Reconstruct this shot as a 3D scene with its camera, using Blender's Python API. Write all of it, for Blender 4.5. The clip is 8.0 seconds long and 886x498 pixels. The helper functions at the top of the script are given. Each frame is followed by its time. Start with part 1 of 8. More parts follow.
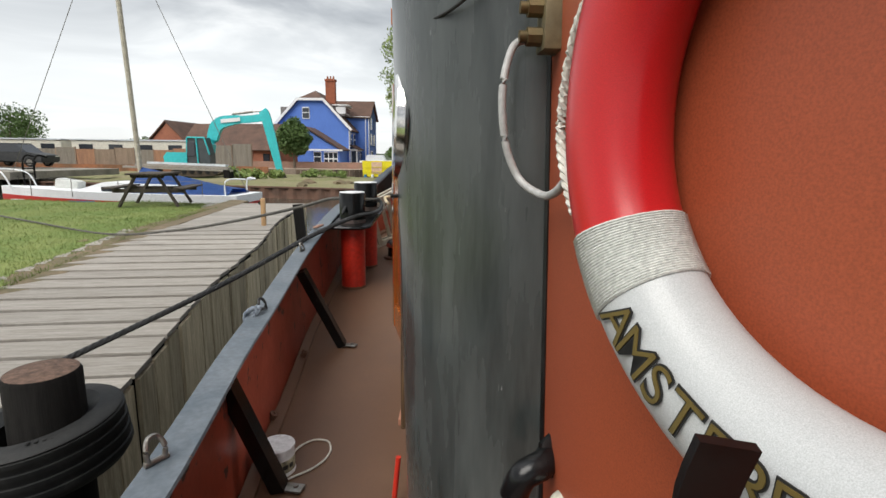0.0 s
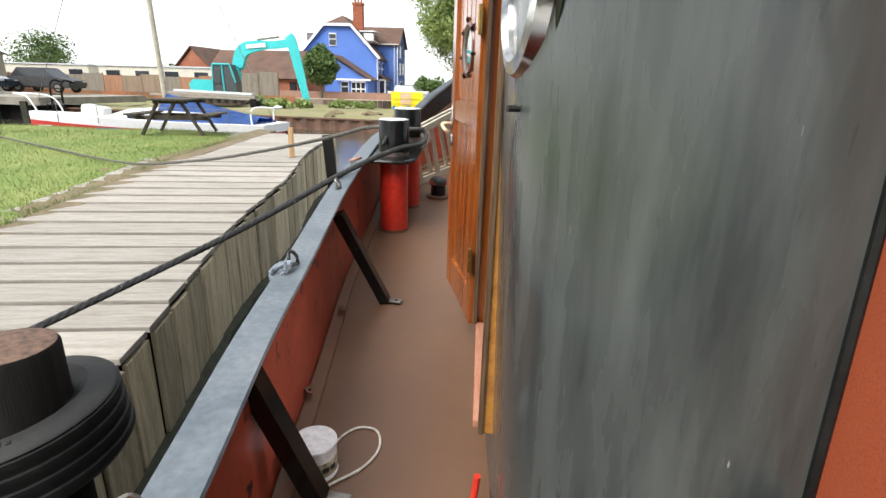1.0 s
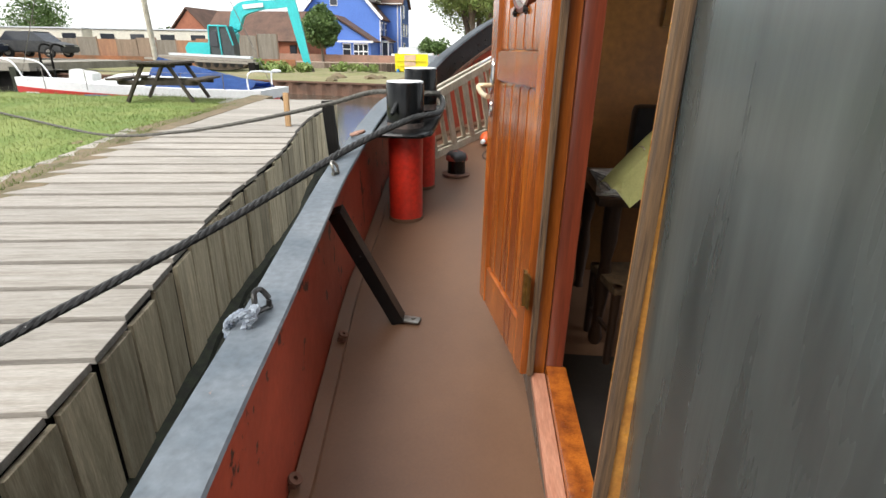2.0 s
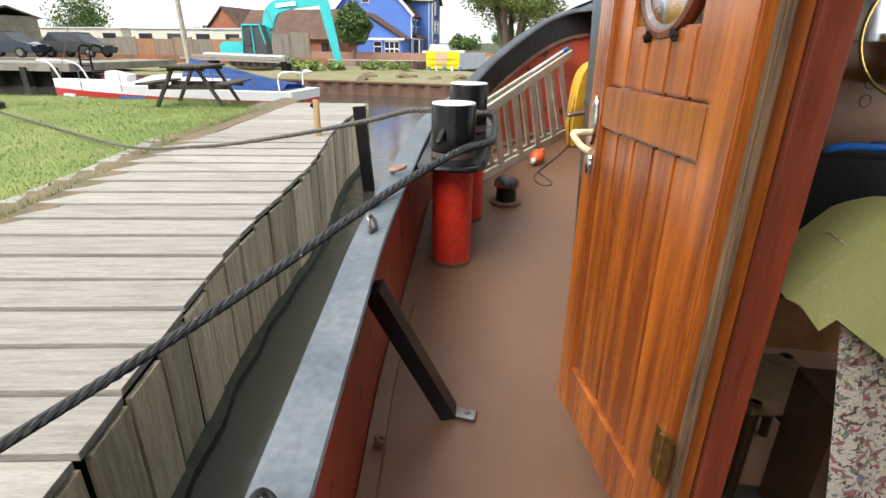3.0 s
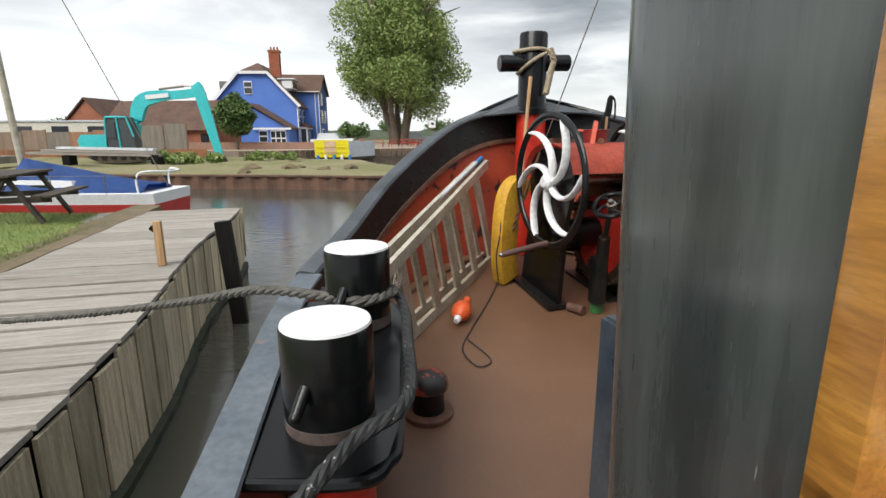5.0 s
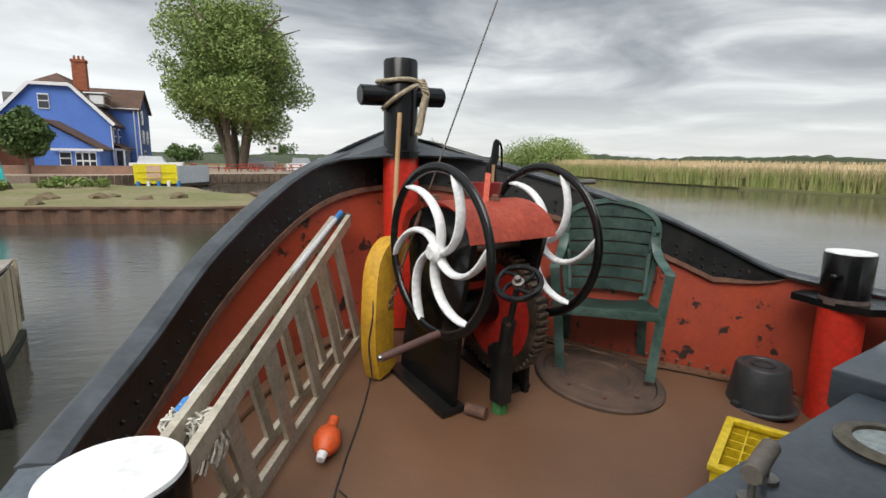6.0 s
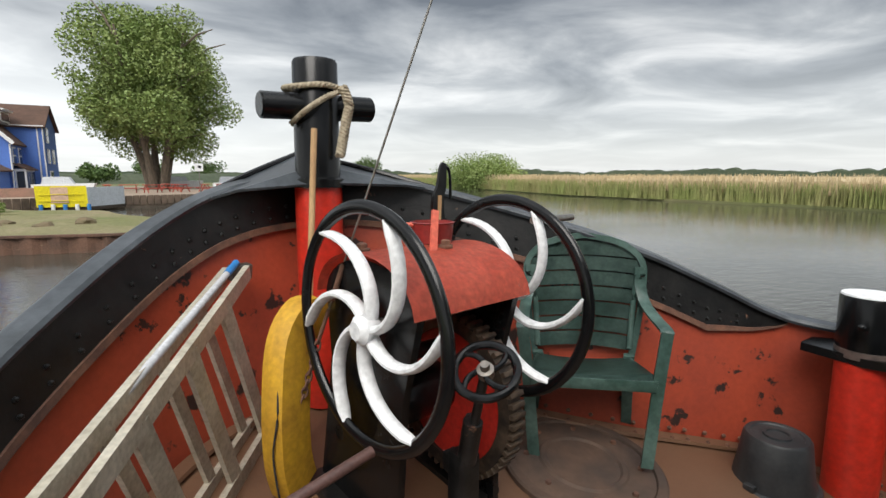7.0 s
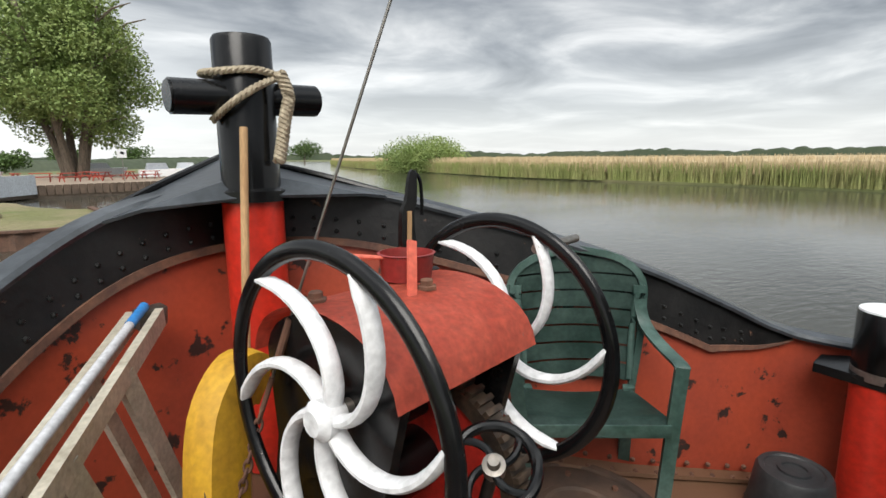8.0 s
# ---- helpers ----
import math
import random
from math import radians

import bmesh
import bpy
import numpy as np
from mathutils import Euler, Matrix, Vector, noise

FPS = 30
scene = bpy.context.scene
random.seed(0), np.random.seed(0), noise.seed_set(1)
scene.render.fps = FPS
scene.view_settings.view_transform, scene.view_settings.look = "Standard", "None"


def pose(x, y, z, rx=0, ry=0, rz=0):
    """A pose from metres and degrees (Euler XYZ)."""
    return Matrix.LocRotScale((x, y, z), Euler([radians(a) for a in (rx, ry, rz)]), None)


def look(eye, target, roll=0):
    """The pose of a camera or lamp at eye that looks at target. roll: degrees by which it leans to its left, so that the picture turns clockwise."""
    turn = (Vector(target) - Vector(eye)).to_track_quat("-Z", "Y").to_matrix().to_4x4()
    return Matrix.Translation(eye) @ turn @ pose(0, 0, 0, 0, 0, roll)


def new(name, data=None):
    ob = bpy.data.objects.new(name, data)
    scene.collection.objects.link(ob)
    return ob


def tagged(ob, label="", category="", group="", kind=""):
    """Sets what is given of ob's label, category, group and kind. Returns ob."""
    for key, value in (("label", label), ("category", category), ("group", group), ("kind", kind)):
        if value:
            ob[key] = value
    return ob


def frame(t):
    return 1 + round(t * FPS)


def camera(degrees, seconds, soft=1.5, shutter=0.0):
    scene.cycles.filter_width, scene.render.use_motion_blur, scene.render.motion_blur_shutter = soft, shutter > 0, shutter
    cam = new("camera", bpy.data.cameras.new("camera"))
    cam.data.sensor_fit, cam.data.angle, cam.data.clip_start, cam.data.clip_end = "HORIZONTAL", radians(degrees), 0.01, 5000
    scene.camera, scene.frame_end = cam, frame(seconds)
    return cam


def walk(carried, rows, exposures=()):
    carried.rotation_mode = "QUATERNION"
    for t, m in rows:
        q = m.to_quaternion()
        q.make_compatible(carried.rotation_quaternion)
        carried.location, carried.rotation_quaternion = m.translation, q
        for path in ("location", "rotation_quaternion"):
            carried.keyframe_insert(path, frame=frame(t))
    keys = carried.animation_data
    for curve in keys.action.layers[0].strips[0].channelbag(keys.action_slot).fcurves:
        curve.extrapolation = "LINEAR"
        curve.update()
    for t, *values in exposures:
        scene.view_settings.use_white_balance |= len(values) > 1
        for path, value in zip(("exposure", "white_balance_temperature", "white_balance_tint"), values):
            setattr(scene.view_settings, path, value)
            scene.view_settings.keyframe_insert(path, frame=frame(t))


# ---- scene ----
cam = camera(82.3, 8.0)
PATH = [
    (0, (0.722, -1.445, 1.017), (0.687, 0.522, 0.660), 0.8),
    (0.5, (0.606, -1.164, 0.959), (0.532, 0.77, 0.454), 1.2),
    (1, (0.482, -0.833, 0.927), (0.354, 1.069, 0.324), 1.6),
    (1.2, (0.44, -0.676, 0.908), (0.278, 1.212, 0.269), 0.9),
    (2.3, (0.244, 0.134, 0.87), (0.106, 1.987, 0.13), 1.2),
    (2.5, (0.191, 0.279, 0.906), (0.043, 2.131, 0.163), 1.3),
    (3, (0.12, 0.475, 0.964), (-0.129, 2.315, 0.221), 0.7),
    (3.5, (0.117, 0.776, 1.011), (-0.264, 2.608, 0.307), 0.7),
    (4, (0.11, 1.031, 1.064), (-0.252, 2.888, 0.416), 0.7),
    (4.5, (0.009, 1.535, 1.078), (-0.139, 3.45, 0.519), 0.6),
    (4.7, (0.01, 1.715, 1.117), (-0.027, 3.649, 0.609), 0.1),
    (5.8, (0.046, 2.662, 1.236), (0.649, 4.534, 0.875), 0.8),
    (6, (0.065, 2.842, 1.291), (0.773, 4.679, 0.94), 0.8),
    (6.5, (0.148, 3.204, 1.308), (1.03, 4.974, 1.006), -0.1),
    (7, (0.354, 3.52, 1.35), (1.284, 5.267, 1.062), 0.1),
    (7.5, (0.438, 3.731, 1.367), (1.408, 5.451, 1.048), 0.1),
    (8, (0.491, 3.98, 1.449), (1.6, 5.606, 1.094), -0.5),
]
EXPOSURES = [(0.0, 0.35), (0.5, 0.75), (1.0, 1.1), (2.5, 1.0), (3.0, 1.08), (3.5, 0.52), (4.0, 0.45), (4.5, 0.5), (6.0, 0.25), (8.0, 0.42)]
walk(cam, [(t, look(eye, target, roll)) for t, eye, target, roll in PATH], EXPOSURES)

# ---- world and light ----
SUN_EL, SUN_AZ = radians(48), radians(218)      # azimuth from +y towards +x
world = bpy.data.worlds.new("sky")
scene.world = world
world.use_nodes = True
wn, wl = world.node_tree.nodes, world.node_tree.links
wn.clear()
w_out = wn.new("ShaderNodeOutputWorld")
w_bg = wn.new("ShaderNodeBackground")
w_bg.inputs["Strength"].default_value = 0.15
sky = wn.new("ShaderNodeTexSky")
sky.sky_type = "NISHITA"
sky.sun_disc = False
sky.sun_elevation, sky.sun_rotation = SUN_EL, SUN_AZ
w_co = wn.new("ShaderNodeTexCoord")
w_sep = wn.new("ShaderNodeSeparateXYZ")
wl.new(w_co.outputs["Generated"], w_sep.inputs[0])
# clouds lie on a flat layer: direction divided by its height
w_z = wn.new("ShaderNodeMath"); w_z.operation = "ADD"; w_z.inputs[1].default_value = 0.10
w_zm = wn.new("ShaderNodeMath"); w_zm.operation = "MAXIMUM"; w_zm.inputs[1].default_value = 0.0
wl.new(w_sep.outputs["Z"], w_zm.inputs[0]); wl.new(w_zm.outputs[0], w_z.inputs[0])
w_dx = wn.new("ShaderNodeMath"); w_dx.operation = "DIVIDE"
w_dy = wn.new("ShaderNodeMath"); w_dy.operation = "DIVIDE"
wl.new(w_sep.outputs["X"], w_dx.inputs[0]); wl.new(w_z.outputs[0], w_dx.inputs[1])
wl.new(w_sep.outputs["Y"], w_dy.inputs[0]); wl.new(w_z.outputs[0], w_dy.inputs[1])
w_com = wn.new("ShaderNodeCombineXYZ")
wl.new(w_dx.outputs[0], w_com.inputs[0]); wl.new(w_dy.outputs[0], w_com.inputs[1])
w_n = wn.new("ShaderNodeTexNoise")
w_n.inputs["Scale"].default_value = 0.85; w_n.inputs["Detail"].default_value = 8; w_n.inputs["Roughness"].default_value = 0.52
w_n.inputs["Distortion"].default_value = 0.5
wl.new(w_com.outputs[0], w_n.inputs["Vector"])
w_r = wn.new("ShaderNodeValToRGB")
w_r.color_ramp.elements[0].position, w_r.color_ramp.elements[0].color = 0.36, (0.95, 1.03, 1.12, 1)
w_r.color_ramp.elements[1].position, w_r.color_ramp.elements[1].color = 0.68, (5.4, 5.4, 5.3, 1)
for p_, c_ in ((0.45, (1.75, 1.85, 1.95, 1)), (0.53, (2.7, 2.8, 2.85, 1))):
    w_r.color_ramp.elements.new(p_).color = c_
wl.new(w_n.outputs["Fac"], w_r.inputs[0])
# the low sky is a bright even white
w_hz = wn.new("ShaderNodeMapRange")
w_hz.inputs["From Min"].default_value, w_hz.inputs["From Max"].default_value = 0.03, 0.22
w_hz.inputs["To Min"].default_value, w_hz.inputs["To Max"].default_value = 0.85, 0.0
# the cloud breaks up towards the north-west, where the low sky is widest
w_az = wn.new("ShaderNodeVectorMath"); w_az.operation = "DOT_PRODUCT"; w_az.inputs[1].default_value = (-0.72, 0.69, 0.0)
w_am = wn.new("ShaderNodeMapRange"); w_am.interpolation_type = "SMOOTHSTEP"
w_am.inputs["From Min"].default_value, w_am.inputs["From Max"].default_value = 0.25, 0.95
w_am.inputs["To Min"].default_value, w_am.inputs["To Max"].default_value = 0.0, 0.09
w_lo = wn.new("ShaderNodeMath"); w_lo.operation = "SUBTRACT"
wl.new(w_co.outputs["Generated"], w_az.inputs[0]); wl.new(w_az.outputs["Value"], w_am.inputs["Value"])
wl.new(w_zm.outputs[0], w_lo.inputs[0]); wl.new(w_am.outputs[0], w_lo.inputs[1])
wl.new(w_lo.outputs[0], w_hz.inputs["Value"])
w_m1 = wn.new("ShaderNodeMix"); w_m1.data_type = "RGBA"
wl.new(w_hz.outputs[0], w_m1.inputs["Factor"]); wl.new(w_r.outputs[0], w_m1.inputs[6])
w_m1.inputs[7].default_value = (4.7, 4.8, 4.8, 1)
# an overcast sky is brightest overhead
w_up = wn.new("ShaderNodeMapRange"); w_up.interpolation_type = "SMOOTHSTEP"
w_up.inputs["From Min"].default_value, w_up.inputs["From Max"].default_value = 0.42, 0.95
w_up.inputs["To Min"].default_value, w_up.inputs["To Max"].default_value = 1.0, 2.9
wl.new(w_zm.outputs[0], w_up.inputs["Value"])
w_mu = wn.new("ShaderNodeVectorMath"); w_mu.operation = "SCALE"
w_br = wn.new("ShaderNodeMath"); w_br.operation = "MULTIPLY_ADD"; w_br.inputs[1].default_value = 2.4
wl.new(w_am.outputs[0], w_br.inputs[0]); wl.new(w_up.outputs[0], w_br.inputs[2])
wl.new(w_m1.outputs[2], w_mu.inputs[0]); wl.new(w_br.outputs[0], w_mu.inputs["Scale"])
w_m2 = wn.new("ShaderNodeMix"); w_m2.data_type = "RGBA"
w_m2.inputs["Factor"].default_value = 0.92
wl.new(sky.outputs[0], w_m2.inputs[6]); wl.new(w_mu.outputs[0], w_m2.inputs[7])
wl.new(w_m2.outputs[2], w_bg.inputs["Color"])
wl.new(w_bg.outputs[0], w_out.inputs["Surface"])

sun = new("sun", bpy.data.lights.new("sun", "SUN"))
sun.data.energy, sun.data.angle, sun.data.color = 2.6, radians(40), (1.0, 0.96, 0.90)
sd = Vector((math.sin(SUN_AZ) * math.cos(SUN_EL), math.cos(SUN_AZ) * math.cos(SUN_EL), math.sin(SUN_EL)))
sun.matrix_world = look(sd * 60, (0, 0, 0))


# ---- materials ----
def mat(name, col, rough=0.6, metal=0.0, col2=None, scale=6.0, amount=0.5, fine=60.0, bump=0.15, spots=None, spot_scale=9.0,
        spot_at=0.66, stretch=(1, 1, 1), spec=0.5, coat=0.0, rand=0.0, bump_dist=0.004, world_space=False, grain=0.17):
    """A painted, worn or natural surface: two colours mixed by coarse noise, fine grain, chips of a third colour."""
    m = bpy.data.materials.new(name)
    m.use_nodes = True
    n, l = m.node_tree.nodes, m.node_tree.links
    b = n["Principled BSDF"]
    b.inputs["Metallic"].default_value = metal
    b.inputs["Specular IOR Level"].default_value = spec
    b.inputs["Coat Weight"].default_value = coat
    b.inputs["Coat Roughness"].default_value = 0.15
    co = n.new("ShaderNodeTexCoord")
    mp = n.new("ShaderNodeMapping")
    mp.inputs["Scale"].default_value = stretch
    l.new(co.outputs["Object"], mp.inputs[0])
    vec = mp.outputs[0]
    if world_space:
        geo = n.new("ShaderNodeNewGeometry")
        l.new(geo.outputs["Position"], mp.inputs[0])
    if rand:
        oi = n.new("ShaderNodeObjectInfo")
        ad = n.new("ShaderNodeVectorMath"); ad.operation = "ADD"
        mu = n.new("ShaderNodeMath"); mu.operation = "MULTIPLY"; mu.inputs[1].default_value = 37.0
        l.new(oi.outputs["Random"], mu.inputs[0])
        l.new(mp.outputs[0], ad.inputs[0]); l.new(mu.outputs[0], ad.inputs[1])
        vec = ad.outputs[0]
    n1 = n.new("ShaderNodeTexNoise")
    n1.inputs["Scale"].default_value = scale; n1.inputs["Detail"].default_value = 5; n1.inputs["Roughness"].default_value = 0.62
    l.new(vec, n1.inputs["Vector"])
    n2 = n.new("ShaderNodeTexNoise")
    n2.inputs["Scale"].default_value = fine; n2.inputs["Detail"].default_value = 4
    l.new(vec, n2.inputs["Vector"])
    c2 = col2 or tuple(c * 0.72 for c in col)
    mr = n.new("ShaderNodeMapRange")
    mr.inputs["From Min"].default_value, mr.inputs["From Max"].default_value = 0.38, 0.64
    mr.inputs["To Max"].default_value = amount
    l.new(n1.outputs["Fac"], mr.inputs["Value"])
    mx = n.new("ShaderNodeMix"); mx.data_type = "RGBA"
    mx.inputs[6].default_value, mx.inputs[7].default_value = (*col, 1), (*c2, 1)
    l.new(mr.outputs[0], mx.inputs["Factor"])
    mf = n.new("ShaderNodeMix"); mf.data_type = "RGBA"; mf.blend_type = "MULTIPLY"
    fr = n.new("ShaderNodeMapRange")
    fr.inputs["From Min"].default_value, fr.inputs["From Max"].default_value = 0.3, 0.7
    fr.inputs["To Min"].default_value, fr.inputs["To Max"].default_value = 0.95 - grain, 0.95 + grain
    l.new(n2.outputs["Fac"], fr.inputs["Value"])
    mf.inputs["Factor"].default_value = 1.0
    l.new(mx.outputs[2], mf.inputs[6]); l.new(fr.outputs[0], mf.inputs[7])
    out = mf.outputs[2]
    if rand:
        rr = n.new("ShaderNodeMapRange")
        rr.inputs["To Min"].default_value, rr.inputs["To Max"].default_value = 1 - rand, 1 + rand
        l.new(oi.outputs["Random"], rr.inputs["Value"])
        m3 = n.new("ShaderNodeMix"); m3.data_type = "RGBA"; m3.blend_type = "MULTIPLY"; m3.inputs["Factor"].default_value = 1.0
        l.new(out, m3.inputs[6]); l.new(rr.outputs[0], m3.inputs[7])
        out = m3.outputs[2]
    ro = n.new("ShaderNodeMapRange")
    ro.inputs["To Min"].default_value, ro.inputs["To Max"].default_value = max(rough - 0.12, 0.03), min(rough + 0.15, 1.0)
    l.new(n1.outputs["Fac"], ro.inputs["Value"])
    l.new(ro.outputs[0], b.inputs["Roughness"])
    height = n2.outputs["Fac"]
    if spots:
        n3 = n.new("ShaderNodeTexNoise")
        n3.inputs["Scale"].default_value = spot_scale; n3.inputs["Detail"].default_value = 7; n3.inputs["Roughness"].default_value = 0.6
        off = n.new("ShaderNodeVectorMath"); off.operation = "ADD"; off.inputs[1].default_value = (7.3, 2.1, 5.7)
        l.new(vec, off.inputs[0]); l.new(off.outputs[0], n3.inputs["Vector"])
        sr = n.new("ShaderNodeMapRange")
        sr.inputs["From Min"].default_value, sr.inputs["From Max"].default_value = spot_at, spot_at + 0.03
        l.new(n3.outputs["Fac"], sr.inputs["Value"])
        ms = n.new("ShaderNodeMix"); ms.data_type = "RGBA"; ms.inputs[7].default_value = (*spots, 1)
        l.new(sr.outputs[0], ms.inputs["Factor"]); l.new(out, ms.inputs[6])
        out = ms.outputs[2]
        hs = n.new("ShaderNodeMath"); hs.operation = "SUBTRACT"
        l.new(height, hs.inputs[0]); l.new(sr.outputs[0], hs.inputs[1])
        height = hs.outputs[0]
    l.new(out, b.inputs["Base Color"])
    if bump:
        bp = n.new("ShaderNodeBump")
        bp.inputs["Strength"].default_value = bump; bp.inputs["Distance"].default_value = bump_dist
        l.new(height, bp.inputs["Height"]); l.new(bp.outputs[0], b.inputs["Normal"])
    return m


def wood(name, col, col2, rough=0.6, scale=3.0, grain=(1, 14, 14), coat=0.0, rand=0.0, bump=0.25, knots=None):
    return mat(name, col, rough, 0, col2, scale, 0.9, 28, bump, spots=knots, spot_scale=4.0, spot_at=0.72, stretch=grain, coat=coat, rand=rand)


RED = mat("red_bulwark_paint", (0.36, 0.060, 0.028), 0.42, 0, (0.26, 0.046, 0.026), 3, 0.7, 40, 0.2, (0.03, 0.018, 0.015), 7.0, 0.60, grain=0.08)
RED_WALL = mat("red_oxide_wall_paint", (0.32, 0.068, 0.027), 0.45, 0, (0.29, 0.061, 0.025), 0.9, 0.6, 300, 0.03, (0.12, 0.03, 0.02), 22, 0.79)
RED_BRIGHT = mat("bright_red_paint", (0.62, 0.032, 0.016), 0.35, 0, (0.5, 0.03, 0.018), 4, 0.6, 30, 0.1, (0.25, 0.13, 0.10), 25, 0.74, coat=0.2)
RED_FADED = mat("faded_red_paint", (0.66, 0.14, 0.088), 0.45, 0, (0.54, 0.09, 0.055), 7, 0.8, 50, 0.25, (0.30, 0.16, 0.12), 16, 0.68)
BLACK = mat("black_gloss_paint", (0.0045, 0.0048, 0.0052), 0.22, 0, (0.008, 0.0084, 0.009), 5, 0.8, 40, 0.12, (0.10, 0.085, 0.075), 16, 0.70, spec=0.34)
# worn black paint; the blue-grey of reflected sky is mixed into its colour
LIP = mat("worn_black_paint_sky_sheen", (0.036, 0.042, 0.048), 0.34, 0, (0.075, 0.086, 0.098), 6, 0.8, 40, 0.2, (0.12, 0.09, 0.075), 14, 0.70, spec=0.45)
GEAR_IRON = mat("greasy_gear_iron", (0.035, 0.027, 0.022), 0.55, 0.4, (0.13, 0.09, 0.06), 9, 0.9, 50, 0.3)
POT_RED = mat("dark_red_enamel", (0.26, 0.025, 0.022), 0.4, 0, (0.18, 0.03, 0.025), 9, 0.7, 50, 0.15, (0.10, 0.06, 0.05), 14, 0.66)
BLACK_WORN = mat("worn_black_paint", (0.0055, 0.0058, 0.006), 0.38, 0, (0.018, 0.0175, 0.017), 6, 0.8, 50, 0.35, (0.13, 0.07, 0.045), 12, 0.68, spec=0.4)
CABIN = mat("dark_grey_cabin_paint", (0.034, 0.040, 0.039), 0.26, 0, (0.088, 0.099, 0.096), 2.2, 0.9, 40, 0.06, (0.24, 0.25, 0.25), 26, 0.71, stretch=(3, 3, 0.4), coat=0.3, grain=0.06)
RAIL = mat("blue_grey_rail_paint", (0.085, 0.105, 0.125), 0.4, 0, (0.16, 0.18, 0.20), 5, 0.7, 45, 0.25, (0.26, 0.15, 0.11), 9, 0.69)
DECK = mat("brown_deck_paint", (0.126, 0.064, 0.035), 0.48, 0, (0.168, 0.090, 0.052), 1.3, 0.8, 90, 0.12, (0.62, 0.56, 0.48), 42, 0.785, grain=0.05)
WHITE = mat("white_paint", (0.80, 0.81, 0.82), 0.45, 0, (0.7, 0.71, 0.72), 5, 0.5, 40, 0.12)
RUST = mat("rusty_iron", (0.16, 0.075, 0.045), 0.8, 0, (0.08, 0.04, 0.03), 9, 0.9, 50, 0.5)
STEEL = mat("weathered_steel", (0.30, 0.29, 0.27), 0.42, 0.9, (0.2, 0.17, 0.14), 9, 0.7, 60, 0.2)
CHROME = mat("polished_metal", (0.75, 0.74, 0.72), 0.14, 1.0, None, 9, 0.3, 60, 0.05)
BRASS = mat("old_brass", (0.46, 0.30, 0.09), 0.32, 0.95, (0.22, 0.15, 0.05), 14, 0.8, 60, 0.2)
ALU = mat("dull_aluminium", (0.52, 0.48, 0.39), 0.5, 0.2, (0.33, 0.29, 0.22), 6, 0.8, 60, 0.25, (0.05, 0.04, 0.03), 16, 0.73)
GREY_PLASTIC = mat("grey_broom_tube", (0.55, 0.56, 0.58), 0.35, 0, None, 5, 0.3, 60, 0.05)
BLUE_PLASTIC = mat("blue_plastic", (0.04, 0.22, 0.55), 0.4, 0, None, 5, 0.3, 60, 0.05)
GREEN_PLASTIC = mat("dull_green_plastic", (0.024, 0.055, 0.045), 0.38, 0, (0.09, 0.15, 0.13), 4, 0.9, 50, 0.12, (0.3, 0.33, 0.3), 20, 0.73)
BLACK_PLASTIC = mat("black_plastic", (0.022, 0.024, 0.026), 0.5, 0, (0.05, 0.05, 0.05), 5, 0.8, 50, 0.15)
YELLOW = mat("yellow_fender_foam", (0.55, 0.31, 0.02), 0.6, 0, (0.42, 0.22, 0.02), 6, 0.8, 40, 0.25, (0.22, 0.13, 0.05), 13, 0.7)
YELLOW_PLASTIC = mat("yellow_crate_plastic", (0.72, 0.52, 0.02), 0.4, 0, None, 5, 0.3, 50, 0.05)
ORANGE = mat("orange_plastic", (0.75, 0.11, 0.02), 0.45, 0, (0.5, 0.08, 0.03), 8, 0.6, 50, 0.1)
ROPE_DARK = mat("black_mooring_rope", (0.012, 0.0125, 0.013), 0.75, 0, (0.040, 0.040, 0.041), 30, 0.9, 90, 0.6, (0.32, 0.32, 0.31), 55, 0.66)
ROPE_GREY = mat("grey_mooring_rope", (0.13, 0.125, 0.11), 0.9, 0, (0.07, 0.065, 0.06), 30, 0.9, 90, 0.6)
ROPE_PALE = mat("pale_hemp_rope", (0.42, 0.36, 0.26), 0.9, 0, (0.28, 0.23, 0.16), 30, 0.9, 90, 0.6)
CORD_WHITE = mat("white_cord", (0.66, 0.64, 0.58), 0.8, 0, (0.45, 0.42, 0.36), 20, 0.7, 90, 0.4)
CANVAS = mat("white_canvas", (0.62, 0.63, 0.60), 0.9, 0, (0.50, 0.51, 0.48), 12, 0.7, 200, 0.5)
VARNISH = wood("varnished_teak", (0.37, 0.105, 0.015), (0.14, 0.032, 0.008), 0.22, 2.2, (7, 7, 0.45), coat=0.6, rand=0.12, bump=0.12)
VARNISH_LIGHT = wood("yellow_varnished_pine", (0.50, 0.235, 0.045), (0.30, 0.12, 0.025), 0.28, 2.5, (6, 1, 6), coat=0.5, bump=0.12, knots=(0.09, 0.03, 0.01))
VARNISH_DARK = wood("red_mahogany", (0.16, 0.032, 0.014), (0.08, 0.018, 0.010), 0.3, 2.2, (7, 7, 0.45), coat=0.5, bump=0.12)
WORN_EDGE = wood("weathered_bare_wood", (0.15, 0.085, 0.038), (0.035, 0.02, 0.012), 0.8, 6, (14, 14, 0.7), bump=0.5)
PANEL_WOOD = wood("polished_panel_wood", (0.20, 0.092, 0.020), (0.10, 0.040, 0.010), 0.38, 1.2, (1, 1, 1), coat=0.08, bump=0.05)
PLANK = mat("weathered_grey_decking", (0.335, 0.31, 0.275), 0.85, 0, (0.235, 0.21, 0.18), 3.0, 0.9, 28, 0.5, spots=(0.10, 0.08, 0.065), spot_scale=3.2, spot_at=0.695, stretch=(0.8, 9, 9), rand=0.14)
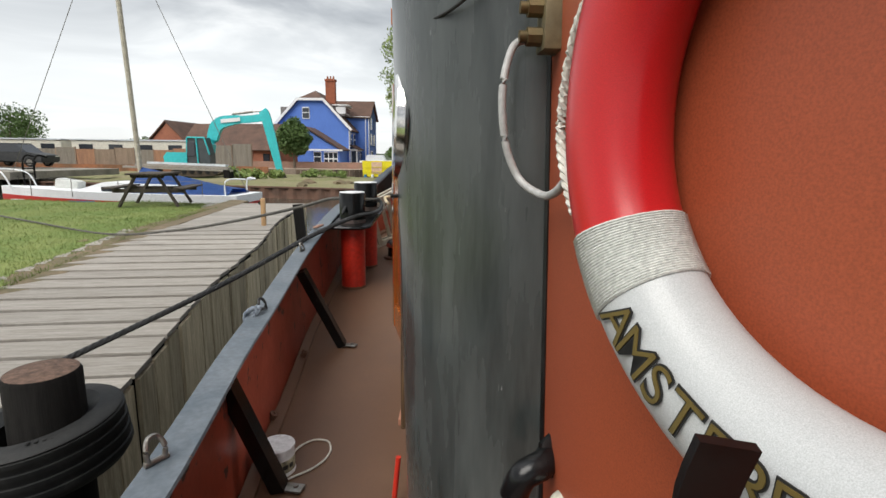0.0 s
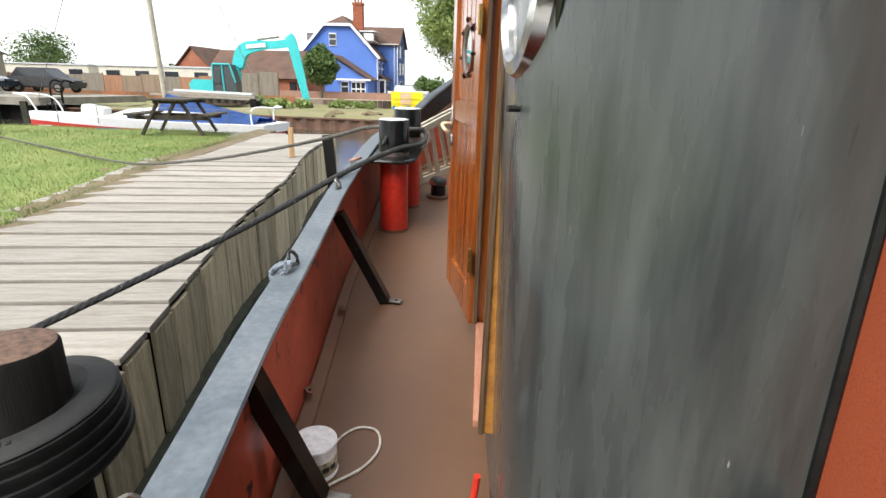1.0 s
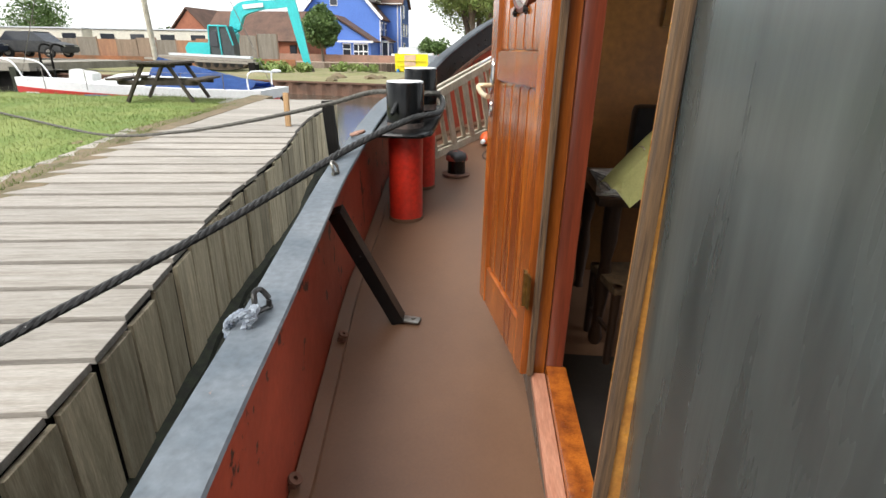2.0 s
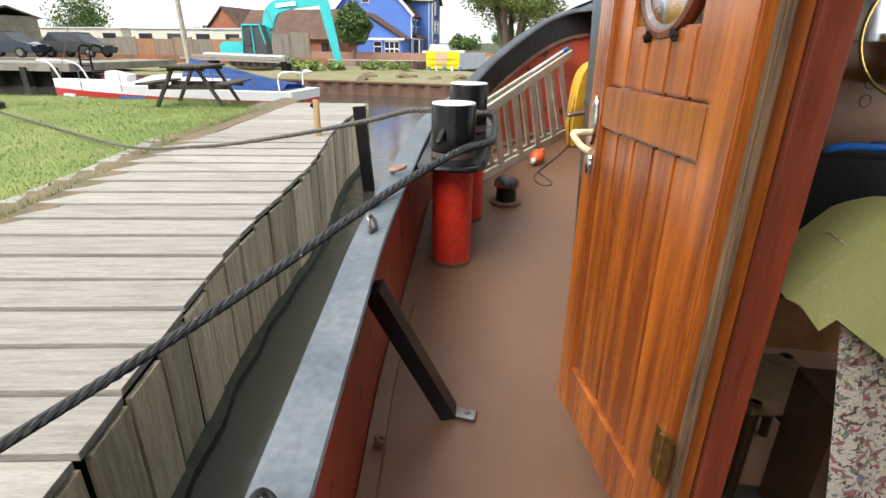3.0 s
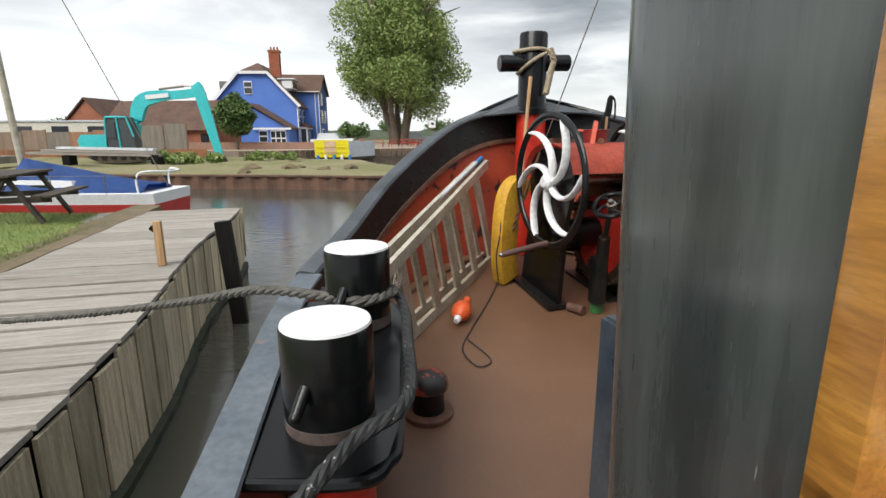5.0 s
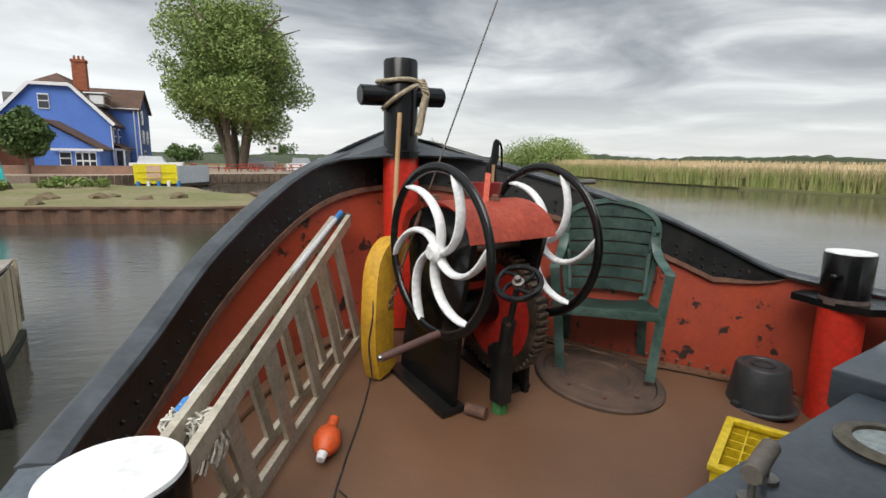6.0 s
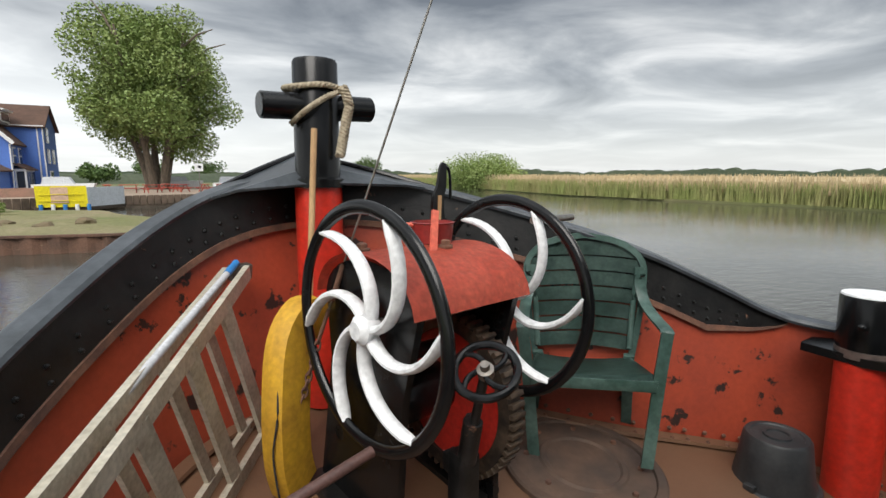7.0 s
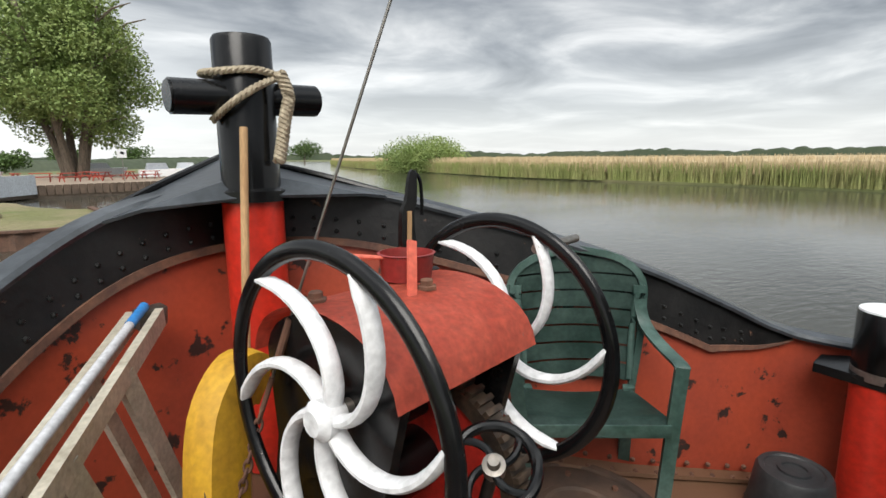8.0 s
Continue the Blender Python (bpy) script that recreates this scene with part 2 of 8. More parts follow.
BOARD = wood("weathered_brown_boards", (0.56, 0.48, 0.335), (0.34, 0.285, 0.19), 0.88, 3.0, (0.7, 8, 8), rand=0.30, bump=0.5, knots=(0.06, 0.05, 0.035))
TIMBER_DARK = mat("tarred_timber", (0.010, 0.009, 0.008), 0.75, 0, (0.005, 0.0045, 0.004), 5, 0.9, 28, 0.5, stretch=(8, 8, 0.7), spec=0.18)
TIMBER_END = wood("sawn_post_top", (0.13, 0.075, 0.05), (0.05, 0.03, 0.022), 0.85, 9, (4, 4, 4), bump=0.5)
TIMBER_NEW = wood("new_pine_post", (0.50, 0.32, 0.16), (0.36, 0.21, 0.10), 0.75, 3, (8, 8, 0.6))
TABLE_WOOD = wood("dark_weathered_timber", (0.075, 0.06, 0.045), (0.04, 0.032, 0.025), 0.85, 3, (6, 6, 1), bump=0.4)
RUBBER = mat("tyre_rubber", (0.010, 0.0105, 0.011), 0.6, 0, (0.024, 0.024, 0.023), 7, 0.8, 60, 0.25, spec=0.28)
MOSS = mat("wet_mossy_timber", (0.022, 0.027, 0.010), 0.7, 0, (0.010, 0.010, 0.007), 9, 0.9, 50, 0.6)
GRASS = mat("mown_grass", (0.125, 0.185, 0.036), 0.9, 0, (0.215, 0.245, 0.07), 1.1, 0.8, 26, 0.8, (0.21, 0.15, 0.09), 2.1, 0.70, bump_dist=0.03, world_space=True)
BLADE = mat("grass_blades", (0.125, 0.185, 0.038), 0.8, 0, (0.21, 0.23, 0.075), 0.9, 0.9, 9, 0.0, world_space=True)
EARTH = mat("dry_bare_earth", (0.17, 0.125, 0.075), 0.95, 0, (0.11, 0.095, 0.05), 3, 0.9, 30, 0.6, world_space=True)
ROUGH_GRASS = mat("rough_bank_grass", (0.16, 0.165, 0.06), 0.95, 0, (0.25, 0.21, 0.12), 0.35, 0.9, 6, 0.8, (0.13, 0.16, 0.05), 0.5, 0.62, bump_dist=0.1, world_space=True)
FIELD = mat("far_fields", (0.12, 0.145, 0.05), 0.95, 0, (0.2, 0.19, 0.09), 0.02, 0.9, 0.5, 0.3, world_space=True)
PAVING = mat("pale_paving", (0.36, 0.28, 0.21), 0.9, 0, (0.28, 0.22, 0.17), 0.4, 0.8, 6, 0.2, world_space=True)
PILING = mat("rusty_sheet_piling", (0.16, 0.085, 0.055), 0.85, 0, (0.09, 0.055, 0.04), 1.5, 0.9, 20, 0.4, (0.24, 0.17, 0.11), 2, 0.66)
BRICK = mat("red_brickwork", (0.33, 0.125, 0.07), 0.9, 0, (0.24, 0.09, 0.055), 0.7, 0.9, 14, 0.3)
BRICK_DARK = mat("chimney_brick", (0.34, 0.105, 0.05), 0.9, 0, (0.22, 0.07, 0.04), 2, 0.9, 14, 0.3)
TILE = mat("brown_roof_tile", (0.115, 0.062, 0.042), 0.85, 0, (0.075, 0.045, 0.034), 0.9, 0.9, 12, 0.4, (0.17, 0.12, 0.085), 3, 0.70)
BLUE_WALL = mat("blue_house_paint", (0.095, 0.205, 0.60), 0.75, 0, (0.085, 0.18, 0.54), 0.5, 0.7, 10, 0.1)
SLATE = mat("grey_slate_cladding", (0.20, 0.19, 0.19), 0.8, 0, (0.14, 0.13, 0.13), 2, 0.8, 14, 0.3)
FENCE = mat("grey_brown_fencing", (0.25, 0.17, 0.12), 0.9, 0, (0.17, 0.125, 0.095), 0.5, 0.9, 8, 0.3, rand=0.25)
CREAM = mat("cream_caravan_panel", (0.66, 0.64, 0.55), 0.6, 0, (0.55, 0.53, 0.46), 0.6, 0.6, 8, 0.1)
TURQ = mat("turquoise_machine_paint", (0.045, 0.52, 0.55), 0.4, 0, (0.04, 0.44, 0.47), 1.5, 0.7, 12, 0.1)
TRACK = mat("muddy_tracks", (0.09, 0.065, 0.045), 0.9, 0, (0.05, 0.04, 0.03), 4, 0.9, 20, 0.5)
YACHT_RED = mat("red_hull_paint", (0.50, 0.035, 0.03), 0.4, 0, None, 2, 0.4, 20, 0.05)
TARP = mat("blue_tarpaulin", (0.035, 0.11, 0.36), 0.6, 0, (0.03, 0.085, 0.28), 2.5, 0.8, 20, 0.3)
YEL_BOX = mat("yellow_panel", (0.78, 0.66, 0.01), 0.5, 0, None, 1, 0.4, 10, 0.05)
PEACH = mat("peach_board", (0.62, 0.42, 0.30), 0.7, 0, None, 1, 0.4, 10, 0.05)
PALE_BOX = mat("pale_grey_panel", (0.62, 0.66, 0.70), 0.5, 0, None, 1, 0.4, 10, 0.05)
BARK = mat("grey_bark", (0.20, 0.16, 0.12), 0.9, 0, (0.11, 0.09, 0.07), 3, 0.9, 20, 0.6, stretch=(2, 2, 0.5))
LEAF = mat("tree_leaves", (0.17, 0.25, 0.06), 0.6, 0, (0.26, 0.32, 0.10), 0.5, 0.9, 5, 0.0, world_space=True)
LEAF_DARK = mat("dark_leaves", (0.065, 0.12, 0.028), 0.65, 0, (0.10, 0.16, 0.04), 0.7, 0.9, 5, 0.0, world_space=True)
FAR_WOOD = mat("far_woodland", (0.045, 0.065, 0.035), 0.95, 0, (0.07, 0.085, 0.05), 0.05, 0.9, 1, 0.0, world_space=True)
REED_GREEN = mat("green_reeds", (0.27, 0.31, 0.10), 0.85, 0, (0.32, 0.30, 0.13), 0.3, 0.9, 6, 0.0, world_space=True)
REED_DRY = mat("dry_reed_heads", (0.60, 0.47, 0.29), 0.9, 0, (0.42, 0.34, 0.19), 0.2, 0.9, 5, 0.0, world_space=True)
CAR_PAINT = mat("dark_blue_car_paint", (0.02, 0.03, 0.055), 0.25, 0.2, None, 1, 0.3, 10, 0.02, coat=0.6)
CONCRETE = mat("stained_concrete", (0.27, 0.25, 0.21), 0.9, 0, (0.17, 0.155, 0.125), 0.9, 0.9, 14, 0.3)
GREEN_CLOTH = mat("olive_green_cloth", (0.54, 0.54, 0.235), 0.95, 0, (0.48, 0.48, 0.20), 5, 0.7, 180, 0.3, grain=0.06)
BLACK_BAG = mat("black_leather_case", (0.005, 0.005, 0.0055), 0.5, 0, (0.010, 0.010, 0.011), 6, 0.7, 80, 0.25, spec=0.2)
BLUE_CASE = mat("bright_blue_plastic_case", (0.012, 0.16, 0.62), 0.4, 0, None, 4, 0.4, 50, 0.08)
PAPER = mat("old_paper", (0.42, 0.42, 0.40), 0.8, 0, (0.2, 0.2, 0.2), 25, 0.9, 60, 0.1)
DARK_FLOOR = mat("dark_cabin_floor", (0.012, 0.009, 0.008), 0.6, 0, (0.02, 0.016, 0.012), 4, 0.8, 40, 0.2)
DARK_WOOD = wood("dark_turned_wood", (0.04, 0.018, 0.008), (0.02, 0.009, 0.005), 0.4, 3, (6, 6, 0.6), coat=0.3)
RUSH = mat("woven_rush", (0.12, 0.07, 0.03), 0.85, 0, (0.07, 0.04, 0.018), 20, 0.9, 60, 0.5)
RED_TRIM = mat("dusty_red_furniture", (0.42, 0.07, 0.045), 0.8, 0, (0.32, 0.08, 0.06), 1, 0.8, 10, 0.2)
INK = mat("gold_brown_lettering", (0.135, 0.095, 0.022), 0.5, 0, (0.075, 0.055, 0.014), 30, 0.7, 60, 0.05)
INK_BLACK = mat("black_lettering", (0.015, 0.015, 0.015), 0.5, 0, None, 30, 0.5, 60, 0.02)
GREY_CABLE = mat("grey_cable_sheath", (0.42, 0.42, 0.41), 0.5, 0, None, 20, 0.4, 60, 0.05)
BOX_METAL = mat("painted_junction_box", (0.20, 0.16, 0.085), 0.5, 0.4, (0.12, 0.10, 0.06), 16, 0.8, 60, 0.2)
HATCH_BLUE = mat("dark_blue_hatch_paint", (0.035, 0.05, 0.068), 0.3, 0, (0.09, 0.115, 0.13), 2.5, 0.8, 45, 0.15, coat=0.3)
LENS = mat("dull_lamp_glass", (0.6, 0.58, 0.48), 0.25, 0, None, 9, 0.4, 40, 0.05)


def floral():
    m = mat("floral_printed_cloth", (0.86, 0.81, 0.72), 0.95, 0, (0.78, 0.72, 0.63), 5, 0.6, 160, 0.3)
    n, l = m.node_tree.nodes, m.node_tree.links
    b = n["Principled BSDF"]
    src = b.inputs["Base Color"].links[0].from_socket
    co = n.new("ShaderNodeTexCoord")
    for sc, col, lo, seed in ((30, (0.45, 0.20, 0.20), 0.565, 0.0), (36, (0.28, 0.30, 0.40), 0.595, 15.0), (38, (0.25, 0.29, 0.18), 0.595, 9.0), (46, (0.18, 0.10, 0.08), 0.595, 4.0)):
        t = n.new("ShaderNodeTexNoise"); t.inputs["Scale"].default_value = sc; t.inputs["Detail"].default_value = 3
        t.inputs["Distortion"].default_value = 1.2
        a = n.new("ShaderNodeVectorMath"); a.operation = "ADD"; a.inputs[1].default_value = (seed, seed * 0.7, seed * 0.3)
        l.new(co.outputs["Object"], a.inputs[0]); l.new(a.outputs[0], t.inputs["Vector"])
        r = n.new("ShaderNodeMapRange"); r.inputs["From Min"].default_value = lo; r.inputs["From Max"].default_value = lo + 0.03
        l.new(t.outputs["Fac"], r.inputs["Value"])
        x = n.new("ShaderNodeMix"); x.data_type = "RGBA"; x.inputs[7].default_value = (*col, 1)
        l.new(r.outputs[0], x.inputs["Factor"]); l.new(src, x.inputs[6])
        src = x.outputs[2]
    l.new(src, b.inputs["Base Color"])
    return m


FLORAL = floral()


def glass_mat(name, tint=(1, 1, 1), rough=0.0, ior=1.45):
    m = bpy.data.materials.new(name)
    m.use_nodes = True
    b = m.node_tree.nodes["Principled BSDF"]
    b.inputs["Base Color"].default_value = (*tint, 1)
    b.inputs["Roughness"].default_value = rough
    b.inputs["Transmission Weight"].default_value = 1.0
    b.inputs["IOR"].default_value = ior
    return m


GLASS = glass_mat("window_glass")
THICK_GLASS = glass_mat("thick_wheelhouse_glass", (0.93, 0.97, 0.95), 0.0, 1.75)
MIRROR = mat("mirror", (0.75, 0.78, 0.8), 0.05, 1.0, None, 1, 0.1, 10, 0.0)
PANE = mat("dark_window_pane", (0.03, 0.035, 0.045), 0.08, 0, None, 1, 0.3, 10, 0.0, spec=0.8)


def water_mat():
    m = bpy.data.materials.new("river_water")
    m.use_nodes = True
    n, l = m.node_tree.nodes, m.node_tree.links
    b = n["Principled BSDF"]
    b.inputs["Base Color"].default_value = (0.055, 0.054, 0.043, 1)
    b.inputs["Roughness"].default_value = 0.06
    b.inputs["IOR"].default_value = 1.45
    geo = n.new("ShaderNodeNewGeometry")
    mp = n.new("ShaderNodeMapping"); mp.inputs["Scale"].default_value = (1.0, 2.2, 1)
    mp.inputs["Rotation"].default_value = (0, 0, radians(25))
    l.new(geo.outputs["Position"], mp.inputs[0])
    a = n.new("ShaderNodeTexNoise"); a.inputs["Scale"].default_value = 2.6; a.inputs["Detail"].default_value = 5; a.inputs["Roughness"].default_value = 0.55
    c = n.new("ShaderNodeTexNoise"); c.inputs["Scale"].default_value = 0.07; c.inputs["Detail"].default_value = 2
    l.new(mp.outputs[0], a.inputs["Vector"]); l.new(mp.outputs[0], c.inputs["Vector"])
    r = n.new("ShaderNodeMapRange"); r.inputs["From Min"].default_value = 0.35; r.inputs["From Max"].default_value = 0.65
    r.inputs["To Min"].default_value = 0.35; r.inputs["To Max"].default_value = 1.0
    l.new(c.outputs["Fac"], r.inputs["Value"])
    x = n.new("ShaderNodeMath"); x.operation = "MULTIPLY"
    l.new(a.outputs["Fac"], x.inputs[0]); l.new(r.outputs[0], x.inputs[1])
    bp = n.new("ShaderNodeBump"); bp.inputs["Strength"].default_value = 1.0; bp.inputs["Distance"].default_value = 0.015
    l.new(x.outputs[0], bp.inputs["Height"]); l.new(bp.outputs[0], b.inputs["Normal"])
    return m


WATER = water_mat()


# ---- mesh helpers ----
def part(name, bm, material, parent=None, label="", smooth=True, angle=35):
    """Links a bmesh as one mesh object under a thing or a part."""
    bmesh.ops.recalc_face_normals(bm, faces=bm.faces[:])
    me = bpy.data.meshes.new(name)
    bm.to_mesh(me)
    bm.free()
    me.materials.append(material)
    if smooth:
        me.shade_smooth()
        me.set_sharp_from_angle(angle=radians(angle))
    ob = new(name, me)
    if parent:
        ob.parent = parent
    if label:
        ob["label"] = label
    return ob


def thing(name, place, label, category, group="", kind="", turn=0.0):
    ob = new(name)
    ob.empty_display_size = 0.1
    ob.matrix_world = pose(*place, 0, 0, turn)
    return tagged(ob, label, category, group, kind)


def box(bm, c, s, rot=(0, 0, 0), bevel=0.0):
    m = pose(*c, *rot) @ Matrix.Diagonal((*s, 1))
    vs = bmesh.ops.create_cube(bm, size=1.0, matrix=m)["verts"]
    if bevel:
        es = list({e for v in vs for e in v.link_edges})
        bmesh.ops.bevel(bm, geom=es, offset=bevel, segments=2, affect="EDGES", profile=0.6)


def rod(bm, a, b, r, r2=None, seg=16, cap=True):
    a, b = Vector(a), Vector(b)
    d = b - a
    m = Matrix.Translation((a + b) / 2) @ d.to_track_quat("Z", "Y").to_matrix().to_4x4()
    bmesh.ops.create_cone(bm, cap_ends=cap, segments=seg, radius1=r, radius2=r if r2 is None else r2, depth=d.length, matrix=m)


def lathe(bm, prof, seg=32, m=Matrix()):
    """Turns (radius, height) pairs about z."""
    rings = []
    for r, z in prof:
        if r < 1e-5:
            rings.append([bm.verts.new(m @ Vector((0, 0, z)))])
        else:
            rings.append([bm.verts.new(m @ Vector((r * math.cos(2 * math.pi * i / seg), r * math.sin(2 * math.pi * i / seg), z))) for i in range(seg)])
    for p, q in zip(rings, rings[1:]):
        for i in range(seg):
            j = (i + 1) % seg
            if len(p) == 1 and len(q) > 1:
                bm.faces.new((p[0], q[j], q[i]))
            elif len(q) == 1 and len(p) > 1:
                bm.faces.new((p[i], p[j], q[0]))
            elif len(p) > 1:
                bm.faces.new((p[i], p[j], q[j], q[i]))


def smooth_path(pts, n):
    """n points on a smooth curve through pts."""
    pts = [Vector(p) for p in pts]
    out = []
    k = len(pts) - 1
    for i in range(n):
        u = i / (n - 1) * k
        s = min(int(u), k - 1)
        f = u - s
        p0, p1, p2, p3 = pts[max(s - 1, 0)], pts[s], pts[s + 1], pts[min(s + 2, k)]
        out.append(0.5 * ((2 * p1) + (p2 - p0) * f + (2 * p0 - 5 * p1 + 4 * p2 - p3) * f * f + (3 * p1 - p0 - 3 * p2 + p3) * f ** 3))
    return out


def sweep(bm, pts, section, closed=False, up=(0, 0, 1), scales=None):
    """A section of (side, up) pairs drawn along pts."""
    pts = [Vector(p) for p in pts]
    n = len(pts)
    rings = []
    side = None
    for i, p in enumerate(pts):
        d = (pts[(i + 1) % n] - pts[i - 1]) if closed else (pts[min(i + 1, n - 1)] - pts[max(i - 1, 0)])
        d.normalize()
        u = Vector(up)
        if abs(d.dot(u)) > 0.98:
            u = Vector((0, 1, 0)) if abs(d.y) < 0.9 else Vector((1, 0, 0))
        s = d.cross(u).normalized()
        u = s.cross(d).normalized()
        k = scales[i] if scales else 1.0
        rings.append([bm.verts.new(p + s * a * k + u * b * k) for a, b in section])
    m = len(section)
    for i in range(n if closed else n - 1):
        a, b = rings[i], rings[(i + 1) % n]
        for j in range(m):
            bm.faces.new((a[j], a[(j + 1) % m], b[(j + 1) % m], b[j]))
    if not closed:
        bm.faces.new(rings[0]); bm.faces.new(list(reversed(rings[-1])))


def disc(r, n=10):
    return [(r * math.cos(2 * math.pi * i / n), r * math.sin(2 * math.pi * i / n)) for i in range(n)]


def tube(bm, pts, r, n=40, seg=10, closed=False, smooth=True, scales=None):
    p = smooth_path(pts, n) if smooth else pts
    sweep(bm, p, disc(r, seg), closed, scales=scales)


def laid_rope(bm, pts, r, n, strands=3, pitch=0.09, seg=6, smooth=True):
    """A rope of twisted strands along a path."""
    p = smooth_path(pts, n) if smooth else [Vector(q) for q in pts]
    run = [0.0]
    for a, b in zip(p, p[1:]):
        run.append(run[-1] + (b - a).length)
    for k in range(strands):
        line = []
        for i, q in enumerate(p):
            d = (p[min(i + 1, len(p) - 1)] - p[max(i - 1, 0)]).normalized()
            s = d.cross(Vector((0, 0, 1)))
            s = s.normalized() if s.length > 0.05 else Vector((1, 0, 0))
            u = s.cross(d)
            a = 2 * math.pi * (k / strands + run[i] / pitch)
            line.append(q + (s * math.cos(a) + u * math.sin(a)) * r * 0.5)
        sweep(bm, line, disc(r * 0.58, seg))


def slab(bm, outline, z0, z1):
    """A flat plate over an outline of (x, y)."""
    a = [bm.verts.new((x, y, z0)) for x, y in outline]
    b = [bm.verts.new((x, y, z1)) for x, y in outline]
    n = len(a)
    bm.faces.new(list(reversed(a))); bm.faces.new(b)
    for i in range(n):
        bm.faces.new((a[i], a[(i + 1) % n], b[(i + 1) % n], b[i]))


def BM():
    return bmesh.new()


def one(name, make, material, label, category, group="", kind="", smooth=True):
    """A thing of one mesh."""
    bm = BM()
    make(bm)
    ob = part(name, bm, material, None, "", smooth)
    return tagged(ob, label, category, group, kind)


# ---- setting: water, banks, ground ----
def D(y):
    """Height of the boat's deck along its length."""
    if y < 1.0:
        return -0.40
    if y < 2.2:
        return -0.40 + 0.13 * (y - 1.0) ** 2 / 2.4
    return -0.322 + 0.13 * (y - 2.2)


def DX(x, y):
    """Deck height with its fall towards the starboard side."""
    return D(y) - 0.045 * max(0.0, x - 1.3) ** 2


def J(y):
    """Height of the jetty along its length."""
    return -0.46 + 0.045 * (min(max(y, -1.0), 7.0) - 1.8)


WATER_Z = -1.3


def plane(bm, pts, z):
    bm.faces.new([bm.verts.new((x, y, z)) for x, y in pts])


one("water", lambda bm: plane(bm, [(-1500, -1500), (1500, -1500), (1500, 2500), (-1500, 2500)], WATER_Z), WATER,
    "dark rippled river water reflecting grey sky", "water", kind="structure")


def land(name, outline, z, material, label, rough=0.0, skirt=1.2):
    """A bank with a soft uneven top over its outline."""
    bm = BM()
    slab(bm, outline, WATER_Z - 0.4, z)
    if rough:
        top = [f for f in bm.faces if f.normal.z > 0.9 or all(v.co.z > z - 0.01 for v in f.verts)]
        bmesh.ops.triangulate(bm, faces=top)
        for _ in range(4):
            es = [e for e in bm.edges if e.calc_length() > 2.0 and all(v.co.z > z - 0.6 for v in e.verts)]
            if not es:
                break
            bmesh.ops.subdivide_edges(bm, edges=es, cuts=1)
            bmesh.ops.triangulate(bm, faces=[f for f in bm.faces if len(f.verts) > 4])
        for v in bm.verts:
            if v.co.z > z - 0.01:
                v.co.z += rough * noise.noise(v.co * 0.35)
    return tagged(part(name, bm, material), label, name.split("_")[0], kind="structure")


def grass_bank():
    bm = BM()
    rows = []
    ys = [-8 + 0.5 * i for i in range(41)]
    for y in ys:
        left = -3.55 - 0.135 * (y - 1.8) + 0.05 * math.sin(y * 2.3)
        row = []
        for i in range(31):
            x = left - (i / 30) ** 1.5 * 30
            z = J(y) + 0.02 + 0.05 * noise.noise(Vector((x * 0.5, y * 0.5, 0))) - (0.05 if i == 0 else 0)
            if y > 11.4:
                z -= 0.15 * (y - 11.4) / 0.6
            row.append(bm.verts.new((x, y, z)))
        rows.append(row)
    for a, b in zip(rows, rows[1:]):
        for i in range(30):
            bm.faces.new((a[i], a[i + 1], b[i + 1], b[i]))
    far = [bm.verts.new((v.co.x, v.co.y + 0.05, WATER_Z - 0.3)) for v in rows[-1]]
    for i in range(30):
        bm.faces.new((rows[-1][i], rows[-1][i + 1], far[i + 1], far[i]))
    return part("ground_grass", bm, GRASS)


tagged(grass_bank(), "mown green grass bank beside the wooden jetty", "grass", kind="structure")


def earth_edge():
    bm = BM()
    rows = []
    for i in range(70):
        y = -4 + 0.235 * i
        left = -3.55 - 0.135 * (y - 1.8)
        rows.append([bm.verts.new((left + o + 0.05 * noise.noise(Vector((y * 1.5, o, 0))), y, J(y) + z + 0.012 * noise.noise(Vector((y * 3, o * 5, 1))))) for o, z in ((-0.38, 0.008), (-0.2, 0.026), (-0.05, 0.022), (0.16, 0.006), (0.2, -0.3))])
    for a, b in zip(rows, rows[1:]):
        for j in range(4):
            bm.faces.new((a[j], a[j + 1], b[j + 1], b[j]))
    tagged(part("ground_earth_edge", bm, EARTH), "strip of dry bare earth beside the jetty", "earth", kind="structure")


earth_edge()


def blades():
    """Short blades over the near grass."""
    rnd = random.Random(3)
    verts, faces = [], []
    for _ in range(60000):
        y = 0.5 + 11 * rnd.random() ** 1.2
        left = -3.62 - 0.135 * (y - 1.8)
        x = left + 0.02 - 9 * rnd.random() ** 1.5
        z = J(y) + 0.02 + 0.05 * noise.noise(Vector((x * 0.5, y * 0.5, 0)))
        a, h, w = rnd.random() * 6.28, 0.015 + 0.035 * rnd.random(), 0.003 + 0.003 * rnd.random()
        dx, dy = math.cos(a) * w, math.sin(a) * w
        lx, ly = (rnd.random() - 0.5) * 0.05, (rnd.random() - 0.5) * 0.05
        k = len(verts)
        verts += [(x - dx, y - dy, z - 0.01), (x + dx, y + dy, z - 0.01), (x + lx, y + ly, z + h)]
        faces.append((k, k + 1, k + 2))
    me = bpy.data.meshes.new("grass_blades")
    me.from_pydata(verts, [], faces)
    me.materials.append(BLADE)
    return tagged(new("grass_blades", me), "short mown grass blades on the bank", "grass", kind="stuff")


blades()

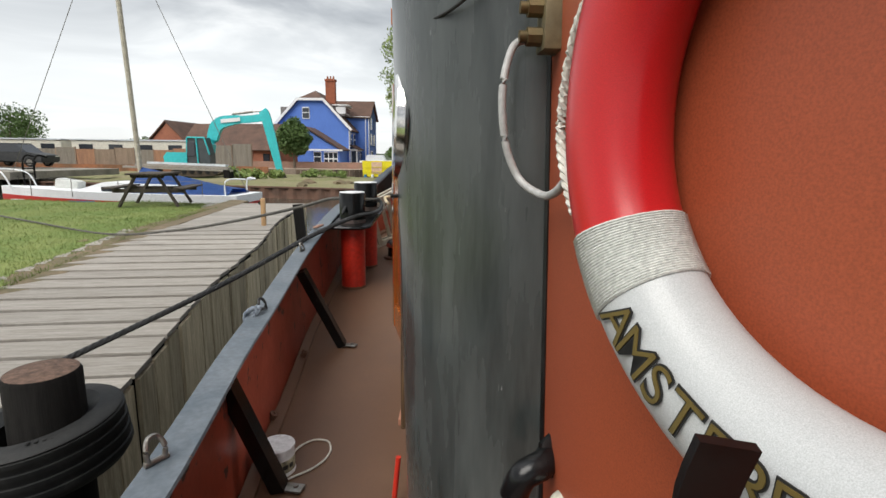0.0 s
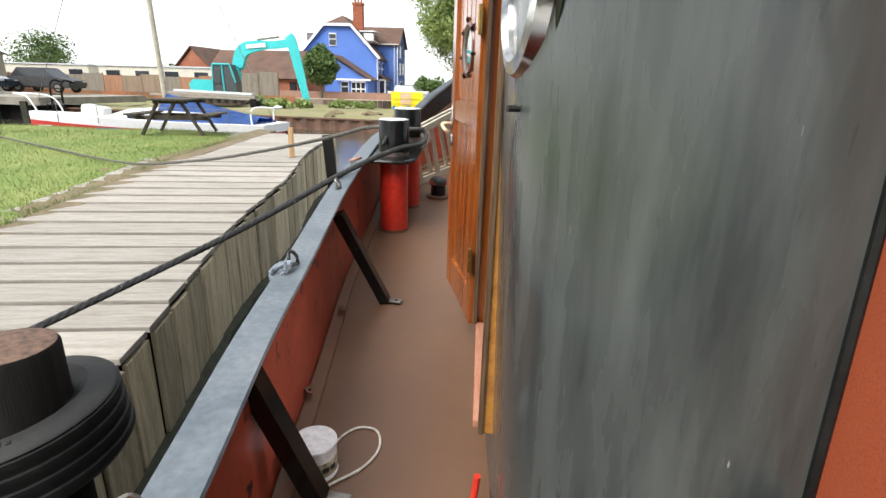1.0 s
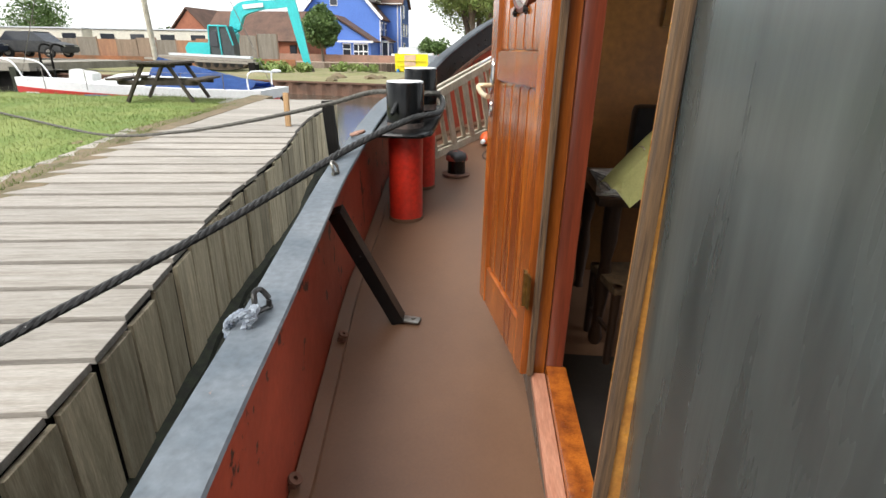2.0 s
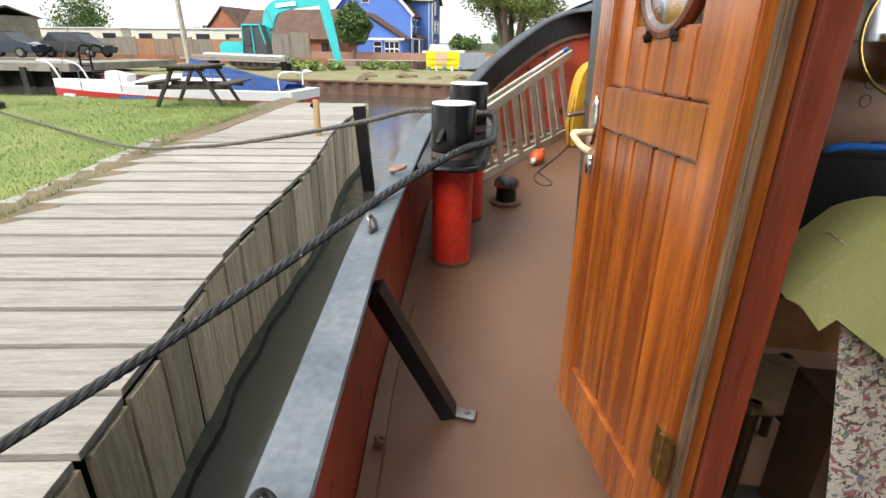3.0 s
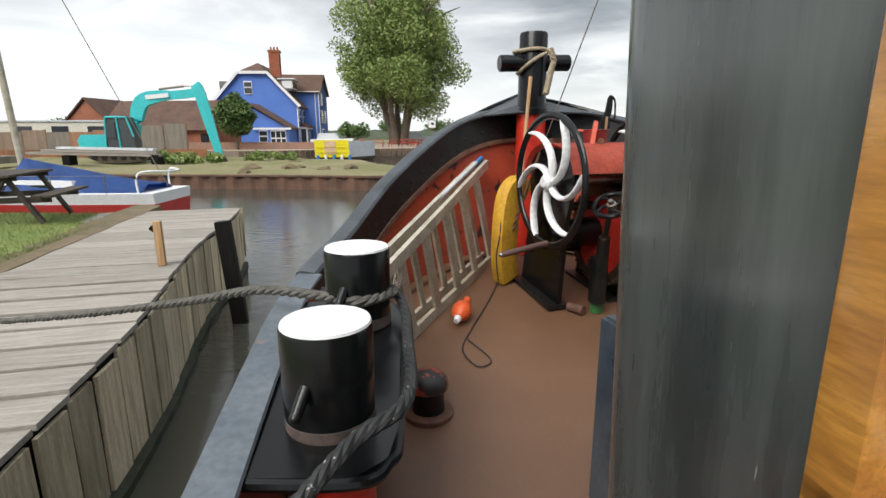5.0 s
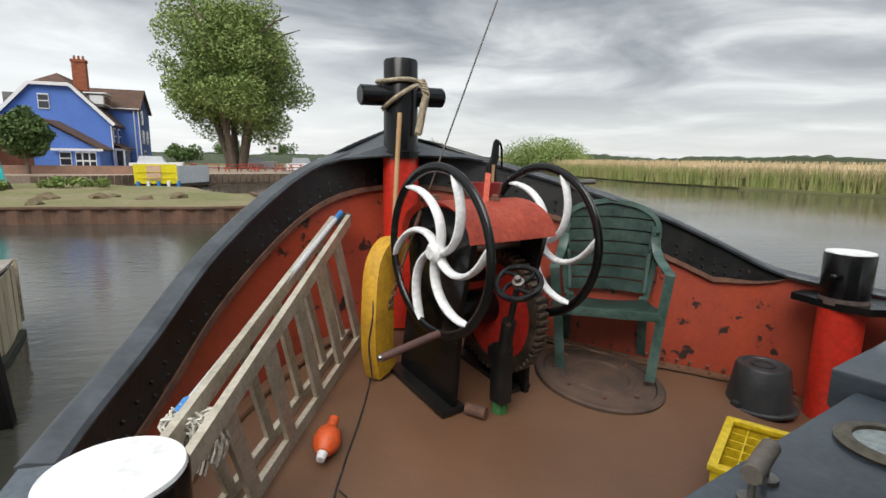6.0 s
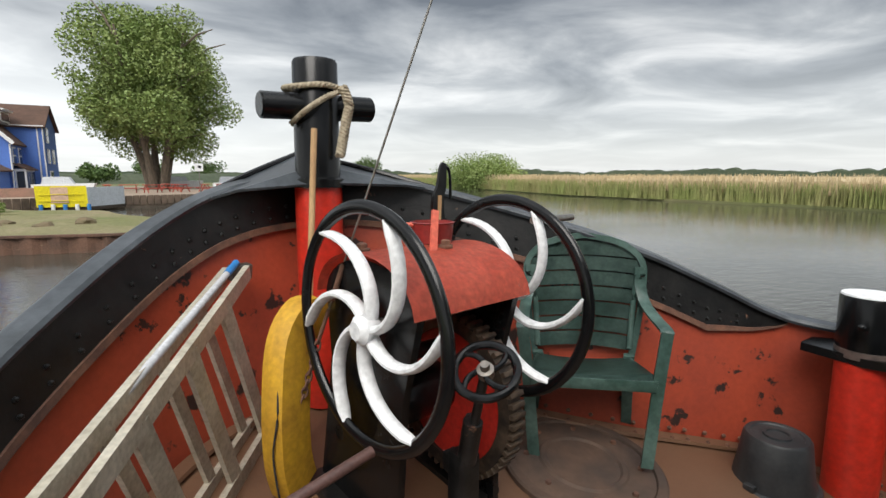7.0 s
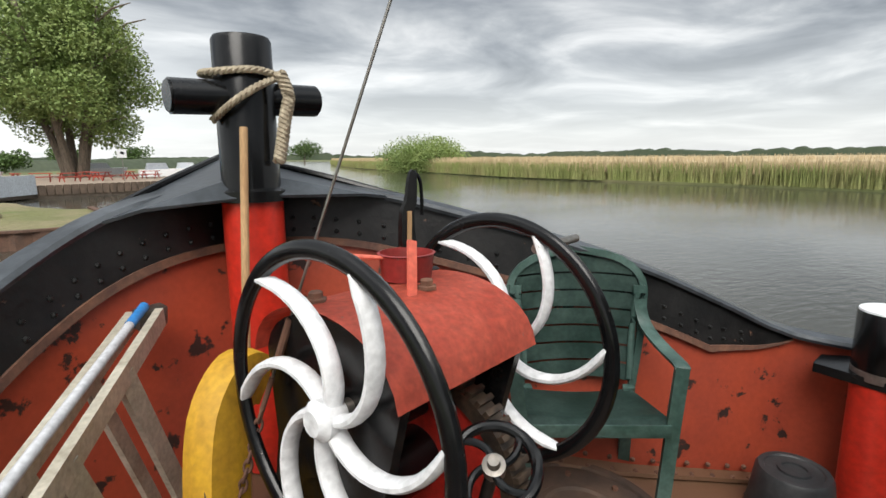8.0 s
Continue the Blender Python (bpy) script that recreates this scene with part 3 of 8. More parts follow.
# far side of the basin: yard, quay, fields
land("ground_yard", [(-60, 28), (-24, 27.5), (-14, 26.5), (-6.8, 25.5), (-1.5, 24.3), (0.6, 24.6), (1.2, 26), (0.2, 33), (-4, 40), (-9, 44.5), (-14, 46), (-60, 46)], -0.75, ROUGH_GRASS,
     "rough grass and bare earth yard along the basin", 0.25)
land("ground_quay", [(-70, 46.2), (-9, 49), (-6, 51), (0, 53), (7, 55), (12, 57), (12, 90), (-70, 90)], -0.35, PAVING, "pale paved quay in front of the blue house")
land("ground_far", [(-600, 90.2), (14, 90.2), (40, 150), (70, 300), (120, 900), (120, 2400), (-600, 2400)], -0.6, FIELD, "flat green fields reaching the horizon")
REEDS = [(44, -60), (46, -20), (47, 10), (47.5, 27), (46.5, 40), (46, 55), (50, 75), (54, 101), (60, 134), (80, 200), (170, 420)]
land("ground_marsh", [(1400, -60)] + REEDS + [(200, 2400), (1400, 2400)], -1.1, FIELD, "flat reed marsh reaching the horizon")


def piling():
    """Corrugated sheet piling along the basin edge."""
    t = thing("wall_piling", (0, 0, -0.75), "rusty corrugated steel sheet piling along the basin edge", "wall", kind="structure")
    pts = [(-24, 27.46), (-14, 26.46), (-6.8, 25.46), (-1.5, 24.26), (0.6, 24.56), (1.22, 26), (0.22, 33)]
    line = []
    for a, b in zip(pts, pts[1:]):
        a, b = Vector((*a, 0)), Vector((*b, 0))
        n = max(int((b - a).length / 0.2), 1)
        d = (b - a).normalized()
        s = Vector((d.y, -d.x, 0))
        for i in range(n):
            line.append(a + (b - a) * i / n + s * (0.09 if (i // 2) % 2 else 0.0))
    bm = BM()
    v0 = [bm.verts.new((p.x, p.y, -1.0)) for p in line]
    v1 = [bm.verts.new((p.x, p.y, 0.02)) for p in line]
    for i in range(len(line) - 1):
        bm.faces.new((v0[i], v0[i + 1], v1[i + 1], v1[i]))
    part("sheets", bm, PILING, t, smooth=False)
    bm = BM()
    sweep(bm, [(x, y, 0.05) for x, y in pts], [(-0.12, -0.04), (0.12, -0.04), (0.12, 0.04), (-0.12, 0.04)])
    part("capping", bm, PILING, t, smooth=False)


piling()

# ---- the boat: deck, bulwark, hull ----
CAP = [(0.16, -3.0, 0.12), (0.02, -1.2, 0.14), (-0.05, -0.35, 0.17), (-0.19, 0.5, 0.2), (-0.27, 1.1, 0.225), (-0.34, 1.65, 0.265), (-0.40, 2.19, 0.315), (-0.43, 2.8, 0.39),
       (-0.46, 3.4, 0.45), (-0.485, 3.95, 0.488), (-0.451, 4.4, 0.522), (-0.335, 4.9, 0.609), (-0.116, 5.4, 0.847), (0.258, 5.9, 1.135),
       (0.615, 6.13, 1.295), (1.05, 6.25, 1.335), (1.5, 6.1, 1.30), (2.0, 5.72, 1.15), (2.44, 5.37, 0.98), (2.8, 5.17, 0.80), (3.06, 5.03, 0.66), (3.22, 4.88, 0.60), (3.5, 4.4, 0.55), (3.68, 3.7, 0.48),
       (3.75, 2.2, 0.33), (3.7, 0, 0.2), (3.6, -3, 0.12)]
N_CAP = 260
CAPP = smooth_path(CAP, N_CAP)


def inward(i):
    d = CAPP[min(i + 1, N_CAP - 1)] - CAPP[max(i - 1, 0)]
    return Vector((d.y, -d.x, 0)).normalized()


def flare(i):
    p = CAPP[i]
    return 0.03 + 0.11 * max(0.0, min(1.0, (p.y - 4.2) / 1.5))


def band(i):
    """Height of the black strake below the cap."""
    p = CAPP[i]
    if p.x < 1.0:
        return max(0.0, min(0.22, (p.y - 4.15) * 0.5))
    return max(0.0, min(0.22, (p.y - 4.93) * 0.9))


def deck():
    bm = BM()
    half = N_CAP // 2
    left = [(CAPP[i] + inward(i) * (flare(i) - 0.04)) for i in range(half + 20) if CAPP[i].x < 1.05]
    right = [(CAPP[i] + inward(i) * (flare(i) - 0.04)) for i in range(half - 40, N_CAP) if CAPP[i].x >= 1.05]
    right.reverse()
    ly, lx = [p.y for p in left], [p.x for p in left]
    ry, rx = [p.y for p in right], [p.x for p in right]
    rows = []
    for k in range(121):
        y = -3 + k / 120 * 9.15
        a, b = float(np.interp(y, ly, lx)), float(np.interp(y, ry, rx))
        rows.append([bm.verts.new((a + (b - a) * j / 16, y, DX(a + (b - a) * j / 16, y))) for j in range(17)])
    for p, q in zip(rows, rows[1:]):
        for j in range(16):
            bm.faces.new((p[j], p[j + 1], q[j + 1], q[j]))
    return part("floor_deck", bm, DECK)


tagged(deck(), "brown painted steel boat deck with scuffs", "deck", kind="structure")

bulw = thing("wall_bulwark", (0, 0, 0), "riveted steel boat bulwark painted red inside with a dark rail", "bulwark", kind="structure")
bm = BM()
rows = []
for i in range(N_CAP):
    p, w = CAPP[i], inward(i)
    f = flare(i)
    rows.append([bm.verts.new(q) for q in (Vector((p.x, p.y, DX(p.x, p.y) - 0.05)) + w * f, p + w * 0.012 - Vector((0, 0, 0.004)), p - w * 0.004 - Vector((0, 0, 0.004)), Vector((p.x, p.y, DX(p.x, p.y) - 0.05)) + w * (f - 0.016))])
for a, b in zip(rows, rows[1:]):
    for j in range(4):
        bm.faces.new((a[j], a[(j + 1) % 4], b[(j + 1) % 4], b[j]))
part("inner_plating", bm, RED, bulw)
bm = BM()
rows = []
for i in range(N_CAP):
    p, w = CAPP[i], inward(i)
    rows.append([bm.verts.new(q) for q in (p - w * 0.01 - Vector((0, 0, 0.01)), Vector((p.x, p.y, DX(p.x, p.y) - 0.1)) - w * (0.02 - flare(i) * 0.5), Vector((p.x, p.y, -1.5)) + w * 0.25)])
for a, b in zip(rows, rows[1:]):
    for j in range(2):
        bm.faces.new((a[j], a[j + 1], b[j + 1], b[j]))
part("hull_side", bm, BLACK_WORN, bulw, "black painted hull side")
# rail cap: flat and grey amidships, a black lip round the bow
bm = BM()
mid = [i for i in range(N_CAP) if CAPP[i].y < 4.3]
port_i = [i for i in mid if CAPP[i].x < 1]
star_i = [i for i in mid if CAPP[i].x > 1]
FLAT = [(-0.055, -0.008), (0.055, -0.008), (0.06, 0), (0.055, 0.008), (-0.055, 0.008), (-0.06, 0)]
sweep(bm, [CAPP[i] + inward(i) * 0.02 for i in port_i], FLAT)
sweep(bm, [CAPP[i] + inward(i) * 0.02 for i in star_i], FLAT)
part("rail_cap", bm, RAIL, bulw, "worn blue-grey rail with chipped paint")
bm = BM()
bow = [i for i in range(N_CAP) if CAPP[i].y >= 4.25]
sweep(bm, [CAPP[i] + inward(i) * 0.005 for i in bow], [(-0.05, -0.012), (0.045, -0.016), (0.05, -0.002), (0.038, 0.012), (-0.025, 0.022), (-0.05, 0.012)])
part("bow_lip", bm, LIP, bulw, "worn black painted lip round the bow with sky sheen in its colour")


def strake(lo, hi, off, name, material, thick=0.012):
    bm = BM()
    rows = []
    for i in bow:
        if band(i) < 0.01:
            continue
        p, w = CAPP[i], inward(i)
        h = p.z - DX(p.x, p.y)
        r = []
        for t, o in ((lo, off), (hi, off), (hi, off + thick), (lo, off + thick)):
            dz = band(i) * t
            r.append(bm.verts.new(p - Vector((0, 0, dz + 0.005)) + w * (o + 0.012 + flare(i) * dz / h)))
        rows.append(r)
    for a, b in zip(rows, rows[1:]):
        for j in range(4):
            bm.faces.new((a[j], a[(j + 1) % 4], b[(j + 1) % 4], b[j]))
    bm.faces.new(rows[0]); bm.faces.new(list(reversed(rows[-1])))
    part(name, bm, material, bulw)


strake(0.0, 1.0, 0.0, "black_strake", BLACK_WORN)
strake(0.98, 1.12, 0.008, "strake_edge", RUST, 0.014)
bm = BM()
run = 0.0
for a, b in zip(bow, bow[1:]):
    run += (CAPP[b] - CAPP[a]).length
    if run > 0.075 and band(b) > 0.15:
        run = 0
        p, w = CAPP[b], inward(b)
        for t in (0.62, 0.86):
            q = p - Vector((0, 0, band(b) * t)) + w * (0.026 + flare(b) * band(b) * t / (p.z - DX(p.x, p.y)))
            bmesh.ops.create_icosphere(bm, subdivisions=1, radius=0.011, matrix=Matrix.Translation(q))
tagged(part("rivets", bm, BLACK_WORN, bulw), kind="stuff")
# stringer bar and rivets where the bulwark meets the deck
bm = BM()
sel = [i for i in range(N_CAP) if CAPP[i].y > -2.9]
sweep(bm, [Vector((CAPP[i].x, CAPP[i].y, DX(CAPP[i].x, CAPP[i].y) + 0.012)) + inward(i) * (flare(i) + 0.035) for i in sel], [(-0.035, -0.012), (0.035, -0.012), (0.03, 0.004), (-0.03, 0.01)])
part("deck_angle", bm, DECK, bulw)
bm = BM()
run = 0.0
for a, b in zip(sel, sel[1:]):
    run += (CAPP[b] - CAPP[a]).length
    if run > 0.085 and CAPP[b].x > 1.4:
        run = 0
        p = CAPP[b]
        for z, o in ((0.05, 0.012), (0.016, 0.05)):
            q = Vector((p.x, p.y, DX(p.x, p.y) + z)) + inward(b) * (flare(b) + o)
            bmesh.ops.create_icosphere(bm, subdivisions=1, radius=0.013, matrix=Matrix.Translation(q))
tagged(part("deck_rivets", bm, RUST, bulw), kind="stuff")


def brace(top, foot):
    """A sloping flat stay from rail to deck with a riveted foot."""
    b = part("brace", (lambda bm: (sweep(bm, [top, foot], [(-0.03, -0.035), (0.03, -0.035), (0.03, 0.035), (-0.03, 0.035)], up=(0, 1, 0)), bm)[1])(BM()), BLACK, bulw)
    bm = BM()
    box(bm, (foot[0] + 0.045, foot[1], D(foot[1]) + 0.012), (0.12, 0.06, 0.012), (0, 0, -8), 0.008)
    rod(bm, (foot[0] + 0.07, foot[1], D(foot[1]) + 0.012), (foot[0] + 0.07, foot[1], D(foot[1]) + 0.026), 0.012, seg=8)
    part("foot_plate", bm, STEEL, b, "bare steel foot plate")


brace((-0.30, 1.90, 0.24), (-0.06, 2.03, D(2.03) + 0.01))
brace((-0.175, 0.42, 0.15), (0.0, 0.50, D(0.5) + 0.01))

# ---- cabin ----
cabin = thing("wall_cabin", (0, 0, 0), "dark grey painted steel deckhouse with rounded corners", "deckhouse", kind="structure")
LEAN = 0.03


def wall_strip(path, z0, z1, material, name, thick=0.04, z_fn=None):
    bm = BM()
    rows = []
    n = len(path)
    for i, p in enumerate(path):
        d = Vector(path[min(i + 1, n - 1)]) - Vector(path[max(i - 1, 0)])
        w = Vector((d.y, -d.x, 0)).normalized() * thick
        zb = D(p[1]) - 0.02 if z0 is None else z0
        lo, hi = Vector((p[0] - LEAN * (zb + 0.35), p[1], zb)), Vector((p[0] - LEAN * (z1 + 0.35), p[1], z1))
        rows.append([bm.verts.new(q) for q in (lo, hi, hi + w, lo + w)])
    for a, b in zip(rows, rows[1:]):
        for j in range(4):
            bm.faces.new((a[j], a[(j + 1) % 4], b[(j + 1) % 4], b[j]))
    bm.faces.new(rows[0]); bm.faces.new(list(reversed(rows[-1])))
    return part(name, bm, material, cabin)


def arc(cx, cy, rx, ry, a0, a1, n=14):
    return [(cx + rx * math.cos(radians(a0 + (a1 - a0) * i / n)), cy + ry * math.sin(radians(a0 + (a1 - a0) * i / n)), 0) for i in range(n + 1)]


ROOF = 2.0


def XW(y):
    """The deckhouse side tapers forward."""
    return 0.60 - 0.05 * y


aft = arc(0.99, 0.24, 0.41, 0.46, 270, 180) + [(0.578, 0.45, 0), (XW(0.57), 0.57, 0)]
wall_strip(aft, None, ROOF, CABIN, "aft_corner")
wall_strip([(XW(0.57), 0.57, 0), (XW(1.4), 1.4, 0)], None, -0.135, CABIN, "wall_below_door")
wall_strip([(XW(0.57), 0.57, 0), (XW(1.4), 1.4, 0)], 1.52, ROOF, CABIN, "wall_above_door")
wall_strip([(XW(1.4), 1.4, 0), (XW(1.76), 1.76, 0)], None, ROOF, CABIN, "wall_panel")
wall_strip([(XW(1.76), 1.76, 0), (XW(2.385), 2.385, 0)], None, 0.79, CABIN, "wall_below_window")
wall_strip([(XW(1.76), 1.76, 0), (XW(2.385), 2.385, 0)], 1.45, ROOF, CABIN, "wall_above_window")
wall_strip([(XW(2.385), 2.385, 0), (XW(2.8), 2.8, 0)] + arc(0.655, 2.85, 0.2, 0.2, 180, 90) + [(1.5, 3.08, 0), (3.0, 3.1, 0)], None, ROOF, CABIN, "front_corner")
# red casing behind the deckhouse
red = smooth_path([(0.99, -0.222, 0), (1.0, -0.48, 0), (1.055, -0.70, 0), (1.195, -1.04, 0), (1.335, -1.38, 0), (1.58, -2.1, 0), (1.75, -3, 0)], 30)
red.reverse()
tagged(wall_strip(red, None, ROOF, RED_WALL, "red_casing"), "smooth red oxide painted casing wall")
bm = BM()
rod(bm, (0.988, -0.222, D(0)), (0.92, -0.222, ROOF), 0.009, seg=7)
part("corner_weld", bm, BLACK_WORN, cabin)
bm = BM()
slab(bm, [(0.5, 0.5), (0.55, 0.2), (0.9, -0.2), (1.3, -3), (3.2, -3), (3.2, 3.05), (0.7, 3.03), (0.5, 2.9), (0.45, 2.5)], ROOF, ROOF + 0.05)
tagged(part("ceiling", bm, VARNISH_LIGHT), "boarded wheelhouse ceiling", "ceiling", kind="structure")


# ---- jetty ----
def edge_x(y):
    return -1.42 - 0.172 * (y - 1.5) + 0.05 * math.sin(y * 1.3)


jetty = thing("jetty", (0, 0, J(2)), "weathered grey plank jetty with vertical board facing", "jetty")
PL_LEN, PL_W = 2.35, 0.328


def plank_mesh(seed, l, w, h, name, material):
    rnd = random.Random(seed)
    bm = BM()
    box(bm, (0, 0, 0), (l, w, h), bevel=0.004)
    for v in bm.verts:
        v.co.y += 0.0025 * noise.noise(Vector((v.co.x * 3, seed, v.co.z * 9)))
    me = bpy.data.meshes.new(name)
    bmesh.ops.recalc_face_normals(bm, faces=bm.faces[:])
    bm.to_mesh(me); bm.free()
    me.materials.append(material)
    return me


BARE_BAND = mat("rubbed_bare_band", (0.14, 0.10, 0.085), 0.6, 0, (0.03, 0.026, 0.024), 12, 0.9, 40, 0.2)


# ---- bollards ----
def bollard(bx, by, top, group, label, handle_turn, both=False):
    z0 = DX(bx, by)
    t = thing("bollard", (bx, by, z0), label, "bollard", group)
    h = top - z0
    split = h - 0.30
    bm = BM(); lathe(bm, [(0.112, 0), (0.112, split)], 40); part("red_shaft", bm, RED_BRIGHT, t, "glossy bright red shaft")
    bm = BM(); lathe(bm, [(0.118, -0.01), (0.118, 0.012), (0.11, 0.012)], 40); part("weld_ring", bm, DECK, t)
    bm = BM(); lathe(bm, [(0.114, split), (0.117, split + 0.02), (0.119, h - 0.012), (0.115, h - 0.004), (0, h - 0.004)], 40); part("black_head", bm, BLACK, t, "black painted head")
    bm = BM(); lathe(bm, [(0.1155, h - 0.004), (0.113, h + 0.003), (0.06, h + 0.006), (0, h + 0.006)], 40); part("white_cap", bm, WHITE, t, "white painted top")
    bm = BM(); lathe(bm, [(0.1145, split + 0.012), (0.1178, split + 0.014), (0.1182, split + 0.052), (0.1145, split + 0.056)], 40); part("worn_band", bm, BARE_BAND, t, "rubbed brown band at the foot of the head")
    for k in ((0, 180) if both else (0,)):
        bm = BM()
        a = radians(handle_turn + k)
        d = Vector((math.cos(a), math.sin(a), 0))
        p = d * 0.11 + Vector((0, 0, h - 0.13))
        q = d * (0.21 if both else 0.165) + Vector((0, 0, h - (0.11 if both else 0.18)))
        rod(bm, p, q, 0.017, 0.014, 12)
        bmesh.ops.create_icosphere(bm, subdivisions=2, radius=0.015, matrix=Matrix.Translation(q))
        part("horn", bm, BLACK, t)
    return t


bollard(-0.20, 3.20, 0.69, "port mooring bollards", "red and black steel mooring bollard with white top", 250)
bollard(-0.175, 3.78, 0.752, "port mooring bollards", "red and black steel mooring bollard with white top", 250)
bollard(3.115, 4.58, 0.82, "", "red and black mooring bollard with side horns by the bulwark", 195, True)
plat = thing("bollard_platform", (-0.24, 3.6, 0.45), "black steel plate ledge joining the two bollards to the rail", "mooring plate")
bm = BM()
outl = [(-0.44, 2.99), (-0.12, 2.97), (-0.045, 3.03), (-0.02, 3.15), (-0.02, 3.82), (-0.05, 3.94), (-0.15, 3.99), (-0.50, 3.98)]
slab(bm, [(x + 0.24, y - 3.6) for x, y in outl], -0.02, 0.0)
for v in bm.verts:
    v.co.z += 0.075 * v.co.y
part("plate", bm, BLACK, plat)
bm = BM()
sweep(bm, [Vector((p.x + 0.24, p.y - 3.6, -0.015 + 0.075 * (p.y - 3.6))) for p in smooth_path([(*q, 0) for q in outl[:-1]], 40)], disc(0.016, 8))
part("rim", bm, BLACK, plat)

# ---- starboard lip for the single bollard ----
plat2 = thing("bollard_platform", (3.17, 4.58, 0.55), "black steel ledge round the single bollard", "mooring plate")
bm = BM()
slab(bm, [(-0.16, 0.22), (-0.17, -0.05), (-0.12, -0.17), (0.0, -0.22), (0.22, -0.25), (0.12, 0.1), (-0.02, 0.24)], -0.04, 0.0)
part("plate", bm, BLACK, plat2)

# ---- samson post at the bow ----
sam = thing("samson_post", (1.0, 6.05, D(6.05)), "black and red towing post with a cross bar at the bow", "towing post")
zb = D(6.05)
bm = BM(); lathe(bm, [(0.115, 0), (0.115, 1.30 - zb)], 40); part("red_shaft", bm, RED_BRIGHT, sam, "bright red lower shaft")
bm = BM(); lathe(bm, [(0.135, 1.29 - zb), (0.135, 1.33 - zb), (0.112, 1.34 - zb), (0.109, 1.37 - zb), (0.107, 1.88 - zb), (0.10, 1.893 - zb), (0, 1.893 - zb)], 40); part("black_head", bm, BLACK, sam)
bm = BM()
d = Vector((0.99, 0.15, 0.03)).normalized()
c = Vector((0.01, -0.005, 1.675 - zb))
rod(bm, c - d * 0.285, c + d * 0.285, 0.062, seg=28)
bmesh.ops.bevel(bm, geom=[e for e in bm.edges if len(e.link_faces) == 2 and any(len(f.verts) > 8 for f in e.link_faces)], offset=0.008, segments=2, affect="EDGES")
part("cross_bar", bm, BLACK, sam)
rope = thing("rope_lashing", (1.0, 6.0, 1.68), "old pale hemp rope tied round the towing post", "rope")
bm = BM()
loop = [(-0.125, -0.02, -0.09), (-0.07, -0.125, -0.03), (0.02, -0.135, 0.03), (0.125, -0.06, 0.08), (0.13, 0.07, 0.10), (0.0, 0.15, 0.09), (-0.13, 0.06, 0.08), (-0.13, -0.05, 0.075), (0.0, -0.125, 0.085), (0.10, -0.095, 0.075)]
laid_rope(bm, [(x, y + 0.05, z) for x, y, z in loop], 0.014, 130, 3, 0.06)
part("loop", bm, ROPE_PALE, rope)
bm = BM()
laid_rope(bm, [(0.10, -0.07, 0.08), (0.125, -0.075, 0.0), (0.105, -0.08, -0.09), (0.09, -0.08, -0.17), (0.075, -0.08, -0.24)], 0.024, 70, 3, 0.05)
part("hanging_end", bm, ROPE_PALE, rope)
# triangular stem plates on top of the bow
stem = thing("bow_breasthook", (1.03, 6.1, 1.3), "black steel breasthook plate on top of the bow", "deck plate")
bm = BM()
H0 = Vector((1.03, 6.1, 1.3))
apex, post_f = Vector((1.0, 6.47, 1.47)), Vector((1.0, 5.93, 1.315))
left_c, right_c = Vector((0.42, 6.03, 1.225)), Vector((1.66, 6.02, 1.27))
left_i, right_i = Vector((0.62, 5.99, 1.285)), Vector((1.45, 5.97, 1.30))
ridge = Vector((1.0, 6.06, 1.40))
P_ = [bm.verts.new(p - H0) for p in (apex, left_c, left_i, post_f, right_i, right_c, ridge)]
for q in ((0, 1, 6), (1, 2, 6), (2, 3, 6), (3, 4, 6), (4, 5, 6), (5, 0, 6)):
    bm.faces.new([P_[i] for i in q])
bmesh.ops.recalc_face_normals(bm, faces=bm.faces[:])
bmesh.ops.solidify(bm, geom=bm.faces[:], thickness=0.012)
part("plate", bm, LIP, stem, smooth=False)
for p, q in ((left_c, apex), (apex, right_c)):
    bm = BM(); tube(bm, [p - H0, (p + q) / 2 - H0 + Vector((0, 0, 0.01)), q - H0], 0.016, 14, 8); part("edge_bead", bm, BLACK, stem)
for p, q, lo_ in ((left_c, apex, Vector((0.5, 6.0, -1.4))), (apex, right_c, Vector((1.6, 5.95, -1.4)))):
    bm = BM()
    ft = Vector((1.02, 6.33, -1.4))
    quad_ = (p, q, ft, lo_) if q is apex else (p, q, lo_, ft)
    bm.faces.new([bm.verts.new(v - H0) for v in quad_])
    bmesh.ops.solidify(bm, geom=bm.faces[:], thickness=0.012)
    part("stem_plating", bm, BLACK_WORN, stem, smooth=False)


# ---- anchor winch ----
WX, WY = 1.087, 5.084
AX = Vector((0.968, 0.249, 0.0)).normalized()          # axle of the hand wheels
wz = D(WY)
winch = thing("anchor_winch", (WX, WY, wz), "old hand anchor winch with white spoked wheels and red guard", "winch")
AXP = Vector((0, 0, 0.86 - wz))


def winch_frame():
    """Local axes: axle, forward, up."""
    fwd = Vector((0, 0, 1)).cross(AX).normalized()
    m = Matrix.Identity(4)
    for i, v in enumerate((AX, fwd, AX.cross(fwd))):
        m[0][i], m[1][i], m[2][i] = v
    m.translation = AXP
    return m


WM = winch_frame()
SPIN = -1


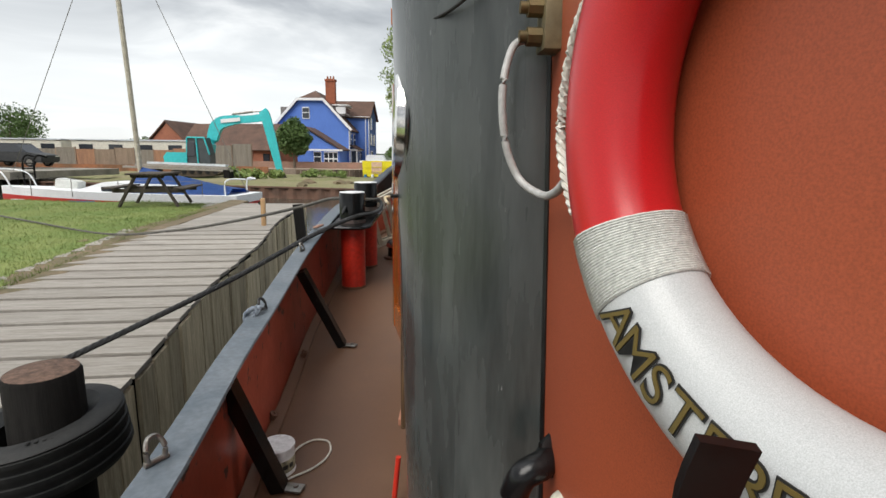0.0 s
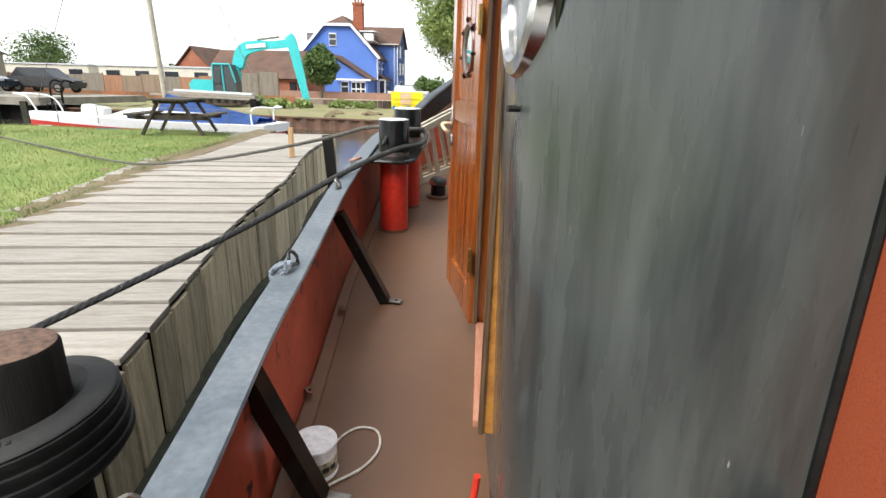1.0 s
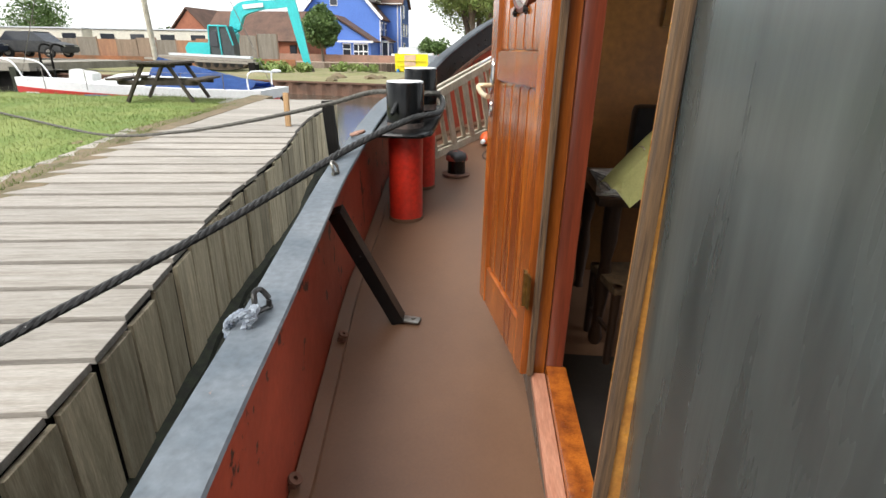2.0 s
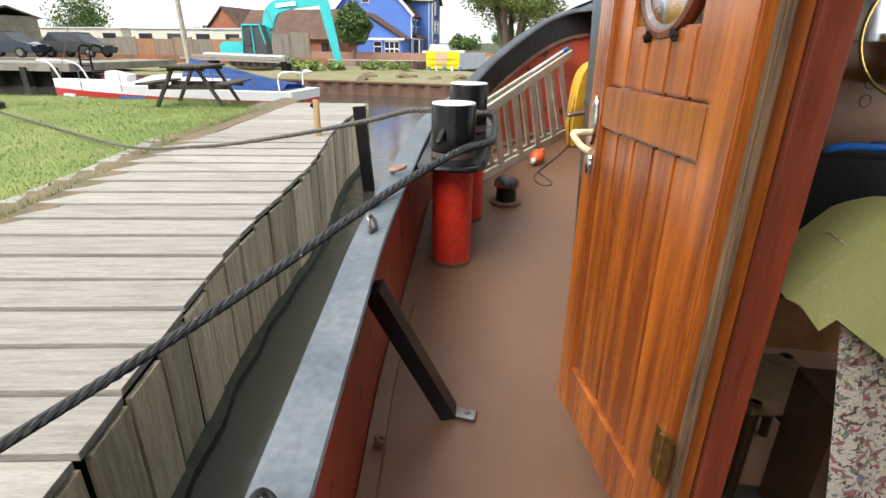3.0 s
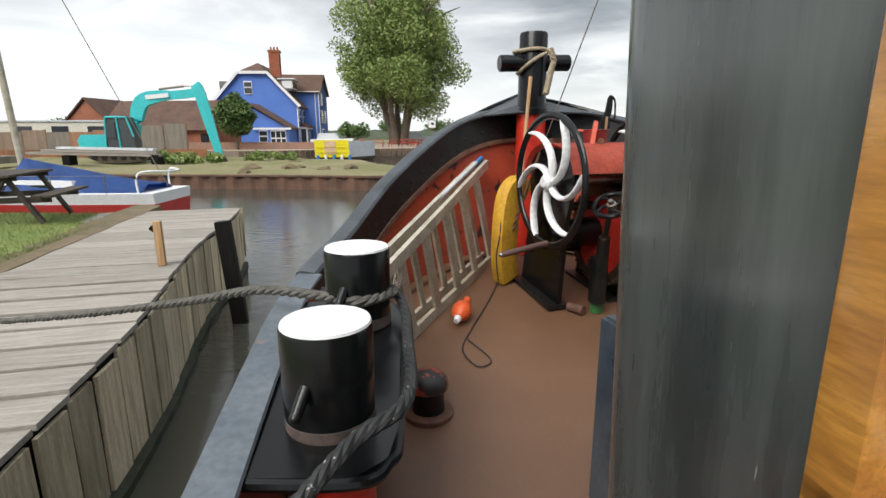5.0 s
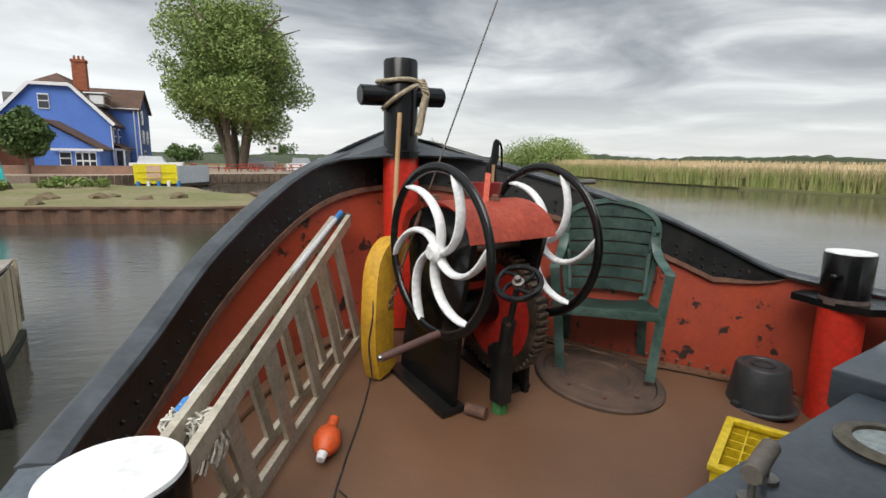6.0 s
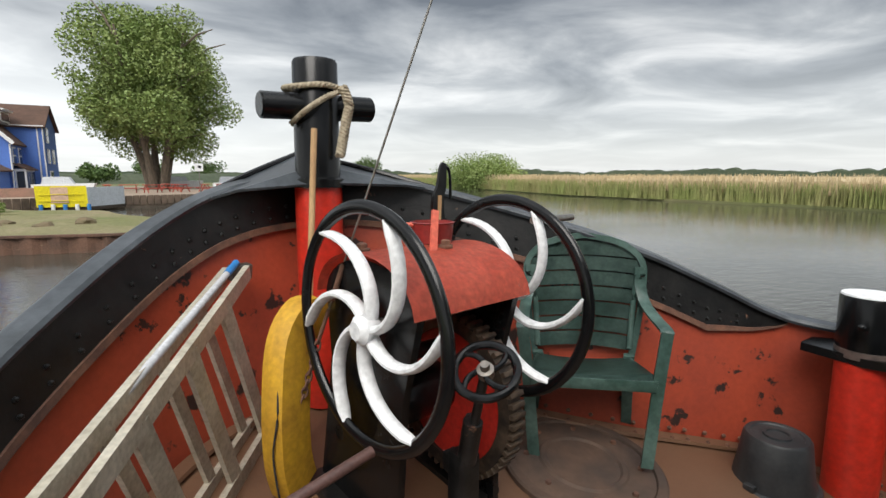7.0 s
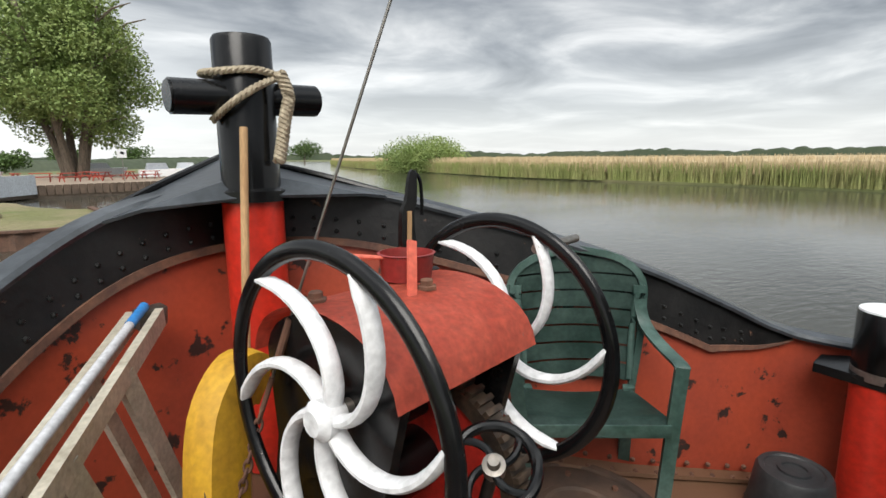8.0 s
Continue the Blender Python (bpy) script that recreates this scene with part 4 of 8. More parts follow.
def handwheel(off, phase, name, rev):
    m = WM @ Matrix.Translation((off, 0, 0)) @ Matrix.Rotation(radians(90), 4, "Y") @ Matrix.Rotation(radians(phase), 4, "Z")
    R = 0.393
    bm = BM()
    n = 72
    ring = [m @ Vector((R * math.cos(2 * math.pi * i / n), R * math.sin(2 * math.pi * i / n), 0)) for i in range(n)]
    sec = [(0.024 * math.cos(a), 0.017 * math.sin(a)) for a in [2 * math.pi * k / 12 for k in range(12)]]
    sweep(bm, ring, sec, closed=True, up=AX)
    w = part(name, bm, BLACK, winch, "hand wheel with black rim and white curved spokes")
    for k in range(6):
        a0 = 2 * math.pi * k / 6
        pts = []
        for s in range(14):
            f = s / 13
            r = 0.03 + f * (R - 0.04)
            a = a0 + rev * 1.2 * f
            pts.append(m @ Vector((r * math.cos(a), r * math.sin(a), 0.012 * (1 - f))))
        bm = BM()
        sweep(bm, pts, [(0.013 * math.cos(q), 0.023 * math.sin(q)) for q in [2 * math.pi * j / 10 for j in range(10)]], up=AX, scales=[1.2 - 0.12 * (s / 13) - (0.35 if s == 13 else 0) for s in range(14)])
        part("spoke", bm, WHITE, w, "white painted curved spoke")
    bm = BM()
    lathe(bm, [(0, 0.045), (0.03, 0.045), (0.045, 0.02), (0.05, -0.02), (0.03, -0.04), (0, -0.04)], 20, m)
    rod(bm, m @ Vector((0, 0, 0.045)), m @ Vector((0, 0, 0.07)), 0.02, seg=6)
    part("hub", bm, WHITE, w, "white hub with nut")
    return m


mL = handwheel(-0.22, 28, "handwheel", SPIN)
mR = handwheel(0.46, 30, "handwheel", SPIN)
bm = BM()
pb = WM @ Vector((-0.27, -0.10, -0.36))
rod(bm, pb, pb + (-AX) * 0.30 + Vector((0, 0, -0.05)), 0.018, seg=16)
g = part("crank_handle", bm, wood("handle_wood", (0.12, 0.06, 0.05), (0.07, 0.035, 0.03), 0.5, 4, (3, 3, 3)), winch, "worn brown crank handle")
bm = BM()
rod(bm, pb + (-AX) * 0.30 + Vector((0, 0, -0.05)), pb + (-AX) * 0.312 + Vector((0, 0, -0.052)), 0.014, seg=14)
part("handle_cap", bm, CHROME, g)
bm = BM(); pr = WM @ Vector((0.44, -0.15, 0.32)); rod(bm, pr, pr + AX * 0.26, 0.014, seg=12); part("crank_handle", bm, STEEL, winch)
bm = BM(); rod(bm, WM @ Vector((-0.235, 0, 0)), WM @ Vector((0.475, 0, 0)), 0.024, seg=18); part("axle", bm, STEEL, winch)
# side frames: heavy plates that spread to the deck
for k, off in enumerate((-0.15, 0.30)):
    bm = BM()
    pl = [(0.09 - 0.28 * math.cos(radians(t_)), 0.0 + 0.205 * math.sin(radians(t_)) ** 0.75) for t_ in range(12, 170, 13)]
    pl += [(0.34, -0.2), (0.46, -AXP.z), (-0.05 - 0.05 * k, -AXP.z), (-0.10, -0.25)]
    a = [bm.verts.new(WM @ Vector((off, y, z))) for y, z in pl]
    b = [bm.verts.new(WM @ Vector((off + 0.03, y, z))) for y, z in pl]
    bm.faces.new(a); bm.faces.new(list(reversed(b)))
    for i in range(len(pl)):
        j = (i + 1) % len(pl)
        bm.faces.new((a[i], b[i], b[j], a[j]))
    part("side_frame", bm, BLACK, winch)
    bm = BM()
    sweep(bm, [WM @ Vector((off, -0.07, -AXP.z + 0.012)), WM @ Vector((off, 0.47, -AXP.z + 0.07))], [(-0.07, -0.014), (0.07, -0.014), (0.07, 0.014), (-0.07, 0.014)])
    part("foot_flange", bm, BLACK_WORN, winch)
# curved red guard over the gear
bm = BM()
sec = []
for i in range(17):
    a = radians(8 + (172 - 8) * i / 16)
    sec.append((-0.09 + 0.295 * math.cos(a), 0.045 + 0.225 * math.sin(a) ** 0.75))
rows = []
for o in (-0.18, 0.37):
    rows.append([bm.verts.new(WM @ Vector((o, -y, z - 0.04))) for y, z in sec])
for i in range(16):
    bm.faces.new((rows[0][i], rows[0][i + 1], rows[1][i + 1], rows[1][i]))
bmesh.ops.solidify(bm, geom=bm.faces[:], thickness=0.008)
part("guard", bm, RED_FADED, winch, "faded red curved sheet guard")
# pot with a handle on the guard, and the brake lever
pot = thing("paint_pot", tuple(Vector((WX, WY, wz)) + WM @ Vector((0.20, 0.15, 0.232))), "small red metal pot standing on the winch guard", "pot")
bm = BM(); lathe(bm, [(0, 0.0), (0.075, 0.0), (0.083, 0.075), (0.088, 0.078), (0.08, 0.08), (0.072, 0.02), (0, 0.018)], 28); part("bowl", bm, POT_RED, pot)
bm = BM(); rod(bm, (-0.08, 0, 0.07), (-0.19, 0.03, 0.085), 0.007, seg=8); part("handle", bm, RED_FADED, pot)
bm = BM()
lv = WM @ Vector((0.068, 0.0, 0.16))
sweep(bm, [lv, lv + Vector((0.03, 0.045, 0.12)), lv + Vector((0.055, 0.085, 0.20))], [(-0.013, -0.006), (0.013, -0.006), (0.013, 0.006), (-0.013, 0.006)], up=(0, 1, 0))
part("brake_lever", bm, RED_FADED, winch, "red painted brake lever")
for nx, ny in ((-0.12, 0.16), (0.16, 0.03)):
    nq = WM @ Vector((nx, ny, 0.225))
    bm = BM(); lathe(bm, [(0, 0.03), (0.012, 0.03), (0.02, 0.026), (0.02, 0.012), (0.03, 0.01), (0.03, 0.0)], 6, Matrix.Translation(nq))
    part("guard_nut", bm, RUST, winch, "rusty nut on the guard")
lever = thing("stop_lever", (1.43, 5.57, D(5.57)), "black iron lever with a looped pistol grip and wooden inlay", "lever")
LZ = 1.40 - D(5.57)
bm = BM(); tube(bm, [(-0.01, 0.01, 0.0), (-0.01, 0.01, LZ - 0.26), (0.0, 0.0, LZ - 0.20)], 0.016, 20); part("bar", bm, BLACK, lever)
bm = BM(); sweep(bm, smooth_path([(-0.012, 0.0, LZ - 0.27), (-0.014, 0.0, LZ - 0.16), (0.004, 0.0, LZ - 0.10), (0.012, 0.0, LZ - 0.02), (0.022, 0.0, LZ)], 16), [(-0.026, -0.014), (0.026, -0.014), (0.026, 0.014), (-0.026, 0.014)], up=(0, 1, 0), scales=[1.15 - 0.045 * i for i in range(16)]); part("pistol_grip", bm, BLACK_WORN, lever)
bm = BM(); tube(bm, [(0.022, 0.0, LZ), (0.045, 0.0, LZ - 0.03), (0.052, 0.0, LZ - 0.09), (0.052, 0.0, LZ - 0.16)], 0.007, 20, 8); part("loop", bm, BLACK, lever)
bm = BM(); sweep(bm, [(-0.014, -0.016, LZ - 0.25), (-0.01, -0.016, LZ - 0.14)], [(-0.008, -0.004), (0.008, -0.004), (0.008, 0.004), (-0.008, 0.004)], up=(0, 1, 0)); part("inlay", bm, TIMBER_NEW, lever, "pale wooden inlay")


def gear(off, R, teeth, name, material, w=0.05, cy=0.0, cz=0.0, disc_mat=None, tooth=0.022):
    m = WM @ Matrix.Translation((off, cy, cz)) @ Matrix.Rotation(radians(90), 4, "Y")
    bm = BM()
    lathe(bm, [(R * 0.84, -w / 2), (R, -w / 2), (R, w / 2), (R * 0.84, w / 2), (R * 0.84, -w / 2)], 64, m)
    g = part(name, bm, material, winch, "toothed iron gear wheel", angle=25)
    first = None
    for i in range(teeth):
        if first is None:
            bm = BM(); box(bm, (0, 0, 0), (tooth, 2 * math.pi * R / teeth * 0.5, w), bevel=0.003)
            ob = part("tooth", bm, material, g)
            first = ob.data
        else:
            ob = new("tooth", first)
            ob.parent = g
        ob.matrix_basis = m @ Matrix.Rotation(2 * math.pi * i / teeth, 4, "Z") @ Matrix.Translation((R + tooth * 0.45, 0, 0))
    bm = BM()
    lathe(bm, [(0, -w * 0.3), (R * 0.86, -w * 0.3), (R * 0.86, w * 0.3), (0, w * 0.3)], 48, m)
    part("web", bm, disc_mat or RED_BRIGHT, g, "chipped red gear disc")


gear(0.245, 0.318, 54, "main_gear", GEAR_IRON, 0.07, 0.07, -0.375, mat("chipped_red_gear", (0.55, 0.03, 0.02), 0.45, 0, (0.4, 0.03, 0.02), 6, 0.7, 40, 0.2, (0.6, 0.45, 0.42), 7, 0.66))
gear(0.33, 0.12, 22, "pinion", BLACK_WORN, 0.06, 0.0, 0.0, BLACK_WORN)
gear(0.42, 0.16, 26, "fore_gear", BLACK_WORN, 0.06, 0.33, 0.05, BLACK_WORN)
bm = BM(); rod(bm, WM @ Vector((-0.15, 0.14, -0.36)), WM @ Vector((0.36, 0.14, -0.36)), 0.10, seg=28); part("chain_drum", bm, BLACK, winch)
bm = BM(); rod(bm, WM @ Vector((-0.15, 0.12, -0.18)), WM @ Vector((0.36, 0.12, -0.18)), 0.03, seg=16); part("tie_bar", bm, BLACK_WORN, winch)
bm = BM(); rod(bm, WM @ Vector((-0.15, 0.3, -0.5)), WM @ Vector((0.36, 0.3, -0.5)), 0.03, seg=16); part("tie_bar", bm, BLACK_WORN, winch)
# small brake wheel on a standing spindle
sm = Vector((1.184, 4.795, 0.745)) - Vector((WX, WY, wz))
mS = Matrix.Translation(sm) @ Vector((-0.38, -0.41, 0.83)).to_track_quat("Z", "Y").to_matrix().to_4x4()
bm = BM()
sweep(bm, [mS @ Vector((0.1 * math.cos(2 * math.pi * i / 40), 0.1 * math.sin(2 * math.pi * i / 40), 0)) for i in range(40)], disc(0.0145, 10), closed=True, up=(0, 0, 1))
sw = part("brake_wheel", bm, BLACK, winch, "small black brake hand wheel")
for k in range(4):
    bm = BM()
    pts = []
    for s in range(9):
        f = s / 8
        a = k * math.pi / 2 + 1.0 * f
        pts.append(mS @ Vector((f * 0.1 * math.cos(a), f * 0.1 * math.sin(a), 0)))
    sweep(bm, pts, disc(0.010, 8))
    part("spoke", bm, BLACK, sw)
bm = BM(); lathe(bm, [(0, 0.035), (0.014, 0.035), (0.016, 0.012), (0.028, 0.01), (0.028, -0.02), (0, -0.02)], 14, mS); part("nut", bm, STEEL, sw)
bm = BM()
rod(bm, sm, sm + Vector((0.0, 0.11, -0.36)), 0.016, seg=12)
rod(bm, sm + Vector((0.0, 0.07, -0.2)), sm + Vector((0.0, 0.11, -0.36)), 0.034, seg=14)
part("spindle", bm, BLACK_WORN, winch)
bm = BM()
q = sm + Vector((0.0, 0.11, -0.34))
box(bm, (q.x, q.y + 0.02, q.z / 2 + 0.03), (0.075, 0.085, q.z * 0.85), (0, 0, 12), 0.008)
box(bm, (q.x, q.y + 0.05, q.z - 0.06), (0.06, 0.12, 0.07), (0, 0, 12), 0.01)
rod(bm, (q.x + 0.06, q.y + 0.07, q.z * 0.2), (q.x + 0.06, q.y + 0.07, q.z + 0.1), 0.02, seg=10)
part("spindle_bracket", bm, BLACK_WORN, winch)
jar = thing("green_can", (1.20, 4.96, D(4.96)), "small green can on the deck under the winch", "can")
bm = BM(); lathe(bm, [(0, 0), (0.04, 0), (0.045, 0.12), (0.04, 0.122), (0.036, 0.02), (0, 0.02)], 20); part("body", bm, mat("green_can_paint", (0.05, 0.19, 0.06), 0.4, 0, None, 8, 0.5, 40, 0.1), jar)
pawl = thing("iron_pin", (1.03, 4.99, D(4.95) + 0.03), "loose rusty iron pipe end on the deck", "pipe")
bm = BM(); rod(bm, (0, 0, 0), (0.07, -0.08, 0.0), 0.03, seg=14); part("pipe", bm, RUST, pawl)

# ---- garden chair on a round deck hatch ----
hatch = thing("deck_hatch", (1.93, 5.12, DX(1.93, 5.12)), "rusty round manhole plate in the deck", "hatch")
hatch.matrix_world = pose(1.93, 5.12, DX(1.93, 5.12), 7.4, 3.2, 0)
HATCH_IRON = mat("dirty_hatch_iron", (0.10, 0.06, 0.04), 0.75, 0, (0.05, 0.035, 0.028), 5, 0.9, 40, 0.4)
bm = BM(); lathe(bm, [(0.37, -0.03), (0.37, 0.014), (0.36, 0.022), (0.325, 0.022), (0.32, 0.014), (0.32, -0.03)], 48); part("rim", bm, HATCH_IRON, hatch)
bm = BM(); lathe(bm, [(0.318, -0.03), (0.318, 0.012), (0.30, 0.018), (0.205, 0.016), (0.195, 0.026), (0.175, 0.026), (0.165, 0.016), (0, 0.017)], 48); lid_ = part("lid", bm, HATCH_IRON, hatch)
for k in range(8):
    a = 2 * math.pi * (k + 0.3) / 8
    bm = BM(); lathe(bm, [(0, 0.016), (0.012, 0.014), (0.014, 0), (0, 0)], 6, Matrix.Translation((0.26 * math.cos(a), 0.26 * math.sin(a), 0.016))); part("bolt", bm, RUST, lid_)


def garden_chair(x, y, z, turn):
    t = thing("garden_chair", (x, y, z), "dull green moulded plastic garden armchair on the deck", "chair", turn=turn)
    # local: front is -y, seat 0.44 high
    bm = BM()
    rows = []
    for j in range(9):
        v = j / 8
        yy = -0.24 + 0.46 * v
        w = 0.295 - 0.05 * v
        zz = 0.435 - 0.03 * v - (0.02 if j == 0 else 0)
        rows.append([bm.verts.new((w * (2 * i / 8 - 1), yy - (0.015 if j == 0 else 0) * (1 - abs(2 * i / 8 - 1)), zz - 0.018 * (1 - (2 * i / 8 - 1) ** 2) + (-0.02 if j == 0 else 0))) for i in range(9)])
    for a, b in zip(rows, rows[1:]):
        for i in range(8):
            bm.faces.new((a[i], a[i + 1], b[i + 1], b[i]))
    bmesh.ops.solidify(bm, geom=bm.faces[:], thickness=0.008)
    part("seat", bm, GREEN_PLASTIC, t)
    bm = BM()
    box(bm, (0, -0.245, 0.395), (0.58, 0.014, 0.055), bevel=0.005)
    for s in (-1, 1):
        box(bm, (s * 0.262, 0, 0.385), (0.014, 0.48, 0.05), (0, 0, s * 6), 0.005)
    part("seat_apron", bm, GREEN_PLASTIC, t)
    # back: a fan of slats inside an arched frame
    def back_pt(u, v):
        """u across -1..1, v up 0..1"""
        w = 0.25 + 0.06 * math.sin(v * math.pi * 0.62)
        if v > 0.72:
            w *= math.sqrt(max(0.0, 1 - ((v - 0.72) / 0.285) ** 2)) ** 0.8
        return Vector((u * w, 0.225 + 0.135 * v + 0.03 * (1 - u * u), 0.40 + 0.63 * v))
    for k in range(7):
        v0, v1 = 0.06 + k * 0.128, 0.06 + k * 0.128 + 0.115
        bm = BM()
        rows = []
        for j in range(4):
            v = v0 + (v1 - v0) * j / 3
            rows.append([bm.verts.new(back_pt(-0.93 + 1.86 * i / 12, v + 0.022 * (1 - (2 * i / 12 - 1) ** 2))) for i in range(13)])
        for a, b in zip(rows, rows[1:]):
            for i in range(12):
                bm.faces.new((a[i], a[i + 1], b[i + 1], b[i]))
        bmesh.ops.solidify(bm, geom=bm.faces[:], thickness=0.007)
        part("back_slat", bm, GREEN_PLASTIC, t)
    bm = BM()
    prof = [back_pt(-1, v / 20) for v in range(0, 20)] + [back_pt(-1, 0.985), back_pt(0, 1.0) + Vector((0, 0, 0.012)), back_pt(1, 0.985)] + [back_pt(1, v / 20) for v in range(19, -1, -1)]
    sweep(bm, prof, [(-0.016, -0.012), (0.016, -0.012), (0.016, 0.012), (-0.016, 0.012)], up=(0, 1, 0))
    part("back_frame", bm, GREEN_PLASTIC, t)
    for s in (-1, 1):
        bm = BM()
        arm = smooth_path([(s * 0.285, 0.31, 0.88), (s * 0.29, 0.285, 0.77), (s * 0.305, 0.22, 0.70), (s * 0.32, 0.05, 0.665), (s * 0.33, -0.16, 0.65), (s * 0.33, -0.20, 0.635)], 26)
        sweep(bm, arm, [(-0.026, -0.01), (0.026, -0.01), (0.03, 0.006), (0, 0.013), (-0.03, 0.006)])
        part("armrest", bm, GREEN_PLASTIC, t)
        bm = BM()
        sweep(bm, [(s * 0.33, -0.185, 0.645), (s * 0.30, -0.22, 0.42), (s * 0.26, -0.255, 0.0)], [(-0.028, -0.02), (0.028, -0.02), (0.022, 0.02), (-0.022, 0.02)], up=(0, 1, 0))
        part("leg", bm, GREEN_PLASTIC, t)
        bm = BM()
        sweep(bm, [(s * 0.235, 0.21, 0.42), (s * 0.245, 0.26, 0.2), (s * 0.255, 0.31, 0.0)], [(-0.028, -0.02), (0.028, -0.02), (0.022, 0.02), (-0.022, 0.02)], up=(0, 1, 0))
        part("leg", bm, GREEN_PLASTIC, t)
        bm = BM()
        tube(bm, [(s * 0.28, 0.31, 0.86), (s * 0.255, 0.28, 0.66), (s * 0.24, 0.22, 0.45)], 0.016, 16)
        part("back_stay", bm, GREEN_PLASTIC, t)
    return t


garden_chair(2.06, 5.25, DX(1.98, 5.1) + 0.022, -36).scale = (0.95, 0.74, 0.95)

# ---- rubber bucket upside down ----
bkt = thing("rubber_bucket", (2.77, 4.74, DX(2.77, 4.74)), "black rubber bucket turned upside down on the deck", "bucket")
bm = BM(); lathe(bm, [(0.185, 0.0), (0.188, 0.018), (0.172, 0.022), (0.158, 0.10), (0.14, 0.235), (0.13, 0.25), (0.11, 0.25), (0.105, 0.243), (0, 0.243)], 44); part("body", bm, BLACK_PLASTIC, bkt)
bm = BM(); lathe(bm, [(0.186, 0.0), (0.194, 0.004), (0.195, 0.018), (0.186, 0.024), (0.178, 0.022)], 44); part("rim", bm, BLACK_PLASTIC, bkt)
bm = BM(); lathe(bm, [(0.062, 0.242), (0.06, 0.252), (0.048, 0.252), (0.046, 0.242)], 30); part("base_ring", bm, BLACK_PLASTIC, bkt)
for sx in (-1, 1):
    bm = BM(); box(bm, (sx * 0.185, 0, 0.035), (0.03, 0.05, 0.03), bevel=0.006); part("handle_lug", bm, BLACK_PLASTIC, bkt)

# ---- wooden-railed stepladder on its side ----
lad = thing("stepladder", (0.3, 5.1, 0.05), "grey aluminium stepladder lying on its side against the bulwark", "ladder")
L0 = Vector((0.3, 5.1, 0.05))
TA, TB = Vector((0.633, 5.93, 0.915)), Vector((-0.16, 4.03, 0.50))    # upper rail ends
BA, BB = Vector((0.70, 5.89, 0.19)), Vector((-0.29, 4.12, -0.04))    # lower rail ends
for back in (0, 1):
    off = Vector((-0.085, 0.05, 0.01)) * back
    drop = Vector((0, 0, -0.02)) * back
    for a, b in ((TA, TB), (BA, BB)):
        bm = BM()
        sweep(bm, [a + off + drop - L0, b + off + drop - L0], [(-0.013, -0.032), (0.013, -0.032), (0.013, 0.032), (-0.013, 0.032)])
        part("rail", bm, ALU, lad)
    for k in range(6):
        bm = BM()
        a = TA + (TB - TA) * (0.165 + 0.168 * k) + off + drop - L0
        b = BA + (BB - BA) * (0.04 + 0.158 * k) + off + drop - L0
        w = 0.034 - 0.010 * back
        sweep(bm, [a, b], [(-w, -0.010), (w, -0.010), (w, 0.010), (-w, 0.010)], up=(0.7, -0.6, 0.2))
        part("tread", bm, ALU, lad)
bm = BM()
box(bm, TA - L0 + Vector((-0.03, 0.02, 0.0)), (0.10, 0.05, 0.07), (10, 0, 25), 0.008)
part("hinge", bm, STEEL, lad)

# ---- mop lying on the ladder ----
mop = thing("mop", (0.2, 5.0, 0.7), "string mop with a grey and blue handle lying along the ladder", "mop")
M0 = Vector((0.2, 5.0, 0.7))
ma = TA + Vector((-0.045, 0.0, 0.045))
mb = Vector((-0.135, 4.47, 0.545))
bm = BM(); rod(bm, ma - M0, mb - M0, 0.014, seg=14); part("handle", bm, GREY_PLASTIC, mop)
bm = BM(); rod(bm, ma - M0, ma + (mb - ma) * 0.07 - M0, 0.016, seg=14); part("grip", bm, BLUE_PLASTIC, mop, "blue plastic grip")
bm = BM(); rod(bm, mb - M0, mb + (mb - ma) * 0.05 - M0, 0.022, seg=14); part("socket", bm, BLUE_PLASTIC, mop, "blue plastic socket")
rnd = random.Random(5)
bm = BM()
h0 = mb + (mb - ma) * 0.03 - M0
for k in range(70):
    a = rnd.random() * 6.28
    sp = Vector((math.cos(a), math.sin(a), 0)) * (0.02 + 0.06 * rnd.random())
    fall = -0.05 - 0.13 * rnd.random()
    e = h0 + sp + Vector((0.04, -0.05, fall))
    tube(bm, [h0, h0 + sp * 0.7 + Vector((0, -0.03, 0.025 - 0.05 * rnd.random())), e + Vector((0.02 * rnd.random(), 0, 0.08)), e], 0.0045, 9, 5)
tagged(part("mop_head", bm, CORD_WHITE, mop, "off-white cotton strings"), kind="stuff")

# ---- pole and yellow fender ----
pole = thing("broom_pole", (0.80, 5.72, 0.3), "bare wooden pole leaning on the towing post", "pole")
bm = BM(); rod(bm, (0.02, 0.0, -0.14), (0.15, 0.18, 1.26), 0.0145, seg=14); part("stick", bm, TIMBER_NEW, pole)
fen = thing("fender", (0.74, 5.55, D(5.55)), "faded yellow foam horseshoe fender tied with cord", "fender")
bm = BM()
pts = smooth_path([(-0.03, -0.10, 0.02), (-0.055, -0.13, 0.15), (-0.055, -0.13, 0.36), (-0.02, -0.06, 0.58), (0.06, 0.04, 0.66), (0.12, 0.10, 0.62)], 26)
sweep(bm, pts, [(-0.075, -0.05), (-0.025, -0.062), (0.03, -0.062), (0.08, -0.05), (0.088, 0.0), (0.08, 0.05), (0.0, 0.06), (-0.075, 0.05), (-0.085, 0)], up=(0.6, -0.8, 0))
part("body", bm, YELLOW, fen)
bm = BM(); tube(bm, [(-0.10, -0.20, 0.0), (-0.12, -0.2, 0.2), (-0.10, -0.21, 0.36), (-0.07, -0.13, 0.55), (0, 0, 0.68)], 0.004, 24, 6); part("cord", bm, ROPE_DARK, fen)

